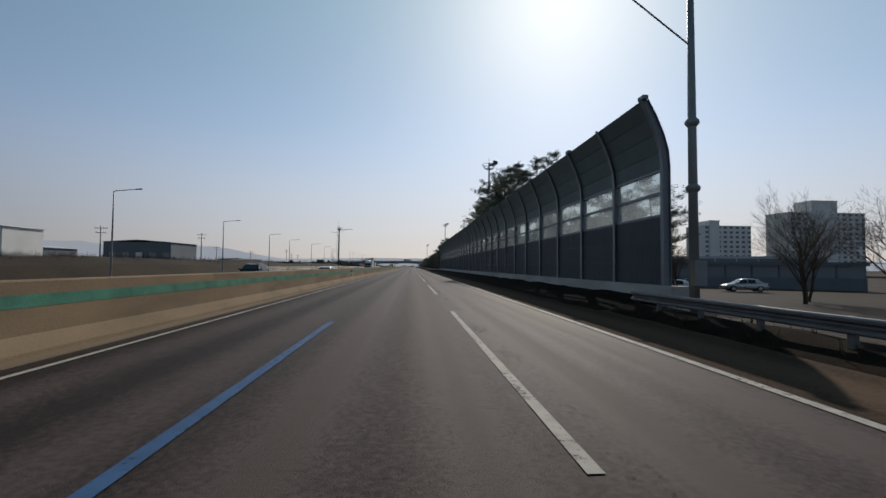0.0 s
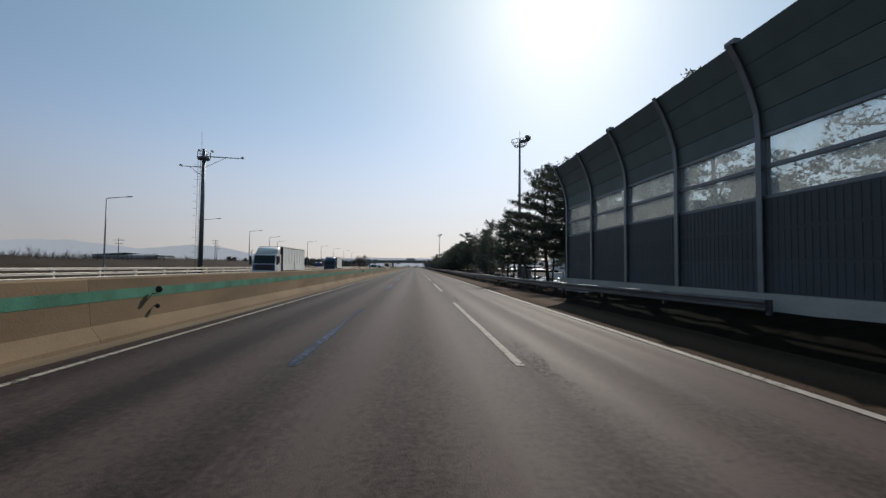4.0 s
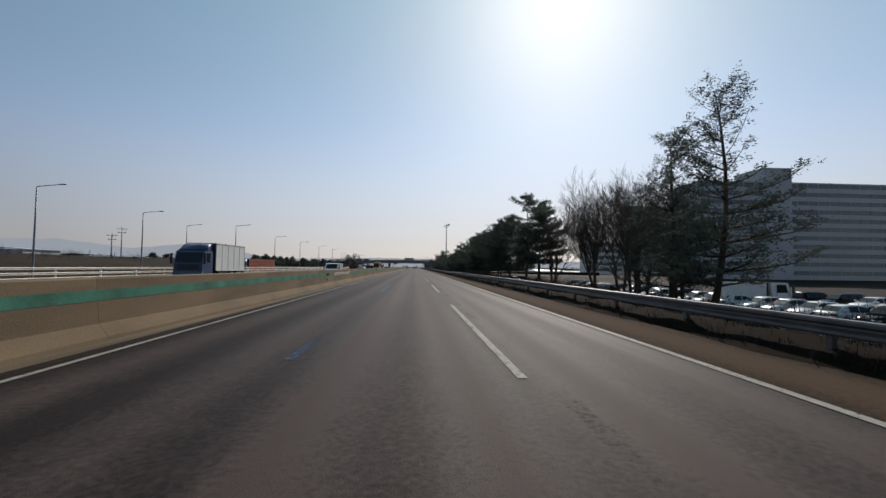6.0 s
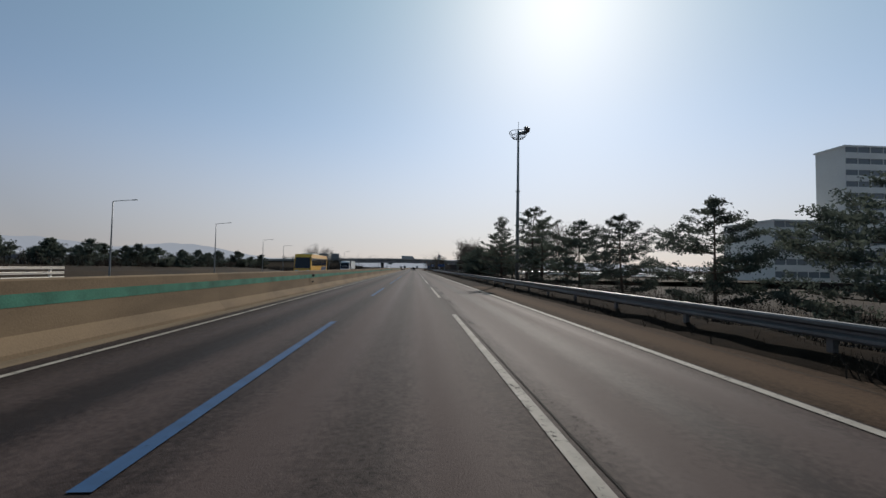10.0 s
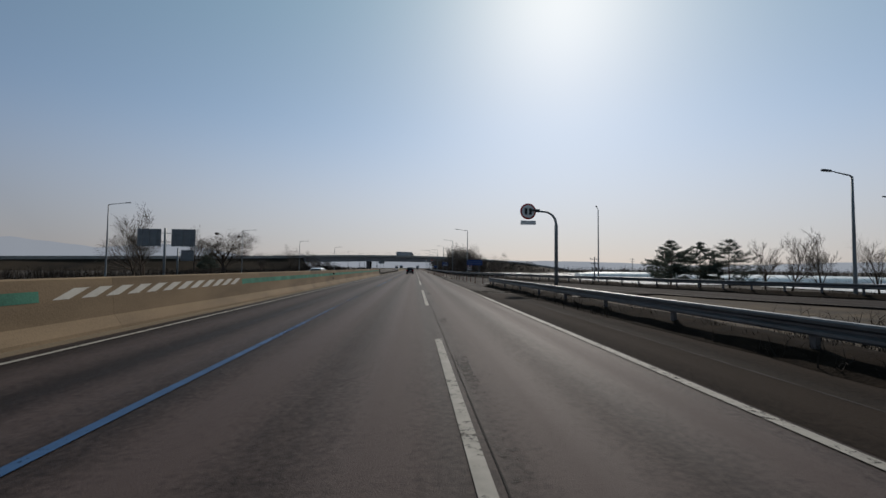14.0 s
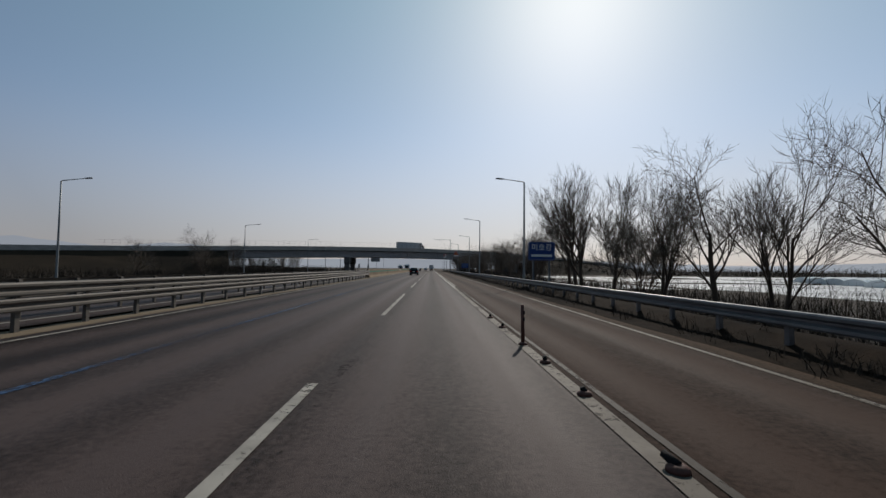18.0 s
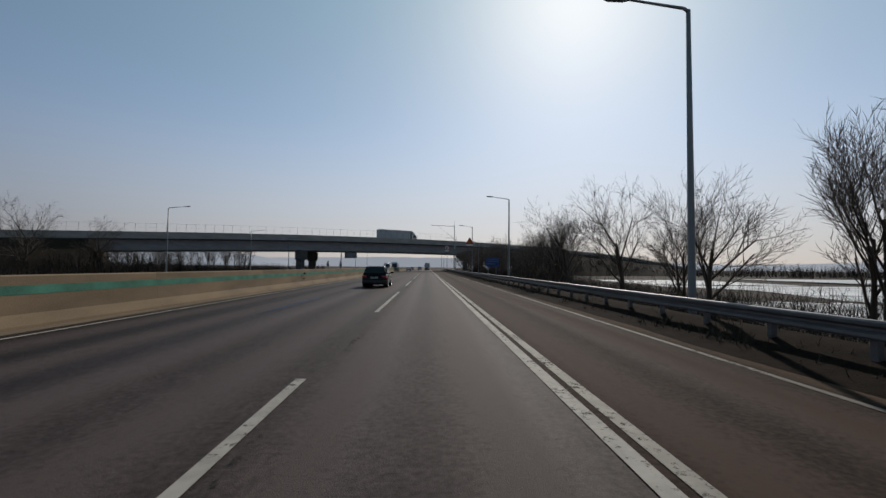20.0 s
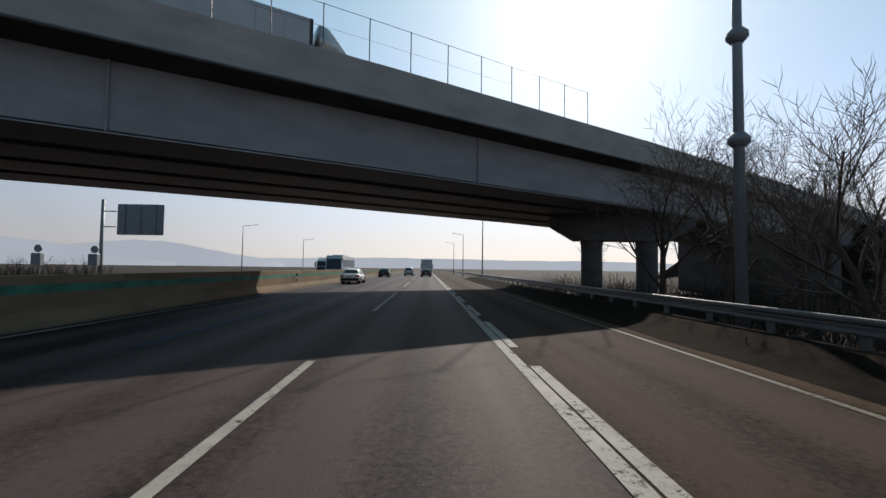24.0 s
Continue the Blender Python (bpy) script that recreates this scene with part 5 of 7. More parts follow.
def sign_back(at, boards, h, label):
    """Seen from behind: grey boards with ribs on a steel column."""
    t = thing("guide_sign", at, label, "road sign", "guide signs of the opposite carriageway")
    part("column", smoothed(Geo().tube([(0, 0, -1.2), (0, 0, h)], [0.2, 0.16], 10)), POLE, t)
    for x0, x1, z0, z1 in boards:
        b = board(t, x0, x1, z0, z1, 0.25, SIGNBACK)
        for k in range(4):
            z = z0 + (z1 - z0) * (k + 0.5) / 4
            part("rib", Geo().box(x0 + 0.05, x1 - 0.05, 0.19, 0.25, z - 0.05, z + 0.05), POLE, b)
        for k in range(3):
            x = x0 + (x1 - x0) * (k + 0.5) / 3
            part("stay", Geo().box(x - 0.06, x + 0.06, 0.14, 0.2, z0, z1), POLE, b)
        for z in (z0 + (z1 - z0) * 0.25, z0 + (z1 - z0) * 0.75):
            part("bracket", Geo().tube([(0, 0, z), (x0 if x0 > 0 else x1, 0.1, z)], 0.06, 6), POLE, t)
    return t


sign_back((-39.2, 497.5, -1.0), [(-4.3, -0.75, 5.5, 8.2), (0.8, 4.4, 5.5, 8.2)], 8.3, "two grey backs of guide boards on one column")
sign_back((-53.3, 527.6, -1.0), [(0.5, 3.3, 3.6, 6.0)], 6.4, "single grey back of a guide board on a column")
sign_back((-31.5, 778.6, -0.6), [(1.3, 6.0, 5.2, 8.4)], 8.8, "grey ribbed back of a guide board on a column")
for x, y in ((-31.4, 778.0), (-36, 777)):
    t = thing("control_cabinet", (x, y - 0.4, -0.6), "small grey roadside control cabinet on a pole", "cabinet", "roadside cabinets")
    part("post", Geo().tube([(0, 0.3, -0.8), (0, 0.3, 3.2)], 0.06, 6), POLE, t)
    part("box", Geo().prism([(-0.45, 2.0), (0.45, 2.0), (0.45, 3.1), (0.4, 3.15), (-0.4, 3.15), (-0.45, 3.1)], -0.2, 0.2), SIGNBACK, t)
    part("disc", Geo().lathe([(0.0, 0), (0.38, 0), (0.38, 0.05), (0.0, 0.05)], 18, "y", (0, 0, 3.6)), SIGNBACK, t)
cb = thing("equipment_cabinet", (13.2, 178.4, -0.55), "grey steel equipment cabinet at the foot of the mast", "cabinet")
part("body", Geo().prism([(-0.7, 0), (0.7, 0), (0.7, 1.9), (0.62, 2.0), (-0.62, 2.0), (-0.7, 1.9)], -0.4, 0.4), BUILD_GREY, cb)
part("door", Geo().box(-0.62, -0.02, -0.43, -0.4, 0.1, 1.8), POLE, cb)
part("door", Geo().box(0.02, 0.62, -0.43, -0.4, 0.1, 1.8), POLE, cb)


# ---- lane posts between lane and ramp ----
def lane_post(x, y, h=0.75, tilt=0.0, turn=0.0):
    t = thing("lane_post", (x, y, 0.014), "dark orange flexible lane post with worn bands" if h > 0.4 else "broken orange stub of a lane post", "lane post", "lane posts", turn=turn)
    part("foot", smoothed(Geo().lathe([(0.0, 0.0), (0.095, 0.0), (0.088, 0.03), (0.05, 0.055), (0.0, 0.055)], 14)), ORANGE, t)
    s, c = math.sin(tilt), math.cos(tilt)
    part("shaft", smoothed(Geo().tube([(0, 0, 0.04), (s * h * 0.5, 0, 0.04 + c * h * 0.5), (s * h, 0, 0.04 + c * h)], [0.042, 0.037, 0.035], 10)), ORANGE if h > 0.4 else RUBBER, t)
    if h > 0.4 and tilt < 0.5:
        for k in (0.62, 0.8):
            part("band", Geo().lathe([(0.038, h * k), (0.041, h * k), (0.041, h * k + 0.07), (0.038, h * k + 0.07)], 10), RUBBER, t)


POST_LINE = [(462, 7.6), (469, 6.6), (471.6, 6.28), (474, 5.87), (481.3, 5.46), (484, 5.22), (494.5, 4.84), (497, 4.46), (499.4, 4.2), (505, 3.98), (512, 3.88), (520, 3.74), (530, 3.62), (566, 3.45)]
y = 469.0
while y < 525.5:
    lane_post(lerp(POST_LINE, y), y, 0.70, 0.03 * math.sin(y * 3), y * 40)
    y += 2.53
for y, h, a in ((527.5, 0.42, 1.4), (555.8, 0.14, 1.2), (529.2, 0.14, 0.2), (531.7, 0.1, 0.4), (534, 0.12, 0.1), (537, 0.1, 0.3), (540, 0.1, 0), (543, 0.12, 0.3), (546.5, 0.1, 0.2), (557.8, 0.06, 0.5), (559.6, 0.08, 0.4), (563.8, 0.08, 0.3), (566, 0.08, 0.2)):
    lane_post(lerp(POST_LINE, y), y, h, a, y * 30)
for y in (552.3, 561.3):
    lane_post(lerp(POST_LINE, y), y, 0.78, 0.02, y * 10)


# ---- trees ----
def grow(geo_a, geo_b, p, d, length, r, depth, rng, upright, spread):
    """One limb and its children; thick ones go to geo_a, thin ones to geo_b."""
    if depth == 0:
        a, s = Vector(p), Vector(d).orthogonal().normalized() * r * 1.1
        s.rotate(Matrix.Rotation(rng.uniform(0, 3.1), 3, Vector(d)))
        m = a + Vector(d) * length * 0.55
        e = m + (Vector(d) + Vector((rng.uniform(-1, 1), rng.uniform(-1, 1), rng.uniform(-0.4, 1))) * 0.35).normalized() * length * 0.5
        i = len(geo_b.v)
        geo_b.v += [tuple(a - s), tuple(a + s), tuple(m + s * 0.8), tuple(m - s * 0.8), tuple(e)]
        geo_b.f += [(i, i + 1, i + 2, i + 3), (i + 3, i + 2, i + 4)]
        return
    pts, rad = [p], [r]
    q, dd = Vector(p), Vector(d)
    n = 3 if depth > 1 else 2
    for k in range(n):
        dd = (dd + Vector((rng.uniform(-1, 1), rng.uniform(-1, 1), rng.uniform(-0.6, 1) + upright)) * 0.13).normalized()
        q = q + dd * (length / n)
        pts.append(tuple(q))
        rad.append(r * (1 - 0.55 * (k + 1) / n))
    (geo_a if depth >= 3 else geo_b).tube(pts, rad, 6 if depth >= 4 else 4 if depth == 3 else 3, False)
    kids = {5: 6, 4: 7, 3: 6, 2: 6, 1: 6}[depth]
    for k in range(kids):
        u = 0.3 + 0.7 * (k + rng.random()) / kids
        j = min(n - 1, int(u * n))
        f = u * n - j
        base = Vector(pts[j]).lerp(Vector(pts[j + 1]), f)
        ax = dd.orthogonal().normalized()
        ax.rotate(Matrix.Rotation(k * 2.4 + rng.random() * 1.5, 3, dd))
        nd = (dd + ax * spread * rng.uniform(0.6, 1.25)).normalized()
        grow(geo_a, geo_b, tuple(base), nd, length * (rng.uniform(0.5, 0.75) if depth > 1 else rng.uniform(0.4, 0.62)), max(0.008, r * (1 - 0.5 * u) * 0.56), depth - 1, rng, upright, spread)


def bare_tree(at, h, seed, spread, upright, stems, label, group="bare roadside trees", depth=4):
    rng = random.Random(seed)
    a, b = Geo(), Geo()
    for s in range(stems):
        lean = Vector((rng.uniform(-1, 1), rng.uniform(-1, 1), 0)) * (0.3 if stems > 1 else 0.06)
        grow(a, b, (0.15 * s - 0.1, 0, -0.4), (Vector((0, 0, 1)) + lean).normalized(), h * rng.uniform(0.48, 0.58), 0.0205 * h / stems ** 0.4, depth, rng, upright, spread)
    top = max(v[2] for v in b.v)
    for gg in (a, b):
        gg.v = [(x * h / top, y * h / top, z * h / top) for x, y, z in gg.v]
        gg.smooth = True
    t = thing("bare_tree", at, label, "tree", group)
    part("trunk", a, BARK, t)
    part("crown", b, TWIG, t, "leafless twigs")
    return t


def needles(geo, c, rng, size, n=9, wide=1.0):
    """A tuft of stiff blades round a twig end."""
    c = Vector(c)
    for k in range(n):
        d = Vector((rng.gauss(0, 1), rng.gauss(0, 1), rng.gauss(0.35, 0.7))).normalized()
        s = d.orthogonal().normalized() * size * wide * rng.uniform(0.14, 0.22)
        m = c + Vector((rng.gauss(0, 1), rng.gauss(0, 1), rng.gauss(0, 0.7))) * size * 0.42
        e = m + d * size * rng.uniform(0.35, 0.75)
        i = len(geo.v)
        geo.v += [tuple(m + s), tuple(e), tuple(m - s)]
        geo.f.append((i, i + 1, i + 2))


def pine(at, h, seed, shape, label, mat=None):
    """A red pine: dark trunk, limbs in loose tiers, tufts of needles along their outer halves."""
    rng = random.Random(seed)
    wood, leaf = Geo(), Geo()
    bend = Vector((rng.uniform(-0.5, 0.5), rng.uniform(-0.5, 0.5), 0)) * 0.1 * h
    axis = lambda u: Vector((bend.x * math.sin(u * 3), bend.y * math.sin(u * 2.4), h * u))
    wood.tube([axis(u) for u in (-0.05, 0.1, 0.25, 0.45, 0.65, 0.85, 1.0)], [0.017 * h, 0.015 * h, 0.013 * h, 0.010 * h, 0.007 * h, 0.004 * h, 0.0015 * h], 8)
    low, tiers, reach, droop = {"cone": (0.12, 14, 0.40, 0.15), "broad": (0.16, 11, 0.48, 0.08), "layered": (0.30, 9, 0.36, 0.0), "slim": (0.25, 13, 0.30, 0.05), "high": (0.48, 10, 0.26, 0.1), "far": (0.25, 8, 0.42, 0.05), "bush": (0.04, 9, 0.6, 0.1)}[shape]
    full = shape in ("broad", "bush")
    size, wide = (0.20 + 0.010 * h, 1.15) if full else (0.17 + 0.008 * h, 1.0)
    if shape == "layered":
        size, wide = size * 1.15, 1.1
    if shape == "far":
        size, wide = 0.38 + 0.02 * h, 1.5
    for k in range(tiers):
        u = low + (1 - low) * (k + 0.3) / tiers
        for j in range(rng.randint(4, 5)):
            w = rng.uniform(0, 6.28)
            rise = droop + (0.75 if shape == "cone" else 0.30 if shape in ("layered", "slim") else 0.12) * max(0, u - 0.4) * 2
            prof = (1 - (u - low) / (1 - low)) if shape == "cone" else math.sin(math.pi * min(1, 0.25 + 0.8 * (u - low) / (1 - low)))
            L = h * reach * (0.16 + 0.84 * prof) * rng.uniform(0.65, 1.15)
            b = axis(u)
            d = Vector((math.cos(w), math.sin(w), 0))
            pts = [b, b + d * L * 0.4 + Vector((0, 0, rise * L * 0.3)), b + d * L * 0.75 + Vector((0, 0, rise * L * 0.75)), b + d * L + Vector((0, 0, rise * L + 0.12 * L))]
            wood.tube(pts, [0.006 * h * (1.1 - u), 0.0045 * h * (1.1 - u), 0.003 * h * (1.1 - u), 0.006], 4, False)
            m = max(5, int(L * (4.6 if full else 2.2 if shape == "far" else 5.4 if shape == "layered" else 4.6)))
            for q in range(m):
                v = 0.25 + 0.78 * (q + rng.random()) / m
                i = min(2, int(v * 3))
                p = pts[i].lerp(pts[i + 1], min(1, v * 3 - i))
                side = d.cross(Vector((0, 0, 1))) * rng.gauss(0, 0.17) * L * (1.15 - v * 0.5)
                p = p + side + Vector((0, 0, rng.gauss(0.03, 0.018 if shape == "layered" else 0.035) * L))
                if rng.random() < 0.45:
                    wood.tube([pts[i], p], [0.012, 0.006], 3, False)
                needles(leaf, p, rng, size, 9, wide)
                for _ in (0, 1):
                    needles(leaf, p + Vector((rng.gauss(0, 0.2), rng.gauss(0, 0.2), rng.gauss(0.03, 0.08))), rng, size, 7, wide)
    for k in range(16):
        needles(leaf, axis(1.0 - 0.011 * k) + Vector((rng.gauss(0, 0.05), rng.gauss(0, 0.05), 0)) * (1 + 0.3 * k), rng, size * 1.1, 9, wide)
    top = max(v[2] for v in leaf.v)
    for gg in (wood, leaf):
        gg.v = [tuple(Vector(v) * (h / top)) for v in gg.v]
    t = thing("pine_tree", at, label, "tree", "roadside pines")
    part("trunk", smoothed(wood), BARK, t)
    part("crown", leaf, mat or NEEDLE, t, "dark green needle tufts")
    return t


PINE_LABEL = {"cone": "young slender pine with open tiers of dark needles", "layered": "tall pine with flat layered limbs", "slim": "tall slender pine with dark needles", "high": "tall pine behind the noise barrier with a high crown", "far": "small dark pine beside the road", "broad": "broad dark pine with a rounded flat crown", "bush": "low spreading dark pine"}
pines, bares = {}, {}


def place_pine(x, y, h, shape, z=-0.55):
    seed = (shape, len([k for k in pines if k[0] == shape]) if sum(k[0] == shape for k in pines) < 3 else int(y) % 3)
    if seed not in pines:
        pines[seed] = (pine((x, y, z), h, 11 + 7 * seed[1] + len(shape), shape, PINE_LABEL[shape], NEEDLE2 if shape in ("broad", "bush") else NEEDLE), h)
    else:
        ob, h0 = pines[seed]
        copy_thing(ob, pose(x, y, z, 0, 0, (y * 77) % 360) @ Matrix.Scale(h / h0, 4))


def place_bare(x, y, h, kind, z=-0.6):
    spread, upright, stems, label = {"far": (0.5, 0.6, 1, "tall leafless tree in a far row"), "fan": (0.55, 0.5, 2, "leafless multi-stemmed tree with a fan of fine twigs"), "tall": (0.5, 0.65, 1, "tall leafless tree with upright twigs"), "wide": (0.8, 0.25, 1, "wide leafless tree with spreading twigs"), "shrub": (0.75, 0.35, 3, "low leafless shrub with tangled stems")}[kind]
    seed = (kind, int(y * 3) % 4)
    if seed not in bares:
        bares[seed] = (bare_tree((x, y, z), h, 5 + seed[1] * 3 + len(kind), spread, upright, stems, label, "far bare trees" if kind == "far" else "bare roadside trees", 3 if kind == "far" else 4), h)
    else:
        ob, h0 = bares[seed]
        copy_thing(ob, pose(x, y, z, 0, 0, (y * 53) % 360) @ Matrix.Scale(h / h0, 4))


rng = random.Random(4)
for x, y, h, s in ((28, 35, 9.4, "wide"), (31, 38, 9.8, "fan"), (19.5, 37, 6.6, "fan"), (34, 33, 9, "wide")):
    place_bare(x, y, h, s, -1.0)
# behind the noise barrier
for y, h in ((34, 9), (40, 10), (46, 13.6), (52, 14.6), (58, 15.6), (63.5, 16.4), (69, 16.4), (75, 16), (81.5, 15.6), (88, 15.2), (95, 14.6), (109, 11.5), (121, 11.5), (133, 12.5), (144, 13.4)):
    place_pine((12.4 if h > 13.4 and y < 100 else 15.0) + rng.uniform(-0.5, 0.9), y, h, "high" if h > 13.4 and y < 100 else "slim")
for k in range(15):
    place_pine(14.2 + rng.uniform(-0.6, 1.8), 38 + k * 7.3 + rng.uniform(-1.5, 1.5), rng.uniform(6.6, 8.6), "far")
# tall pines and young pines after the barrier
for y, z, s in ((156.5, 12.0, "layered"), (160.5, 12.0, "layered"), (164.3, 13.0, "layered"), (170.5, 7.6, "slim"), (175.6, 9.4, "slim"), (178.8, 9.8, "slim"), (182.0, 10.4, "slim"), (187.5, 9.8, "cone"), (199.2, 11.2, "cone"), (202.3, 9.6, "cone")):
    place_pine(11.8 + (rng.uniform(-0.3, 1.2) if s != "cone" else 0), y, z, s)
for y, z, s in ((150.5, 11.5, "slim"), (154, 10.5, "slim"), (158.5, 10.0, "slim"), (162.5, 10.5, "slim"), (167.0, 10.5, "layered"), (172.5, 8.6, "slim")):
    place_pine(15.2 + rng.uniform(-0.6, 1.4), y, z, s)
for y, z in ((204, 7.6), (207, 8.2), (209, 8.8), (211, 9.4), (214, 10), (217, 10.8), (219, 10.4), (222, 9.6)):
    place_bare(12.6 + rng.uniform(-0.5, 2.5), y, z + 0.6, "fan")
for y, z, s in ((223.6, 8.2, "layered"), (226.4, 9.0, "layered"), (231, 11.3, "layered"), (237, 9.4, "broad"), (241, 9.5, "broad"), (244.5, 9.5, "broad"), (248, 9.4, "broad"), (251, 8.4, "broad"), (254.5, 8.4, "broad"), (258.5, 9.2, "layered"), (263, 8.6, "layered"), (268, 8.8, "broad"), (272, 8.0, "bush")):
    place_pine(11.0 + rng.uniform(-0.4, 1.0), y, z, s)
for y, z in ((275, 8.6), (278, 8.2), (281, 8.3), (284, 8.3), (287, 9.2), (290, 9.2), (293, 8.8)):
    place_bare(13.6 + rng.uniform(-0.8, 1.6), y, z * 1.15, "fan")
for y, z, s in ((286.5, 5.2, "bush"), (290, 5.8, "bush"), (293.5, 6.6, "broad"), (297, 7.0, "broad"), (300.5, 7.2, "broad"), (304, 6.6, "broad"), (308, 6.2, "bush"), (315, 5.0, "bush"), (321, 5.2, "broad"), (328, 5.4, "broad"), (336, 6, "broad"), (344, 7, "cone"), (350, 9, "layered"), (362, 9.3, "cone"), (368, 7.6, "layered")):
    place_pine(10.5 + rng.uniform(-0.3, 1.2), y, z, s)
for y, z in ((348, 7.5), (355, 8), (366, 6.8), (371, 7.2), (375, 7.6), (378, 7.0), (381, 7.4)):
    place_bare(13.4 + rng.uniform(-0.5, 1.5), y, z, "fan")
for y, z, s in ((384.5, 5.9, "broad"), (387.5, 6.4, "broad"), (390.5, 6.5, "broad"), (394, 6.2, "broad"), (397, 5.8, "bush")):
    place_pine(10.6 + rng.uniform(-0.2, 1.2), y, z, s)
for y, z in ((400, 6.8), (402.5, 7.4), (405, 8.0), (407.5, 8.6), (410, 9.2), (413, 8.8), (416, 8.9), (418.5, 9.0), (421, 8.6), (424, 8.8), (428, 8.6), (431, 8.2)):
    place_bare(12.6 + rng.uniform(-0.6, 2.0), y, z * 1.12, "fan")
for x, y, h in ((16.4, 388, 8.4), (21, 388.5, 9.8), (23.5, 389, 10), (19.5, 394, 8.5), (26, 397, 10)):
    place_bare(x, y, h, "tall" if x > 20 else "wide", -0.8)
for y, h in ((386, 6.2), (389, 6.6), (392.5, 6.3), (395.5, 5.8)):
    place_pine(14.0, y, h, "broad")
# pines and bare trees beyond the ramp
for x, y, h in ((33, 483, 6.8), (35, 480, 6.4), (36.5, 477, 6.6), (34.5, 486, 5.6)):
    place_pine(x, y, h, "broad", -1.1)
for x, y, h in ((38.5, 474, 6.6), (39.5, 472, 7.0), (41, 470, 7.4), (44, 467, 6.8), (46.5, 465, 6.6), (49, 462, 6.8), (52, 459, 6.6), (55, 456, 7)):
    place_bare(x, y, h, "tall", -1.1)
# bare trees beside the merging lane
for y, z, s in ((505.5, 5.6, "wide"), (508, 4.2, "fan"), (524, 5.8, "fan"), (526, 5.4, "fan"), (534, 4.6, "shrub"), (537.5, 5.4, "wide"), (540.5, 7.4, "fan"), (543.5, 7.6, "wide"), (546.5, 8.6, "fan"), (550, 8.4, "fan"), (555, 8.6, "wide"), (559, 9.0, "fan"), (563.5, 7.2, "wide"), (567.5, 7.4, "fan"), (571.5, 8.2, "wide"), (575, 7.6, "fan"), (578, 5.8, "shrub"), (582, 9.0, "tall"), (585, 9.6, "tall"), (590.5, 10.6, "tall"), (594, 11.2, "tall"), (599, 7.5, "wide"), (604, 7, "fan"), (609, 6.4, "shrub"), (614, 7.2, "wide"), (619, 6.6, "fan"), (624, 7, "fan"), (629, 6.2, "wide"), (634, 6.6, "fan"), (638.5, 7.2, "wide"), (644.5, 7.0, "wide"), (649.5, 6.2, "fan"), (654.5, 6.4, "fan"), (660.5, 6.2, "wide"), (665, 5.6, "shrub"), (670, 6.2, "fan"), (676, 6.6, "wide"), (682.5, 7.9, "wide"), (687.5, 8.0, "fan"), (692.5, 7.4, "wide"), (698, 8.0, "wide"), (703, 7.2, "fan"), (708.5, 7.4, "wide"), (713, 7.4, "fan"), (715.5, 8.4, "wide"), (720.5, 8.0, "wide"), (725.5, 7.4, "fan"), (731, 7.6, "wide"), (737, 7.0, "fan"), (744, 8.0, "wide"), (747.5, 8.5, "fan"), (751, 9.8, "wide"), (755, 10.2, "wide")):
    place_bare(13.2 + rng.uniform(-0.6, 1.8), y, z * (1.0 if y < 539 else 1.1 if y < 636 else 1.18 if y < 676 else 1.02 if y < 690 else 1.06), s)
for y, z, s in ((684.5, 7.2, "fan"), (689.5, 7.8, "wide"), (694.5, 7.6, "fan"), (700.5, 7.8, "wide"), (706, 7.4, "fan"), (711, 7.0, "fan")):
    place_bare(15.4 + rng.uniform(-0.6, 1.2), y, z, s, -0.8)
for k in range(13):
    place_bare(19 + rng.uniform(0, 14), 688 + k * 7.6, rng.uniform(4.2, 6.6), ("far", "shrub", "wide")[k % 3], -0.9)
# the old tree with two nests beyond the opposite carriageway
def old_tree(at, h, wide):
    rng = random.Random(21)
    a, b = Geo(), Geo()
    grow(a, b, (0, 0, -0.4), Vector((0.02, 0.02, 1)), h * 0.42, 0.03 * h, 5, rng, 0.22, 0.8)
    top, out = max(v[2] for v in b.v), sorted(math.hypot(v[0], v[1]) for v in b.v)[int(len(b.v) * 0.97)]
    for gg in (a, b):
        gg.v = [(x * wide / out, y * wide / out, z * h / top) for x, y, z in gg.v]
        gg.smooth = True
    t = thing("bare_tree", at, "old broad leafless tree with a rounded crown of fine twigs", "tree")
    part("trunk", a, BARK, t)
    part("crown", b, TWIG, t, "dense leafless twigs")


def bird_nest(at, r):
    rng = random.Random(int(at[0] * 10))
    g = Geo()
    for k in range(90):
        w, v = rng.uniform(0, 6.28), rng.uniform(-1.3, 0.5)
        p = Vector((math.cos(w) * math.cos(v), math.sin(w) * math.cos(v), math.sin(v) * 0.8)) * r * rng.uniform(0.6, 1)
        d = Vector((-math.sin(w), math.cos(w), rng.uniform(-0.5, 0.5))) * r * 0.6
        g.tube([tuple(p - d), tuple(p), tuple(p + d)], [0.03, 0.045, 0.03], 4)
    t = thing("bird_nest", at, "dark twig bird nest high in the old tree", "nest", "bird nests")
    part("twigs", g, BARK, t)


old_tree((-57.3, 560, -1.2), 14.6, 8.3)
bird_nest((-59.6, 560, 11.2), 0.6)
bird_nest((-53.4, 560.3, 10.4), 0.5)
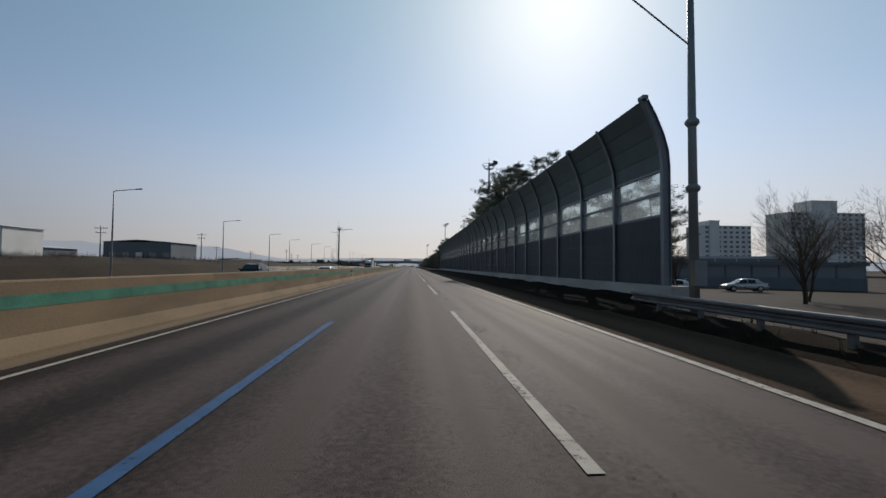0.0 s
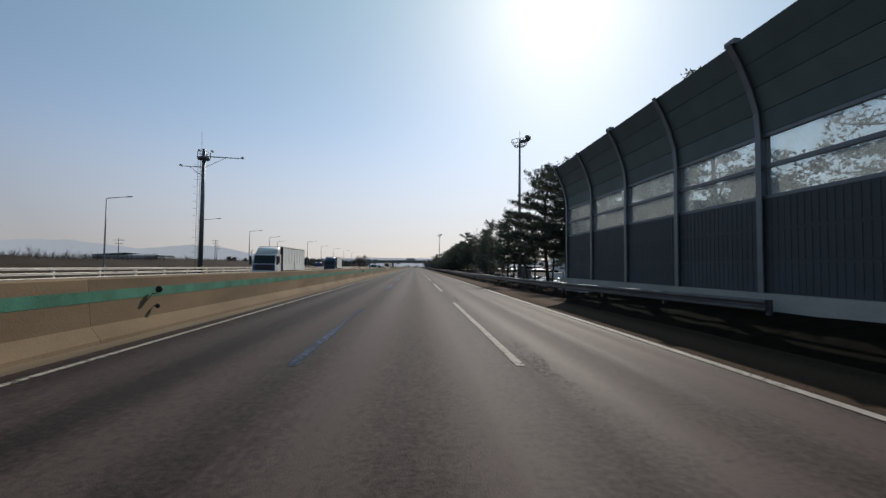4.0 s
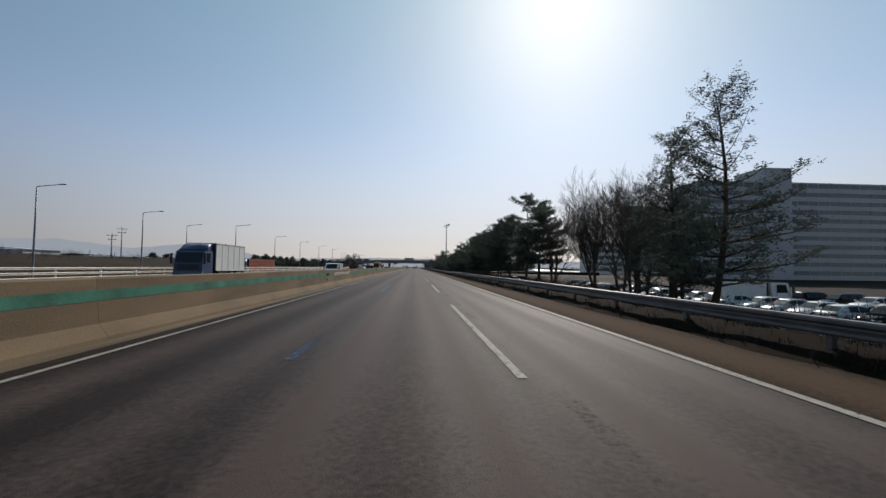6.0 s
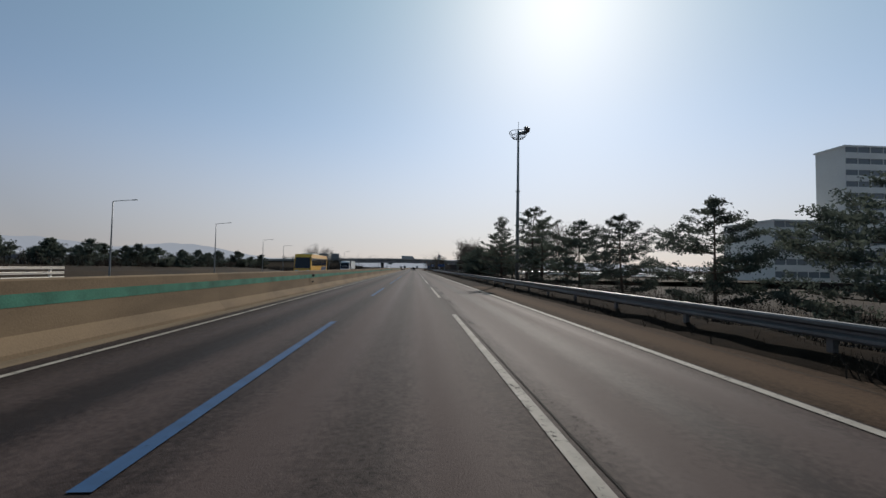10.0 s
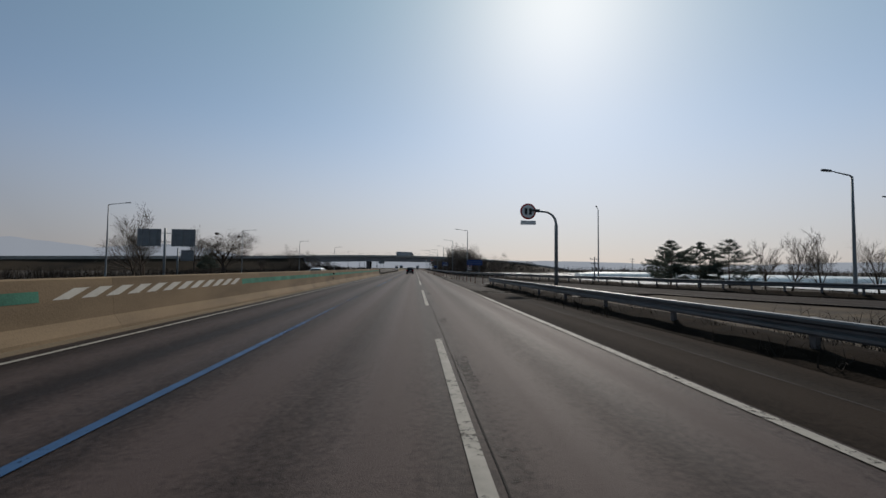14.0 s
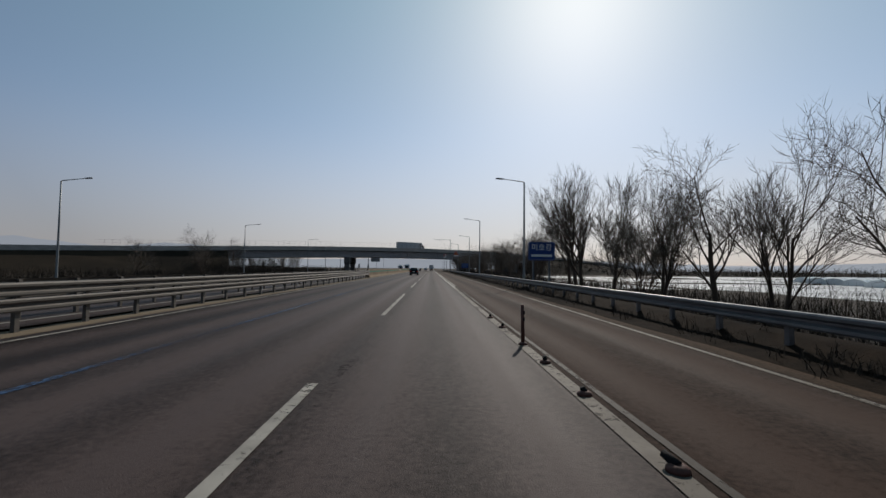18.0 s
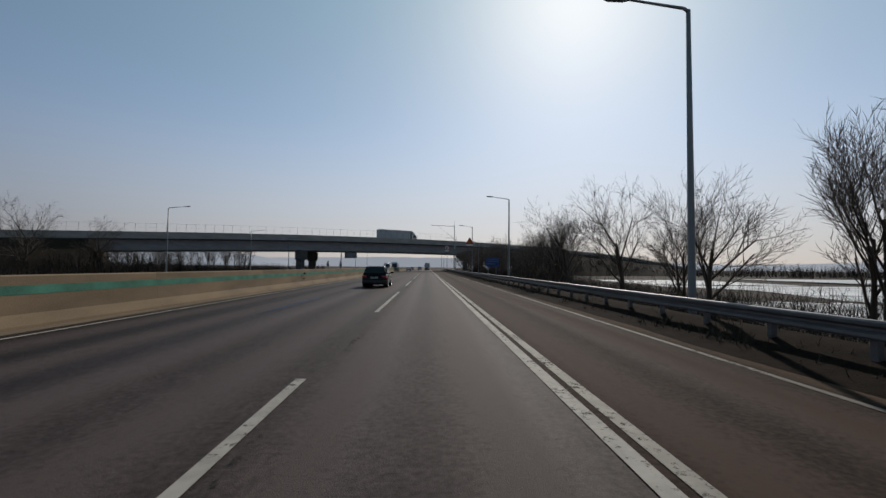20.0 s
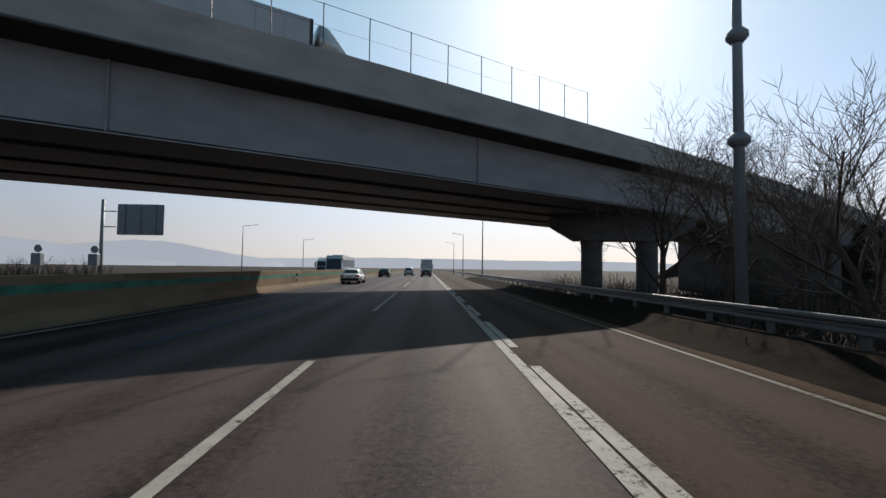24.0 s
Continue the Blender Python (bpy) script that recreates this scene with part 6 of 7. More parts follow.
# beyond the opposite carriageway
for x, y, h, s in ((-57, 542.5, 13.8, "tall"), (-78, 700, 17.5, "wide"), (-69, 706, 14, "wide"), (-47.5, 506, 13.6, "tall"), (-50, 508, 11.8, "wide"), (-45.5, 503, 9.8, "wide"), (-58, 640, 9, "wide"), (-52, 655, 8, "fan"), (-64, 610, 8, "fan")):
    place_bare(x, y, h, s, -1.2)
for k in range(46):
    place_bare(-71 - 1.5 * k + rng.uniform(-1.5, 1.5), 790 - 0.5 * k + rng.uniform(-6, 8), rng.uniform(11.5, 15), "far", -1.2)
for k in range(14):
    place_bare(-84 - rng.uniform(0, 25), 240 + k * 17, rng.uniform(6, 9), "far", -1.5)
for k in range(10):
    place_pine(-82 - rng.uniform(0, 14), 408 + k * 7.5, rng.uniform(6.5, 9), "far", -1.4)
for k in range(15):
    place_pine(-57 + rng.uniform(-3, 2), 348 + k * 8.7 + rng.uniform(-2, 2), rng.uniform(5.8, 7.4), "far", -1.3)
for x, y, h in ((-92, 335, 7), (-88, 345, 6.5), (-95, 350, 7), (-75, 590, 8), (-72, 580, 7)):
    place_pine(x, y, h, "far", -1.4)


# ---- vehicles ----
def wheel(t, x, y, r, w, side, rim=None, name="wheel"):
    """A wheel whose outer face looks to +x (side 1) or -x (side -1)."""
    tyre = smoothed(Geo().lathe([(r * 0.62, -w / 2), (r * 0.9, -w / 2), (r * 0.985, -w * 0.36), (r, -w * 0.2), (r, w * 0.2), (r * 0.985, w * 0.36), (r * 0.9, w / 2), (r * 0.62, w / 2)], 28, "x", (x, y, r)))
    o = part(name, tyre, RUBBER, t, "black rubber tyre")
    g = Geo().lathe([(r * 0.64, w * 0.5 * side), (r * 0.6, w * 0.52 * side), (r * 0.57, w * 0.42 * side), (r * 0.56, 0.0)], 24, "x", (x, y, r))
    for k in range(5):
        for dw in (-0.14, 0.14):
            a = k * 2 * math.pi / 5 + dw
            c, s = math.cos(a), math.sin(a)
            n = r * 0.045
            xo = x + w * 0.47 * side
            g.loft([[(xo + dx * side, y + c * q - s * e, r + s * q + c * e) for dx, e in ((0, -n), (0, n), (-0.03, n), (-0.03, -n))] for q in (r * 0.1, r * 0.59)], True, True)
    g.lathe([(0.0, w * 0.5 * side), (r * 0.13, w * 0.48 * side), (r * 0.14, w * 0.3 * side)], 14, "x", (x, y, r))
    part("rim", g, rim or ALLOY, o, "bright alloy rim")
    part("brake_disc", Geo().lathe([(0.0, w * 0.12 * side), (r * 0.5, w * 0.12 * side), (r * 0.56, 0.0)], 20, "x", (x, y, r)), BLACKPLASTIC, o)
    return o


def car(name, at, turn, paint, L, W, H, label, group="", tall=True):
    """A passenger car, front to +y, lofted from cross sections."""
    t = thing(name, at, label, "car", group, turn=turn)
    hw = W / 2
    belt = H * 0.62 if tall else H * 0.64
    base = 0.24
    if tall:
        lower = [(-0.5, 0.74, 0.82), (-0.485, 0.9, 0.93), (-0.44, 1.0, 0.975), (-0.25, 1.02, 1.0), (0.0, 1.0, 1.0), (0.22, 0.98, 1.0), (0.29, 0.955, 0.985), (0.40, 0.90, 0.95), (0.465, 0.80, 0.86), (0.495, 0.62, 0.76), (0.5, 0.5, 0.7)]
        cab = [(-0.475, 0.02, 0.86), (-0.415, 0.90, 0.70), (-0.30, 0.985, 0.70), (-0.08, 1.0, 0.71), (0.07, 0.955, 0.70), (0.10, 0.90, 0.71), (0.26, 0.02, 0.84)]
        wy = ((-0.02, 0.165), (-0.205, -0.035), (-0.375, -0.225))
    else:
        lower = [(-0.5, 0.82, 0.8), (-0.485, 0.98, 0.93), (-0.40, 1.02, 0.975), (-0.22, 1.0, 1.0), (0.0, 0.98, 1.0), (0.18, 0.97, 1.0), (0.27, 0.94, 0.985), (0.40, 0.86, 0.95), (0.465, 0.74, 0.86), (0.495, 0.58, 0.76), (0.5, 0.48, 0.7)]
        cab = [(-0.40, 0.02, 0.86), (-0.26, 0.86, 0.68), (-0.16, 0.97, 0.68), (-0.05, 1.0, 0.68), (0.04, 0.96, 0.68), (0.08, 0.88, 0.69), (0.24, 0.02, 0.84)]
        wy = ((-0.02, 0.15), (-0.20, -0.035))
    rings = []
    for y, z, w in lower:
        zt, x = belt * z, hw * w
        half = [(x * 0.80, base), (x * 0.955, base + 0.06), (x * 0.985, base + 0.26), (x, zt * 0.66), (x * 0.985, zt * 0.80), (x * 0.955, zt * 0.90), (x * 0.90, zt * 0.985), (x * 0.5, zt * 1.015)]
        rings.append([(a, y * L, b) for a, b in half] + [(-a, y * L, b) for a, b in reversed(half)])
    part("body", smoothed(Geo().loft(rings, True, True)), paint, t)
    roof = H - belt * 0.98
    zb = belt * 0.975
    cr = []
    for y, u, w in cab:
        zr = zb + roof * u
        half = [(hw * 0.90, zb - 0.02), (hw * (0.90 + (w - 0.90) * 0.45 * min(1, u * 1.2)), zb + (zr - zb) * 0.45), (hw * w + 0.02, zb + (zr - zb) * 0.86), (hw * w * 0.93, zb + (zr - zb) * 0.965), (hw * w * 0.55, zr)]
        cr.append([(a, y * L, b) for a, b in half] + [(-a, y * L, b) for a, b in reversed(half)])
    part("cabin", smoothed(Geo().loft(cr, True, True)), paint, t)

    def skin(y, f):
        """A point of the cabin's right side at y (in lengths) and height share f, and its station."""
        for a, b in zip(cab, cab[1:]):
            if a[0] <= y <= b[0]:
                k = (y - a[0]) / (b[0] - a[0])
                u, w = a[1] + (b[1] - a[1]) * k, a[2] + (b[2] - a[2]) * k
                break
        zr = zb + roof * u
        prof = [(hw * 0.90, zb - 0.02), (hw * (0.90 + (w - 0.90) * 0.45 * min(1, u * 1.2)), zb + (zr - zb) * 0.45), (hw * w + 0.02, zb + (zr - zb) * 0.86)]
        f2 = f * 2
        i = min(1, int(f2))
        x = prof[i][0] + (prof[i + 1][0] - prof[i][0]) * (f2 - i)
        z = prof[i][1] + (prof[i + 1][1] - prof[i][1]) * (f2 - i)
        return x + 0.012, y * L, z

    for sx in (1, -1):
        for a, b in wy:
            g = Geo()
            n = 6
            for f0, f1 in ((0.12, 0.52), (0.52, 0.93)):
                for k in range(n):
                    ya, yb = a + (b - a) * k / n, a + (b - a) * (k + 1) / n
                    q = [skin(ya, f0), skin(yb, f0), skin(yb, f1), skin(ya, f1)]
                    g.quad(*[(p[0] * sx, p[1], p[2]) for p in q])
            part("side_window", smoothed(g), CARGLASS, t, "dark tinted side glass")
        ys = [wy[-1][0] - 0.01 + (wy[0][1] - wy[-1][0] + 0.02) * k / 10 for k in range(11)]
        part("window_trim", Geo().tube([(lambda p: (p[0] * sx + 0.004 * sx, p[1], p[2]))(skin(y, 0.09)) for y in ys], 0.0065, 5).tube([(lambda p: (p[0] * sx + 0.004 * sx, p[1], p[2]))(skin(y, 0.96)) for y in ys], 0.006, 5), DIMCHROME, t, "thin chrome window trim")
        part("mirror", smoothed(Geo().loft([[(sx * (hw * 0.9 + 0.06 + 0.13 + 0.11 * c), y, zb + 0.12 + 0.075 * s) for c, s in ((1, 0.6), (0.6, 1), (-0.7, 1), (-1, 0.5), (-1, -0.6), (-0.6, -1), (0.7, -0.9), (1, -0.4))] for y in (L * 0.165, L * 0.185)], True, True)
             .tube([(sx * hw * 0.88, L * 0.175, zb + 0.05), (sx * (hw * 0.9 + 0.12), L * 0.175, zb + 0.1)], 0.03, 5)), paint, t)
        for y in (0.0, -0.19):
            part("door_handle", smoothed(Geo().tube([(sx * hw * 0.995, (y - 0.022) * L, belt * 0.83), (sx * (hw * 0.995 + 0.025), (y - 0.012) * L, belt * 0.835), (sx * (hw * 0.995 + 0.025), (y + 0.012) * L, belt * 0.835), (sx * hw * 0.995, (y + 0.022) * L, belt * 0.83)], 0.014, 6)), CHROME, t, "chrome door handle")
        part("sill_strip", Geo().tube([(sx * hw * 0.985, -0.27 * L, 0.42), (sx * hw * 0.99, 0.27 * L, 0.40)], 0.008, 6), DIMCHROME if tall else BLACKPLASTIC, t)
        part("tail_light", smoothed(Geo().loft([[(sx * hw * a, y, belt * 0.82 + dz) for dz in (-0.09, 0.09)] + [(sx * hw * (a - 0.1), y, belt * 0.82 + dz) for dz in (0.09, -0.09)] for a, y in ((0.70, -0.502 * L), (0.92, -0.49 * L), (0.995, -0.45 * L))], True, True)), LAMPRED, t)
        part("head_light", smoothed(Geo().loft([[(sx * hw * a, y, belt * 0.66 + dz) for dz in (-0.06, 0.07)] + [(sx * hw * (a - 0.12), y - 0.02, belt * 0.66 + dz) for dz in (0.07, -0.06)] for a, y in ((0.62, 0.492 * L), (0.84, 0.475 * L), (0.965, 0.43 * L))], True, True)), LAMPCLEAR, t)
        r = 0.365 if tall else 0.325
        for y in (L * 0.285, -L * 0.29):
            part("wheel_arch", Geo().loft([[(q, y + d * math.cos(a), r + d * math.sin(a)) for d, q in ((r * 1.17, hw * 0.90 * sx), (r * 1.17, (hw * 0.99 + 0.012) * sx), (r * 1.05, (hw * 0.99 + 0.012) * sx), (r * 1.02, hw * 0.90 * sx))] for a in [math.pi * (k / 16 * 1.1 - 0.05) for k in range(17)]], True, True), BLACKPLASTIC, t)
            part("wheel_well", Geo().lathe([(0.0, hw * 0.93 * sx), (r * 1.06, hw * 0.93 * sx), (r * 1.06, hw * 0.6 * sx)], 24, "x", (0, y, r)), RUBBER, t)
            wheel(t, sx * (hw - 0.11), y, r, 0.23, sx)
        if tall:
            part("roof_rail", smoothed(Geo().tube([(sx * hw * 0.62, -0.36 * L, H - 0.05), (sx * hw * 0.635, -0.3 * L, H + 0.03), (sx * hw * 0.635, 0.0, H + 0.035), (sx * hw * 0.62, 0.06 * L, H - 0.03)], 0.016, 6)), CHROME, t)
    for nm, a, b in (("windscreen", cab[-2], cab[-1]), ("rear_window", cab[1], cab[0])):
        za, zc = zb + roof * a[1], zb + roof * b[1]
        s = 0.02 if nm == "windscreen" else -0.02
        p0, p1 = (a[0] * L, za), (b[0] * L, zc)
        pt = lambda k: (p0[0] + (p1[0] - p0[0]) * k + s, p0[1] + (p1[1] - p0[1]) * k + 0.016)
        (ya, z1), (yb, z2) = pt(0.1), pt(0.86)
        part(nm, Geo().quad((-hw * 0.62, ya, z1), (hw * 0.62, ya, z1), (hw * 0.76, yb, z2), (-hw * 0.76, yb, z2)), CARGLASS, t)
    part("rear_bumper", smoothed(Geo().loft([[(x * hw, -0.5 * L - e, z) for z, e in ((0.28, -0.05), (0.34, 0.03), (0.52, 0.05), (0.58, -0.02))] for x, e0 in ((-0.92, 0), (-0.6, 0), (0, 0), (0.6, 0), (0.92, 0))], False)), BLACKPLASTIC, t)
    part("front_grille", Geo().box(-hw * 0.5, hw * 0.5, 0.49 * L, 0.503 * L, belt * 0.45, belt * 0.66), BLACKPLASTIC, t)
    pl = part("number_plate", Geo().box(-0.26, 0.26, -0.512 * L, -0.5 * L, belt * 0.70, belt * 0.70 + 0.11), SIGNWHITE, t)
    part("plate_bar", Geo().box(-0.2, 0.2, -0.514 * L, -0.5125 * L, belt * 0.70 + 0.035, belt * 0.70 + 0.075), BLACKINK, pl)
    part("exhaust", Geo().tube([(hw * 0.6, -0.47 * L, 0.27), (hw * 0.6, -0.515 * L, 0.27)], 0.04, 8), CHROME, t)
    part("fin_antenna", Geo().poly([(-0.0, -0.33 * L, H - 0.03), (0.0, -0.29 * L, H - 0.02), (0.0, -0.335 * L, H + 0.06)]), paint, t)
    return t


def cab_part(t, x0, x1, y0, depth, z0, z1, paint, glass_label="dark windscreen"):
    """A lorry cab facing -y with its nose at y0."""
    cx, w = (x0 + x1) / 2, x1 - x0
    prof = [(y0 + 0.1, z0), (y0, z0 + 0.25), (y0 + 0.02, z0 + (z1 - z0) * 0.45), (y0 + 0.32, z1 - 0.12), (y0 + 0.45, z1), (y0 + depth, z1), (y0 + depth, z0)]
    c = part("cab", smoothed(Geo().prism(prof, x0, x1, "x")) and Geo().prism(prof, x0, x1, "x"), paint, t)
    za, zb = z0 + (z1 - z0) * 0.47, z1 - 0.16
    ya, yb = y0 + 0.03, y0 + 0.305
    part("windscreen", Geo().quad((x0 + 0.08, ya - 0.012, za), (x1 - 0.08, ya - 0.012, za), (x1 - 0.12, yb - 0.012, zb), (x0 + 0.12, yb - 0.012, zb)), CARGLASS, t, glass_label)
    part("grille", Geo().box(x0 + 0.3, x1 - 0.3, y0 - 0.02, y0 + 0.02, z0 + 0.3, z0 + (z1 - z0) * 0.4), BLACKPLASTIC, t)
    part("front_panel", Geo().prism([(x0 + 0.06, z0 + 0.22), (x1 - 0.06, z0 + 0.22), (x1 - 0.06, z0 + (z1 - z0) * 0.44), (x0 + 0.06, z0 + (z1 - z0) * 0.44)], y0 - 0.012, y0 + 0.05), DARKBLUE, t, "dark front panel")
    part("bumper", Geo().prism([(y0 - 0.06, z0 - 0.3), (y0 - 0.1, z0 - 0.05), (y0 - 0.04, z0 + 0.2), (y0 + 0.3, z0 + 0.2), (y0 + 0.3, z0 - 0.3)], x0 - 0.02, x1 + 0.02, "x"), paint, t)
    for x in (x0, x1):
        s = -1 if x == x0 else 1
        part("side_window", Geo().poly([(x + 0.008 * s, y0 + 0.35, za + 0.05), (x + 0.008 * s, y0 + depth - 0.5, za + 0.05), (x + 0.008 * s, y0 + depth - 0.5, zb - 0.05), (x + 0.008 * s, y0 + 0.55, zb - 0.05)]), CARGLASS, t)
        part("mirror", Geo().box(x + (0.1 if s > 0 else -0.3), x + (0.3 if s > 0 else -0.1), y0 - 0.05, y0 + 0.05, za - 0.1, zb - 0.1).tube([(x, y0 + 0.15, zb - 0.2), (x + 0.2 * s, y0, zb - 0.2)], 0.02, 4), BLACKPLASTIC, t)
        part("head_light", Geo().box(x - (0.45 if s > 0 else 0.05), x + (0.05 if s > 0 else 0.45), y0 - 0.04, y0 + 0.04, z0 + 0.02, z0 + 0.2), LAMPCLEAR, t)
        part("door_seam", Geo().box(x - 0.004, x + 0.004, y0 + depth - 0.46, y0 + depth - 0.44, z0 + 0.1, zb), BLACKPLASTIC, t)
        part("step", Geo().box(x - 0.02, x + 0.02, y0 + 0.3, y0 + depth - 0.4, z0 - 0.25, z0 - 0.05), BLACKPLASTIC, t)
    return c


def box_truck(name, at, turn, cab_paint, box_mat, L, box_z0, box_z1, label, skirt=True, corrugated=False):
    """Front towards -y; the nose stands at y 0."""
    t = thing(name, at, label, "truck", turn=turn)
    cab_part(t, -1.2, 1.2, 0.0, 1.9, 0.75, 2.75, cab_paint)
    part("roof_deflector", smoothed(Geo().prism([(0.45, 2.75), (1.9, 2.75), (1.9, box_z1 - 0.05), (1.4, box_z1 - 0.15)], -1.1, 1.1, "x")), cab_paint, t)
    b0 = 2.25
    body = part("cargo_box", Geo().prism([(-1.25, box_z0), (1.25, box_z0), (1.25, box_z1 - 0.04), (1.21, box_z1), (-1.21, box_z1), (-1.25, box_z1 - 0.04)], b0, L), box_mat, t)
    n = int((L - b0) / (0.3 if corrugated else 1.15))
    for k in range(n + 1):
        y = b0 + 0.04 + (L - b0 - 0.12) * k / n
        for s in (-1.2625, 1.2625):
            part("rib", Geo().box(s - 0.0125, s + 0.0125, y, y + (0.12 if corrugated else 0.04), box_z0 + 0.05, box_z1 - 0.1), box_mat, body)
    part("top_rail", Geo().box(-1.28, 1.28, b0, L, box_z1 - 0.09, box_z1 + 0.01), box_mat if corrugated else SILVER, body)
    part("front_corner", Geo().box(-1.29, 1.29, b0 - 0.03, b0 + 0.12, box_z0, box_z1 + 0.02), BLACKPLASTIC, body)
    if skirt:
        part("side_gate", Geo().box(-1.3, 1.3, b0 + 0.15, (b0 + L) / 2 - 0.15, box_z0 - 0.02, box_z0 + 0.75).box(-1.3, 1.3, (b0 + L) / 2 + 0.15, L - 0.1, box_z0 - 0.02, box_z0 + 0.75), BOXWHITE, body, "white drop side panels")
        part("gate_post", Geo().box(-1.31, 1.31, (b0 + L) / 2 - 0.13, (b0 + L) / 2 + 0.13, box_z0 - 0.02, box_z0 + 0.85), SILVER, body)
    part("chassis", Geo().box(-0.5, 0.5, 0.6, L - 0.2, 0.6, 0.9).box(-1.15, 1.15, 3.2, 4.2, 0.5, 0.95).box(-1.2, 1.2, L - 0.15, L - 0.05, 0.5, 0.75), BLACKPLASTIC, t)
    for y in ((1.1, L * 0.68, L * 0.68 + 1.25) if L > 7 else (1.0, L * 0.72)):
        for s in (1, -1):
            wheel(t, s * 1.02, y, 0.48, 0.3, s, SILVER)
    for s in (1, -1):
        part("mudguard", smoothed(Geo().tube([(s * 1.05, 1.1 + 0.6 * math.cos(a), 0.48 + 0.6 * math.sin(a)) for a in (0.1, 0.6, 1.1, 1.57, 2.0, 2.5, 3.0)], 0.03, 5)), BLACKPLASTIC, t)
        part("tail_light", Geo().box(s * 1.0 - 0.15, s * 1.0 + 0.15, L - 0.05, L + 0.0, 0.75, 0.9), LAMPRED, t)
    return t


def coach(at, turn, label, paint=None):
    t = thing("coach", at, label, "bus", turn=turn)
    L, H, hw = 12.0, 3.35, 1.25
    prof = [(0.25, 0.35), (0.0, 0.7), (0.05, 1.4), (0.3, 2.9), (0.7, H), (L - 0.4, H), (L, H - 0.4), (L, 0.35)]
    part("body", Geo().prism(prof, -hw, hw, "x"), paint or YELLOW, t, "painted coach body")
    part("windscreen", Geo().quad((-1.15, 0.0, 1.2), (1.15, 0.0, 1.2), (1.1, 0.28, 2.85), (-1.1, 0.28, 2.85)), CARGLASS, t)
    for s in (1, -1):
        for k in range(8):
            y0, y1 = 0.75 + k * 1.36, 0.75 + k * 1.36 + 1.3
            part("side_window", Geo().quad((s * (hw + 0.006), y0, 1.6), (s * (hw + 0.006), y1, 1.6), (s * (hw + 0.006), y1, 2.75), (s * (hw + 0.006), y0, 2.75)), CARGLASS, t)
        part("blue_panel", Geo().poly([(s * (hw + 0.008), 6.5, 0.4), (s * (hw + 0.008), 10.9, 0.4), (s * (hw + 0.008), 11.5, 1.5), (s * (hw + 0.008), 7.6, 1.5)]), DARKBLUE, t, "blue slanted paint panel")
        part("mirror", Geo().tube([(s * 1.1, 0.3, 2.9), (s * 1.4, -0.2, 2.8), (s * 1.42, -0.25, 2.3)], 0.05, 6), BLACKPLASTIC, t)
        for y in (2.4, 8.9):
            wheel(t, s * 1.1, y, 0.5, 0.3, s, SILVER)
        part("head_light", Geo().box(s * 0.85 - 0.25, s * 0.85 + 0.25, -0.02, 0.06, 0.75, 0.95), LAMPCLEAR, t)
    part("air_unit", Geo().prism([(3.0, H), (3.2, H + 0.2), (6.6, H + 0.2), (6.9, H)], -0.9, 0.9, "x"), BOXWHITE, t)
    part("bumper", Geo().box(-1.22, 1.22, -0.03, 0.2, 0.36, 0.62), BLACKPLASTIC, t)
    return t


def van(at, turn, label, paint=None, category="van"):
    t = thing("van", at, label, category, "white vans", turn=turn)
    L, H, hw = 5.1, 1.95, 0.95
    prof = [(0.05, 0.3), (0.0, 0.6), (0.12, 0.95), (0.95, 1.15), (1.75, H - 0.08), (2.1, H), (L - 0.15, H), (L, H - 0.3), (L, 0.3)]
    part("body", Geo().prism(prof, -hw, hw, "x"), paint or WHITEPAINT, t)
    part("windscreen", Geo().quad((-0.8, 0.98, 1.18), (0.8, 0.98, 1.18), (0.72, 1.70, H - 0.1), (-0.72, 1.70, H - 0.1)), CARGLASS, t)
    for s in (1, -1):
        part("side_window", Geo().poly([(s * (hw + 0.006), 1.25, 1.2), (s * (hw + 0.006), 2.3, 1.2), (s * (hw + 0.006), 2.3, 1.75), (s * (hw + 0.006), 1.8, 1.75)]), CARGLASS, t)
        part("mirror", Geo().box(s * (hw + 0.1) - 0.09, s * (hw + 0.1) + 0.09, 1.2, 1.3, 1.1, 1.3), BLACKPLASTIC, t)
        part("head_light", Geo().box(s * 0.7 - 0.18, s * 0.7 + 0.18, -0.01, 0.1, 0.7, 0.88), LAMPCLEAR, t)
        for y in (0.95, 4.0):
            wheel(t, s * 0.86, y, 0.33, 0.22, s, SILVER)
    part("bumper", Geo().box(-hw, hw, -0.04, 0.12, 0.3, 0.55), BLACKPLASTIC, t)
    return t


# on our side
car("suv", (-2.08, 645.6, 0), 0, BLACKPAINT, 4.7, 1.86, 1.6, "glossy black sport utility car with chrome trim and alloy wheels")
# the same car once more, added where it drives a few seconds earlier
car("suv", (-1.75, 536.4, 0), 0, BLACKPAINT, 4.7, 1.88, 1.66, "added copy of the black sport utility car, earlier on its way")
car("sedan", (-5.3, 776, 0), 0, WHITEPAINT, 4.7, 1.82, 1.45, "white saloon car in the bus lane", tall=False)
car("sedan", (-5.2, 806, 0), 0, BLACKPAINT, 4.7, 1.82, 1.45, "black saloon car in the bus lane", tall=False)
car("sedan", (1.7, 812, 0), 0, BLACKPAINT, 4.7, 1.82, 1.45, "dark saloon car in the slow lane far ahead", tall=False)
car("suv", (-1.8, 822, 0), 0, SILVER, 4.6, 1.85, 1.66, "grey sport utility car in the middle lane far ahead")
box_truck("box_truck", (1.8, 838, 0), 180, DARKBLUE, BOXGREY, 8.0, 1.0, 3.5, "grey box truck far ahead in the slow lane", False)
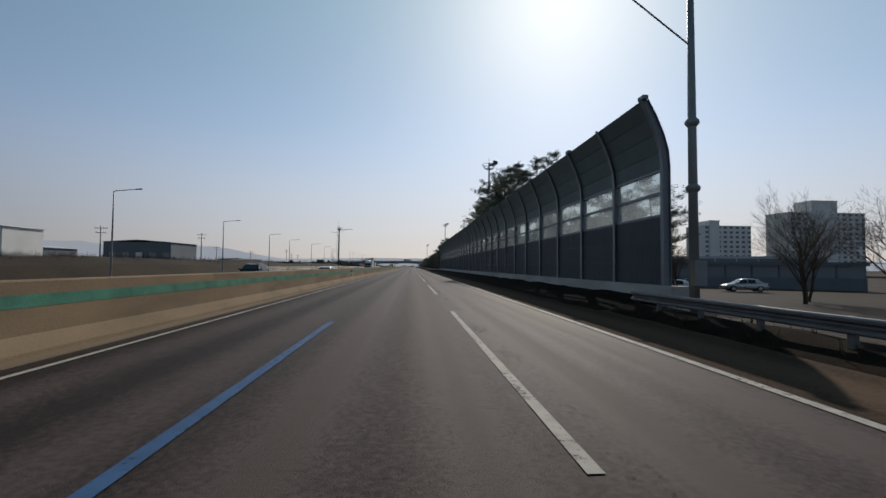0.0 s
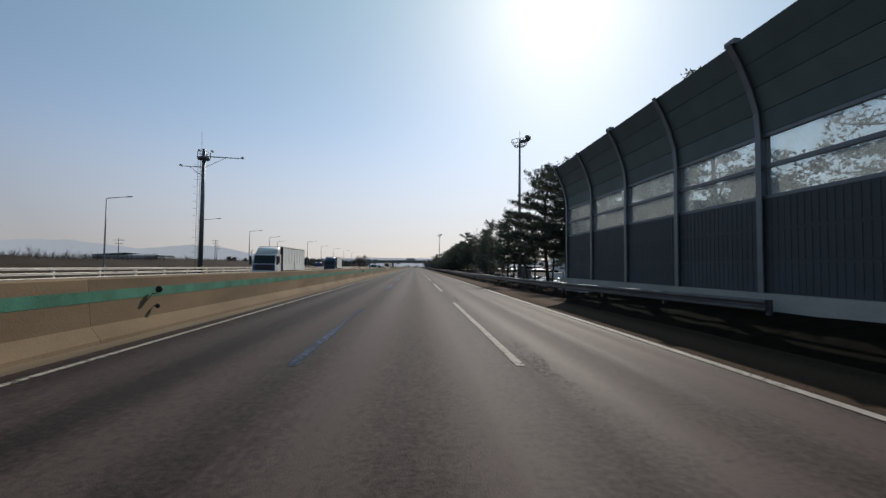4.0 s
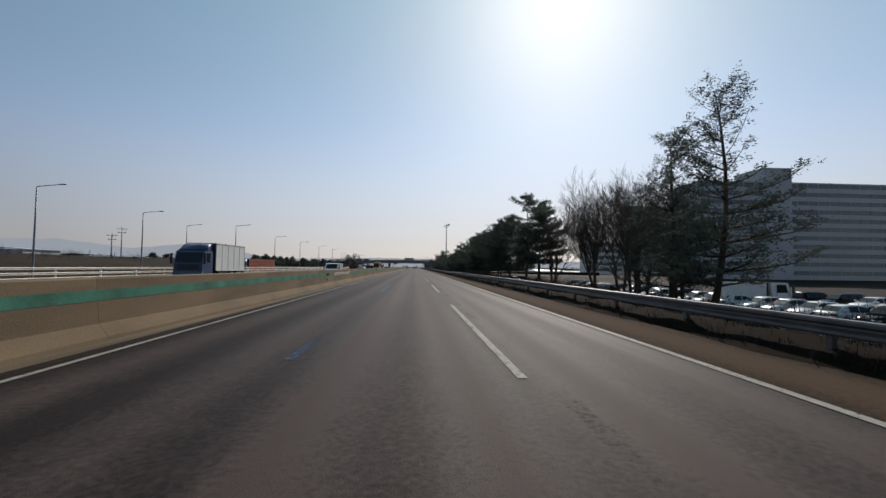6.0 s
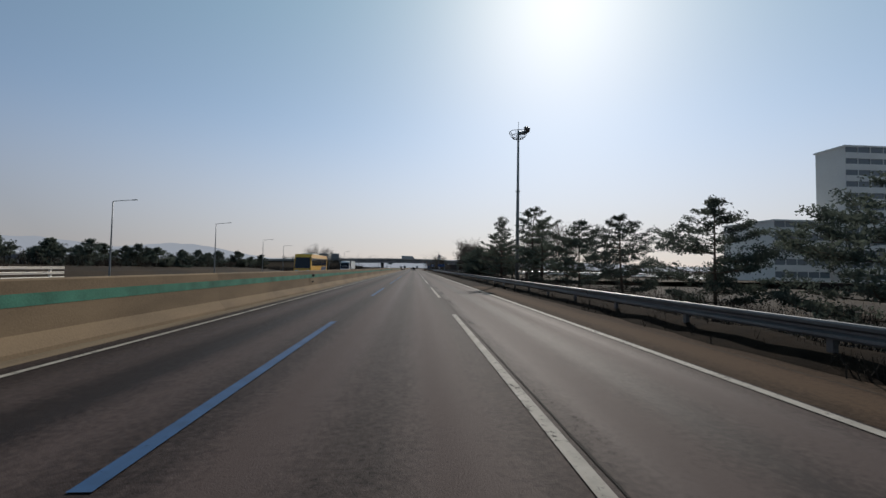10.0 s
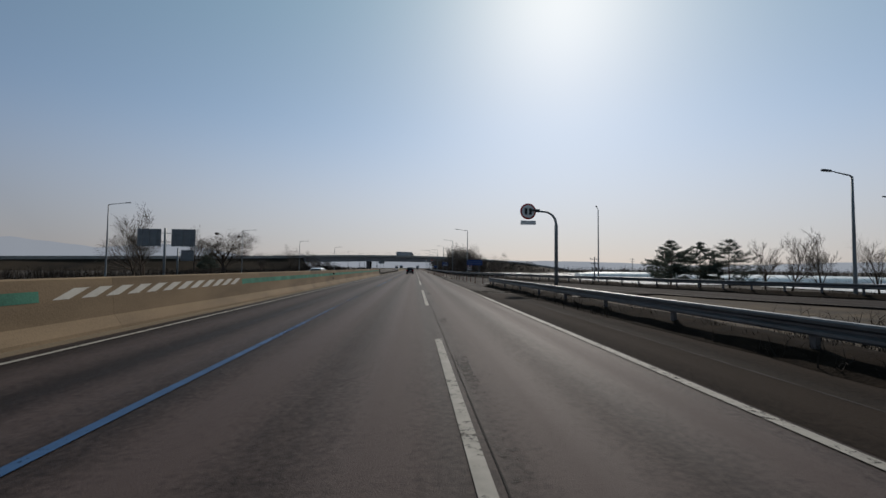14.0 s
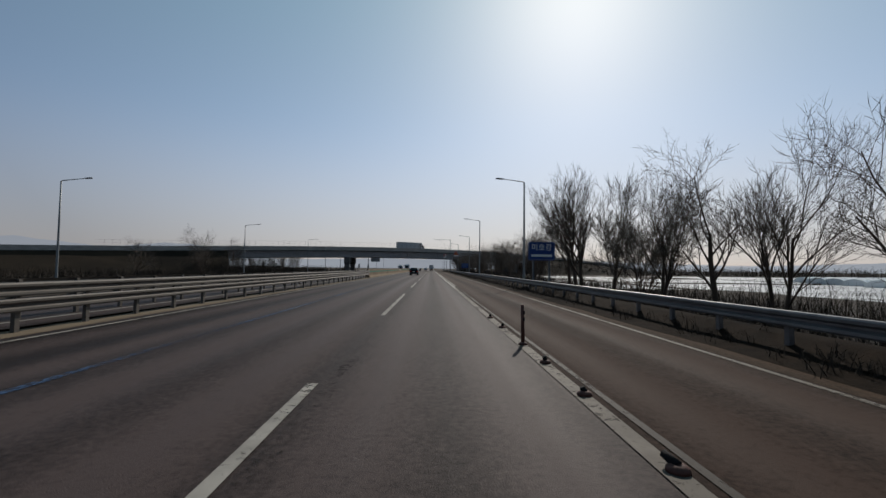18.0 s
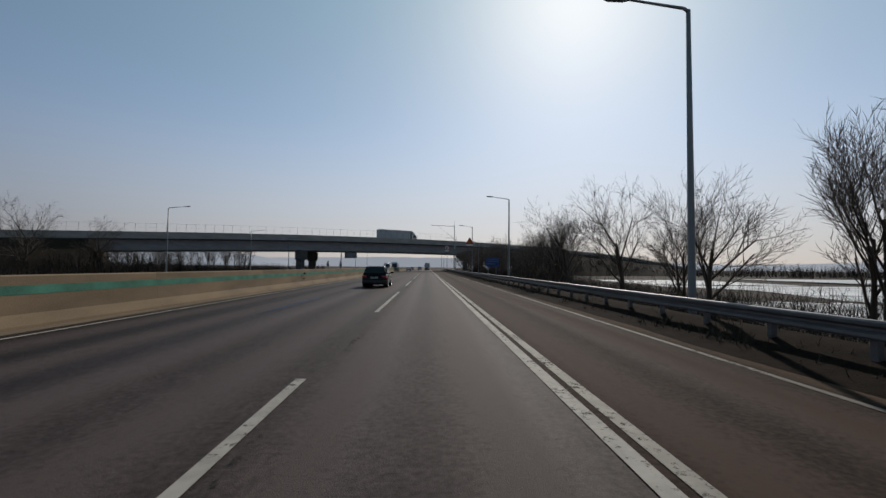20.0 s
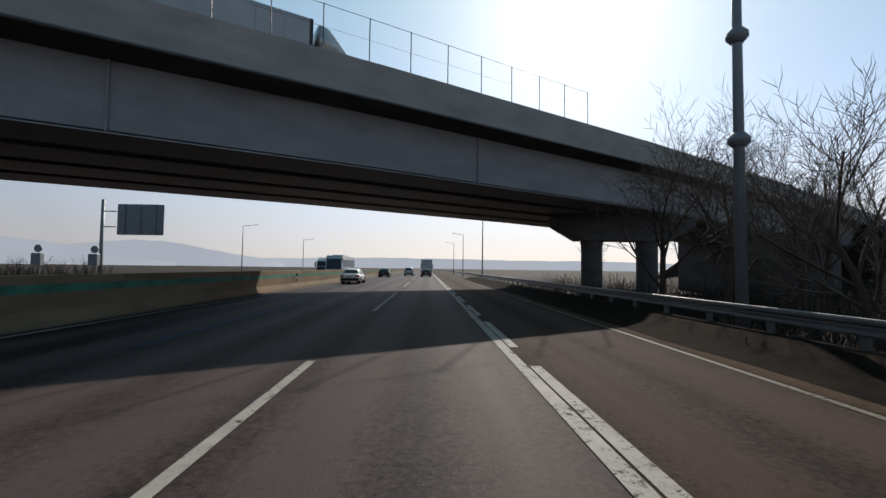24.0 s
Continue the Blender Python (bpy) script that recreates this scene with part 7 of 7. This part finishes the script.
# on the opposite carriageway
box_truck("box_truck", (-17.8, 168.0, 0), 0, WHITEPAINT, BOXWHITE, 11.7, 1.0, 3.6, "large white box truck with a dark windscreen on the opposite carriageway")
box_truck("box_truck", (-21, 219, 0), 0, DARKBLUE, BOXWHITE, 9.0, 1.0, 3.5, "dark blue and white box truck on the opposite carriageway", False)
van((-13.4, 242, 0), 0, "white panel van on the opposite carriageway")
box_truck("container_truck", (-32.0, 256.3, -1.33), 0, DARKBLUE, CONTAINER, 16.0, 1.35, 3.95, "dark blue lorry carrying a rust-red container on the lower side road", False, True)
coach((-18.3, 371.0, 0), 0, "yellow and blue coach with a dark windscreen on the opposite carriageway")
box_truck("box_truck", (-20.2, 422.6, 0), 0, WHITEPAINT, BOXWHITE, 11.0, 0.95, 3.15, "white box truck with a dark windscreen on the opposite carriageway", False)
car("suv", (-17.0, 48.7, 0), 180, BLACKPAINT, 4.6, 1.85, 1.66, "dark sport utility car on the opposite carriageway")
car("sedan", (-11.4, 56, 0), 180, WHITEPAINT, 4.6, 1.82, 1.45, "white saloon car on the opposite carriageway", tall=False)
car("sedan", (-12, 480, 0), 180, WHITEPAINT, 4.6, 1.82, 1.45, "white saloon car on the opposite carriageway", tall=False)
car("sedan", (-12.5, 271, 0), 180, SILVER, 4.6, 1.82, 1.45, "silver saloon car on the opposite carriageway", tall=False)
coach((-12.5, 800, 0), 0, "silver coach with a dark windscreen far ahead on the opposite carriageway", SILVER)
box_truck("box_truck", (-17.0, 812, 0), 0, WHITEPAINT, BOXWHITE, 8.0, 1.0, 3.3, "white box truck far ahead on the opposite carriageway", False)
# on the overpass
u = Vector((math.cos(radians(29.7)), math.sin(radians(29.7))))
bt = box_truck("box_truck", (-0.2 - u.y * 4.5, 752.5 - 0.4 + u.x * 4.5, 9.45), 119.7, SILVER, BOXGREY, 13.4, 1.15, 3.95, "pale grey box truck driving over the overpass", False)
car("sedan", (-70 - u.y * 12, 752.5 - 40 + u.x * 12, 8.1), -60, SILVER, 4.6, 1.82, 1.45, "silver saloon car on the overpass", tall=False)
# parked beside the trees
for k, (x, y, r) in enumerate(((26, 168, 80), (29, 176, 70), (27, 187, 95), (26.5, 236, 80), (26, 300, 85), (31, 312, 60), (25, 47, 80), (37, 52, 70))):
    if k == 3:
        van((x, y, -2.3), r, "white panel van parked behind the roadside trees")
    else:
        car("sedan" if k % 3 == 1 else "suv", (x, y, -2.3 if y > 150 else -1.0), r, (WHITEPAINT, SILVER, BLACKPAINT)[k % 3 if k % 2 else 0], 4.6, 1.82, 1.5, "car parked behind the roadside trees", "parked cars", k % 3 == 2)
lot = [car("suv" if k else "sedan", (31, 196 + 2.9 * k, -2.3), 90, (WHITEPAINT, BLACKPAINT, SILVER)[k], 4.5, 1.82, 1.5 + 0.15 * (k == 1), "car in a row on the parking lot", "parked row", k == 1) for k in range(3)]
rp = random.Random(31)
for k in range(3, 25):
    copy_thing(lot[rp.randrange(3)], pose(31 + rp.uniform(-0.4, 0.4), 196 + 2.9 * k, -2.3, 0, 0, 90 + 180 * (k % 4 == 1)))
for k in range(8):
    copy_thing(lot[rp.randrange(3)], pose(43 + rp.uniform(-0.4, 0.4), 204 + 3.1 * k, -2.3, 0, 0, 90 + 180 * (k % 3 == 1)))
box_truck("box_truck", (38, 190, -2.3), 80, DARKBLUE, DARKBLUE, 9.0, 1.0, 3.4, "dark blue box truck parked behind the roadside trees", False)
box_truck("box_truck", (36.0, 222, -2.3), 80, WHITEPAINT, BOXWHITE, 6.2, 0.9, 2.7, "small white box truck parked behind the roadside trees", False)


# crumpled sheet at the foot of the guard rail
sheet = Geo()
for i in range(7):
    for j in range(5):
        sheet.v.append((i * 0.13, j * 0.12, 0.05 + 0.09 * abs(noise.noise(Vector((i * 0.8, j * 0.9, 1)))) if 0 < i < 6 and 0 < j < 4 else 0.0))
for i in range(6):
    for j in range(4):
        a = i * 5 + j
        sheet.f.append((a, a + 5, a + 6, a + 1))
ob = new("plastic_sheet", sheet.mesh("plastic_sheet", SIGNBLUE))
ob.matrix_basis = pose(5.6, 296.0, 0.006, 0, 0, 20)
tagged(ob, "crumpled blue plastic sheet lying under the guard rail", "litter")


# ---- buildings ----
def block(name, at, w, d, h, floors, bays, wall, label, turn=0.0, ribbon=True, core=None, category="building"):
    """A building whose front faces -y; each storey has its window openings."""
    t = thing(name, at, label, category, turn=turn)
    part("wall", Geo().box(0, w, 0.25, d, -0.5, h), wall, t)
    part("roof", Geo().box(-0.3, w + 0.3, -0.1, d + 0.3, h, h + 0.5), wall, t)
    sh = h / floors
    for f in range(floors):
        z = f * sh
        part("spandrel", Geo().box(0, w, 0.0, 0.25, z, z + sh * 0.52), wall, t)
        if ribbon:
            part("window_band", Geo().quad((0.2, 0.21, z + sh * 0.52), (w - 0.2, 0.21, z + sh * 0.52), (w - 0.2, 0.21, z + sh), (0.2, 0.21, z + sh)), WINGLASS, t)
        for k in range(bays):
            x = w * k / bays
            if ribbon:
                part("mullion", Geo().box(x - 0.08, x + 0.08, 0.05, 0.25, z + sh * 0.52, z + sh), wall, t)
            else:
                part("pier", Geo().box(x, x + w / bays * 0.45, 0.0, 0.25, z + sh * 0.52, z + sh), wall, t)
                part("window", Geo().quad((x + w / bays * 0.45, 0.2, z + sh * 0.52), (x + w / bays, 0.2, z + sh * 0.52), (x + w / bays, 0.2, z + sh), (x + w / bays * 0.45, 0.2, z + sh)), WINGLASS, t)
    if core:
        part("stair_tower", Geo().box(core[0], core[1], -0.6, d * 0.7, -0.5, core[2]).box(core[0] - 0.2, core[1] + 0.2, -0.8, d * 0.7 + 0.2, core[2], core[2] + 0.4), wall, t)
    return t


block("office_building", (103, 330, -1.5), 84, 20, 35.8, 11, 20, BUILD_GREY, "long grey office block with horizontal window bands and a stair tower", core=(24, 35, 41))
block("office_building", (119, 416, -1.5), 27, 9, 39, 12, 7, BUILD_PALE, "pale office block with horizontal window bands behind the trees")
block("office_building", (163, 412, -1.5), 60, 24, 52, 16, 14, BUILD_GREY, "tall grey office block with horizontal window bands behind the trees")
block("office_building", (101, 420, -1.5), 17, 20, 18, 5, 5, BUILD_PALE, "low pale office wing behind the roadside trees")
block("apartment_tower", (216, 236, -1.5), 48, 16, 36, 13, 12, BUILD_PALE, "pale grey apartment tower with rows of windows", ribbon=False, core=(14, 30, 43))
block("apartment_tower", (168, 242, -1.5), 30, 15, 28, 10, 8, BUILD_PALE, "pale grey apartment tower with rows of windows", ribbon=False, core=(4, 10, 31))
block("service_building", (34, 66, -1.3), 26, 10, 3.4, 1, 8, BUILD_DARK, "long low dark building behind the guard rail", turn=-20)
block("service_building", (48, 96, -1.3), 34, 10, 5.0, 2, 9, BUILD_GREY, "low grey building with a flat roof", turn=-25)


def shed(at, w, d, h, turn, wall, label):
    t = thing("warehouse", at, label, "warehouse", "sheds beyond the fields", turn=turn)
    part("wall", Geo().box(0, w, 0, d, -0.5, h), wall, t)
    part("roof", Geo().prism([(-0.4, h), (w / 2, h + 0.8), (w + 0.4, h), (w + 0.4, h + 0.15), (w / 2, h + 0.98), (-0.4, h + 0.15)], -0.4, d + 0.4), BUILD_GREY, t)
    for k in range(int(w / 5)):
        part("door", Geo().box(2 + k * 5, 4.4 + k * 5, -0.05, 0.0, 0, h * 0.65), BUILD_PALE if k % 3 == 2 else SIGNBACK, t)
    return t


shed((-120, 179, -1.5), 25, 20, 11.4, 0, BUILD_DARK, "long dark warehouse with a low roof beyond the fields")
shed((-131, 138, -1.5), 11, 14, 13.6, 0, BUILD_PALE, "beige block-like works building beyond the fields")
shed((-168, 130, -1.5), 14, 14, 10, 10, BUILD_GREY, "grey works building beyond the fields")
shed((-150, 172, -1.5), 14, 16, 8.6, 0, BUILD_DARK, "low dark shed beyond the fields")
shed((-130, 300, -1.5), 24, 14, 6.5, 5, BUILD_GREY, "grey shed with a flat roof beyond the fields")
shed((-140, 345, -1.5), 30, 14, 5.5, 0, BUILD_PALE, "pale shed beyond the fields")
shed((-120, 420, -1.5), 20, 12, 5, 0, BUILD_DARK, "dark shed beyond the fields")

# ---- fields, greenhouses and the far distance ----
for x0, x1, y0, y1 in ((44, 150, 508, 560), (30, 190, 566, 640), (24, 90, 648, 684), (95, 260, 650, 740), (60, 240, 440, 500), (17, 30, 600, 640), (27, 70, 687, 716)):
    g = Geo()
    n = 14
    e = [(x0 + (x1 - x0) * k / n, y0 + 3 * noise.noise(Vector((k * 0.7, x0, 1)))) for k in range(n + 1)] + [(x1 - (x1 - x0) * k / n, y1 + 4 * noise.noise(Vector((k * 0.7, x0, 5)))) for k in range(n + 1)]
    z = -0.55 if x0 < 20 else -1.12
    structure("snow_field", Geo().poly([(x, y, z) for x, y in e]), SNOW, "field under patchy old snow beside the road", "field")


def greenhouse(at, L, turn):
    t = thing("greenhouse", at, "long low tunnel greenhouse covered in white film", "greenhouse", "tunnel greenhouses", turn=turn)
    arc = [(2.5 * math.cos(a), 1.5 * math.sin(a)) for a in [k * math.pi / 10 for k in range(11)]]
    part("film", smoothed(Geo().loft([[(x, y, z) for x, z in arc] for y in (0, L / 2, L)], False)), FILM, t)
    part("end_wall", Geo().poly([(x, 0, z) for x, z in arc]), FILM, t)
    ribs = Geo()
    for k in range(int(L / 4)):
        ribs.tube([(x * 1.01, 2 + k * 4, z * 1.01) for x, z in arc], 0.03, 4, False)
    part("hoops", ribs, GALV, t)
    return t


first_house = greenhouse((60, 585, -1.2), 50, -80)
for k in range(9):
    copy_thing(first_house, pose(66 + k * 4, 593 + k * 8.5, -1.2, 0, 0, -80))
for k in range(5):
    copy_thing(first_house, pose(72, 522 + k * 8, -1.2, 0, 0, -84))


def far_hills(name, r, a0, a1, base, amp, seed, mat, label, ridge=((-180, 1), (180, 1))):
    g = Geo()
    n = 90
    for k in range(n + 1):
        a = radians(a0 + (a1 - a0) * k / n)
        e = math.sin(math.pi * k / n) ** 0.5
        h = base + amp * lerp(ridge, math.degrees(a)) * e * (0.55 + 0.5 * noise.noise(Vector((k * 0.045, seed, 0))) + 0.05 * noise.noise(Vector((k * 0.35, seed, 4))))
        x, y = r * math.sin(a), 400 + r * math.cos(a)
        g.v += [(x, y, -6), (x * 1.03, y * 1.03, h)]
        if k:
            i = 2 * k
            g.f.append((i - 2, i, i + 1, i - 1))
    ob = structure(name, smoothed(g), mat, label, "hills")
    return ob


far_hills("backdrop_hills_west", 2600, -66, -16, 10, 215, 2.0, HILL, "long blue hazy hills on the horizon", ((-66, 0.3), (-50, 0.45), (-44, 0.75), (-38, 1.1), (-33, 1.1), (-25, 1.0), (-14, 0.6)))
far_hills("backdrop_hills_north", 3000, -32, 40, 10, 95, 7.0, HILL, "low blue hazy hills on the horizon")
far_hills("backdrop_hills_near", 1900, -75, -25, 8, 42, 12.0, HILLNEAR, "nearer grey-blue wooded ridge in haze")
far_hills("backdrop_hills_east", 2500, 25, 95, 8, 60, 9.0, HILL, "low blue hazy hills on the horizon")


# ---- rough growth ----
def thicket(name, spots, label, mat, n_twigs, size, thick=0.016):
    """A tangle of thin dry stems; one stuff object."""
    rg = random.Random(len(spots))
    g = Geo()
    for x, y, z, h in spots:
        for k in range(n_twigs):
            p = Vector((x + rg.gauss(0, size), y + rg.gauss(0, size), z - 0.1))
            e = p + Vector((rg.gauss(0, 0.28), rg.gauss(0, 0.28), 1)).normalized() * h * rg.uniform(0.5, 1.1)
            s = Vector((rg.uniform(-1, 1), rg.uniform(-1, 1), 0)).normalized() * thick * h ** 0.6
            m = p.lerp(e, 0.5) + Vector((rg.gauss(0, 0.05), rg.gauss(0, 0.05), 0)) * h
            i = len(g.v)
            g.v += [tuple(p - s), tuple(p + s), tuple(m + s * 0.8), tuple(m - s * 0.8), tuple(e)]
            g.f += [(i, i + 1, i + 2, i + 3), (i + 3, i + 2, i + 4)]
            for q in (0.4, 0.6, 0.8):
                b = p.lerp(e, q)
                f = b + Vector((rg.gauss(0, 1), rg.gauss(0, 1), rg.uniform(0.2, 1))).normalized() * h * 0.3
                i = len(g.v)
                g.v += [tuple(b - s * 0.6), tuple(b + s * 0.6), tuple(f)]
                g.f.append((i, i + 1, i + 2))
    return tagged(new(name, g.mesh(name, mat)), label, "undergrowth", "", "stuff")


rq = random.Random(9)
thicket("dry_grass", [(lerp([(-60, 6.8), (20, 7.2), (130, 8.0), (152, 6.4), (300, 6.4), (370, 6.9), (455, 7.0), (456, 12), (520, 10.4), (536, 9.3), (800, 9.6)], y) + rq.uniform(-0.2, 2.6), y, -0.2, rq.uniform(0.25, 0.6)) for y in [rq.uniform(-20, 790) for _ in range(1500)] if not (18 < y < 150 or 440 < y < 512)], "dry yellow grass and weeds along the guard rail", GRASS, 9, 0.35)
RAIL_X = [(-60, 6.15), (20, 6.3), (132, 7.6), (142, 6.4), (152, 5.75), (300, 5.7), (370, 6.25), (430, 6.45), (455, 6.2), (465, 5.9)]
thicket("verge_weeds", [(lerp(RAIL_X, y) + rq.uniform(-0.42, 1.1), y, 0.1, rq.uniform(0.16, 0.5)) for y in [rq.uniform(-15, 20) for _ in range(160)] + [rq.uniform(140, 463) for _ in range(2600)]], "dark dead weeds and leaves under the guard rail", BRUSH, 9, 0.16, 0.02)
thicket("verge_weeds_north", [(lerp([(510, 10.6), (522, 8.9), (536, 8.4), (600, 8.5), (680, 8.8), (738, 9.2), (800, 9.3)], y) + rq.uniform(-0.7, 1.2), y, 0.08, rq.uniform(0.16, 0.5)) for y in [rq.uniform(512, 765) for _ in range(2400)]], "dark dead weeds and leaves under the guard rail", BRUSH, 9, 0.16, 0.02)
thicket("rail_brush_north", [(lerp([(510, 11.6), (522, 10.0), (536, 9.5), (738, 10.1), (800, 10.2)], y) + rq.uniform(0.0, 3.0), y, -0.3, rq.uniform(0.5, 1.15)) for y in [rq.uniform(520, 760) for _ in range(1100)]], "dark leafless scrub behind the guard rail", BRUSH, 16, 0.5, 0.012)
thicket("ramp_weeds", [(x + rq.uniform(-0.2, 2.2), y, -0.15, rq.uniform(0.3, 0.8)) for x, y in [(lerp([(442, 33), (459.5, 23.6), (476, 17.7), (490, 13.6), (506, 10.4), (522, 8.8), (536, 8.4)], v), v) for v in [rq.uniform(444, 530) for _ in range(900)]]], "dark dead weeds under the guard rail of the ramp", BRUSH, 14, 0.35, 0.016)
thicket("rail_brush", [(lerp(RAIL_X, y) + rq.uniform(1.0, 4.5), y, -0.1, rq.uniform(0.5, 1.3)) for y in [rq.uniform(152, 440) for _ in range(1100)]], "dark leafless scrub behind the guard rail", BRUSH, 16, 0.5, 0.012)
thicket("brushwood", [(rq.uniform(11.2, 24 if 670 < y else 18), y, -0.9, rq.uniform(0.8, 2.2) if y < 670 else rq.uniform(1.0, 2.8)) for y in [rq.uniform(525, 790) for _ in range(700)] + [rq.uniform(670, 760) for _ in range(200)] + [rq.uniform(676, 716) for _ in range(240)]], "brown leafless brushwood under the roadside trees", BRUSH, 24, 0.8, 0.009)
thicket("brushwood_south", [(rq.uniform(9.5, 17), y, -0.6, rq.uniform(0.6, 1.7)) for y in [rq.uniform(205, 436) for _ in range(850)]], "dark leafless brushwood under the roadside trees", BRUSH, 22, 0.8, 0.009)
thicket("far_hedge", [(-54 - rq.uniform(0, 16), y, lerp([(-60, 2.1), (310, 2.0), (370, 0.6), (450, 0.4), (480, -1.3), (900, -1.3)], y), rq.uniform(1.0, 1.9) if y < 340 else rq.uniform(1.6, 3.0)) for y in [rq.uniform(-10, 720) for _ in range(2400)]], "dark brown leafless hedge beyond the fields", BRUSH, 11, 1.3, 0.022)
thicket("far_brush", [(-40 - rq.uniform(0, 100), rq.uniform(768, 792), -1.2, rq.uniform(2.4, 4.2)) for _ in range(600)], "dark leafless brushwood beyond the overpass", BRUSH, 12, 1.2)
thicket("bank_thicket", [(-50 - rq.uniform(0, 95), rq.uniform(694, 716), -1.2, rq.uniform(3.2, 6.2)) for _ in range(520)], "dark dense thicket on the bank before the overpass", BRUSH, 14, 1.3, 0.02)
thicket("far_treeline", [(x, y, -1.3, rq.uniform(3, 7)) for x, y in [(rq.uniform(70, 300), rq.uniform(770, 860)) for _ in range(330)] + [(rq.uniform(230, 290), rq.uniform(440, 770)) for _ in range(260)]], "dark leafless trees along the far edge of the fields", BRUSH, 9, 2.2, 0.035)
thicket("field_brush", [(rq.uniform(12.5, 24), y, -0.9, rq.uniform(1.0, 2.4)) for y in [rq.uniform(538, 684) for _ in range(800)]], "grey leafless scrub between the roadside trees and the fields", BRUSH, 14, 0.9, 0.011)
thicket("field_weeds", [(rq.uniform(18, 130), y, -1.1, rq.uniform(0.5, 1.3)) for y in [rq.uniform(505, 690) for _ in range(900)]], "dry brown weeds standing in the snowy fields", BRUSH, 9, 1.1, 0.014)
thicket("slope_thicket", [(rq.uniform(11.5, 40), y, -0.9, rq.uniform(0.9, 2.4)) for y in [rq.uniform(716, 772) for _ in range(260)]], "dark tangled brush at the foot of the embankment", BRUSH, 14, 1.0, 0.016)
thicket("embankment_brush", [(X * u.x - Y * u.y, 752.5 + X * u.y + Y * u.x, z, rq.uniform(1.5, 3.2)) for X, Y, z in [(rq.uniform(55, 120), yy, max(-1.3, 8.5 * (1 + min(0, yy) / 13.5) - 0.6)) for yy in [rq.uniform(-13, -1) for _ in range(260)]]], "brown leafless brushwood on the embankment", BRUSH, 12, 0.7)
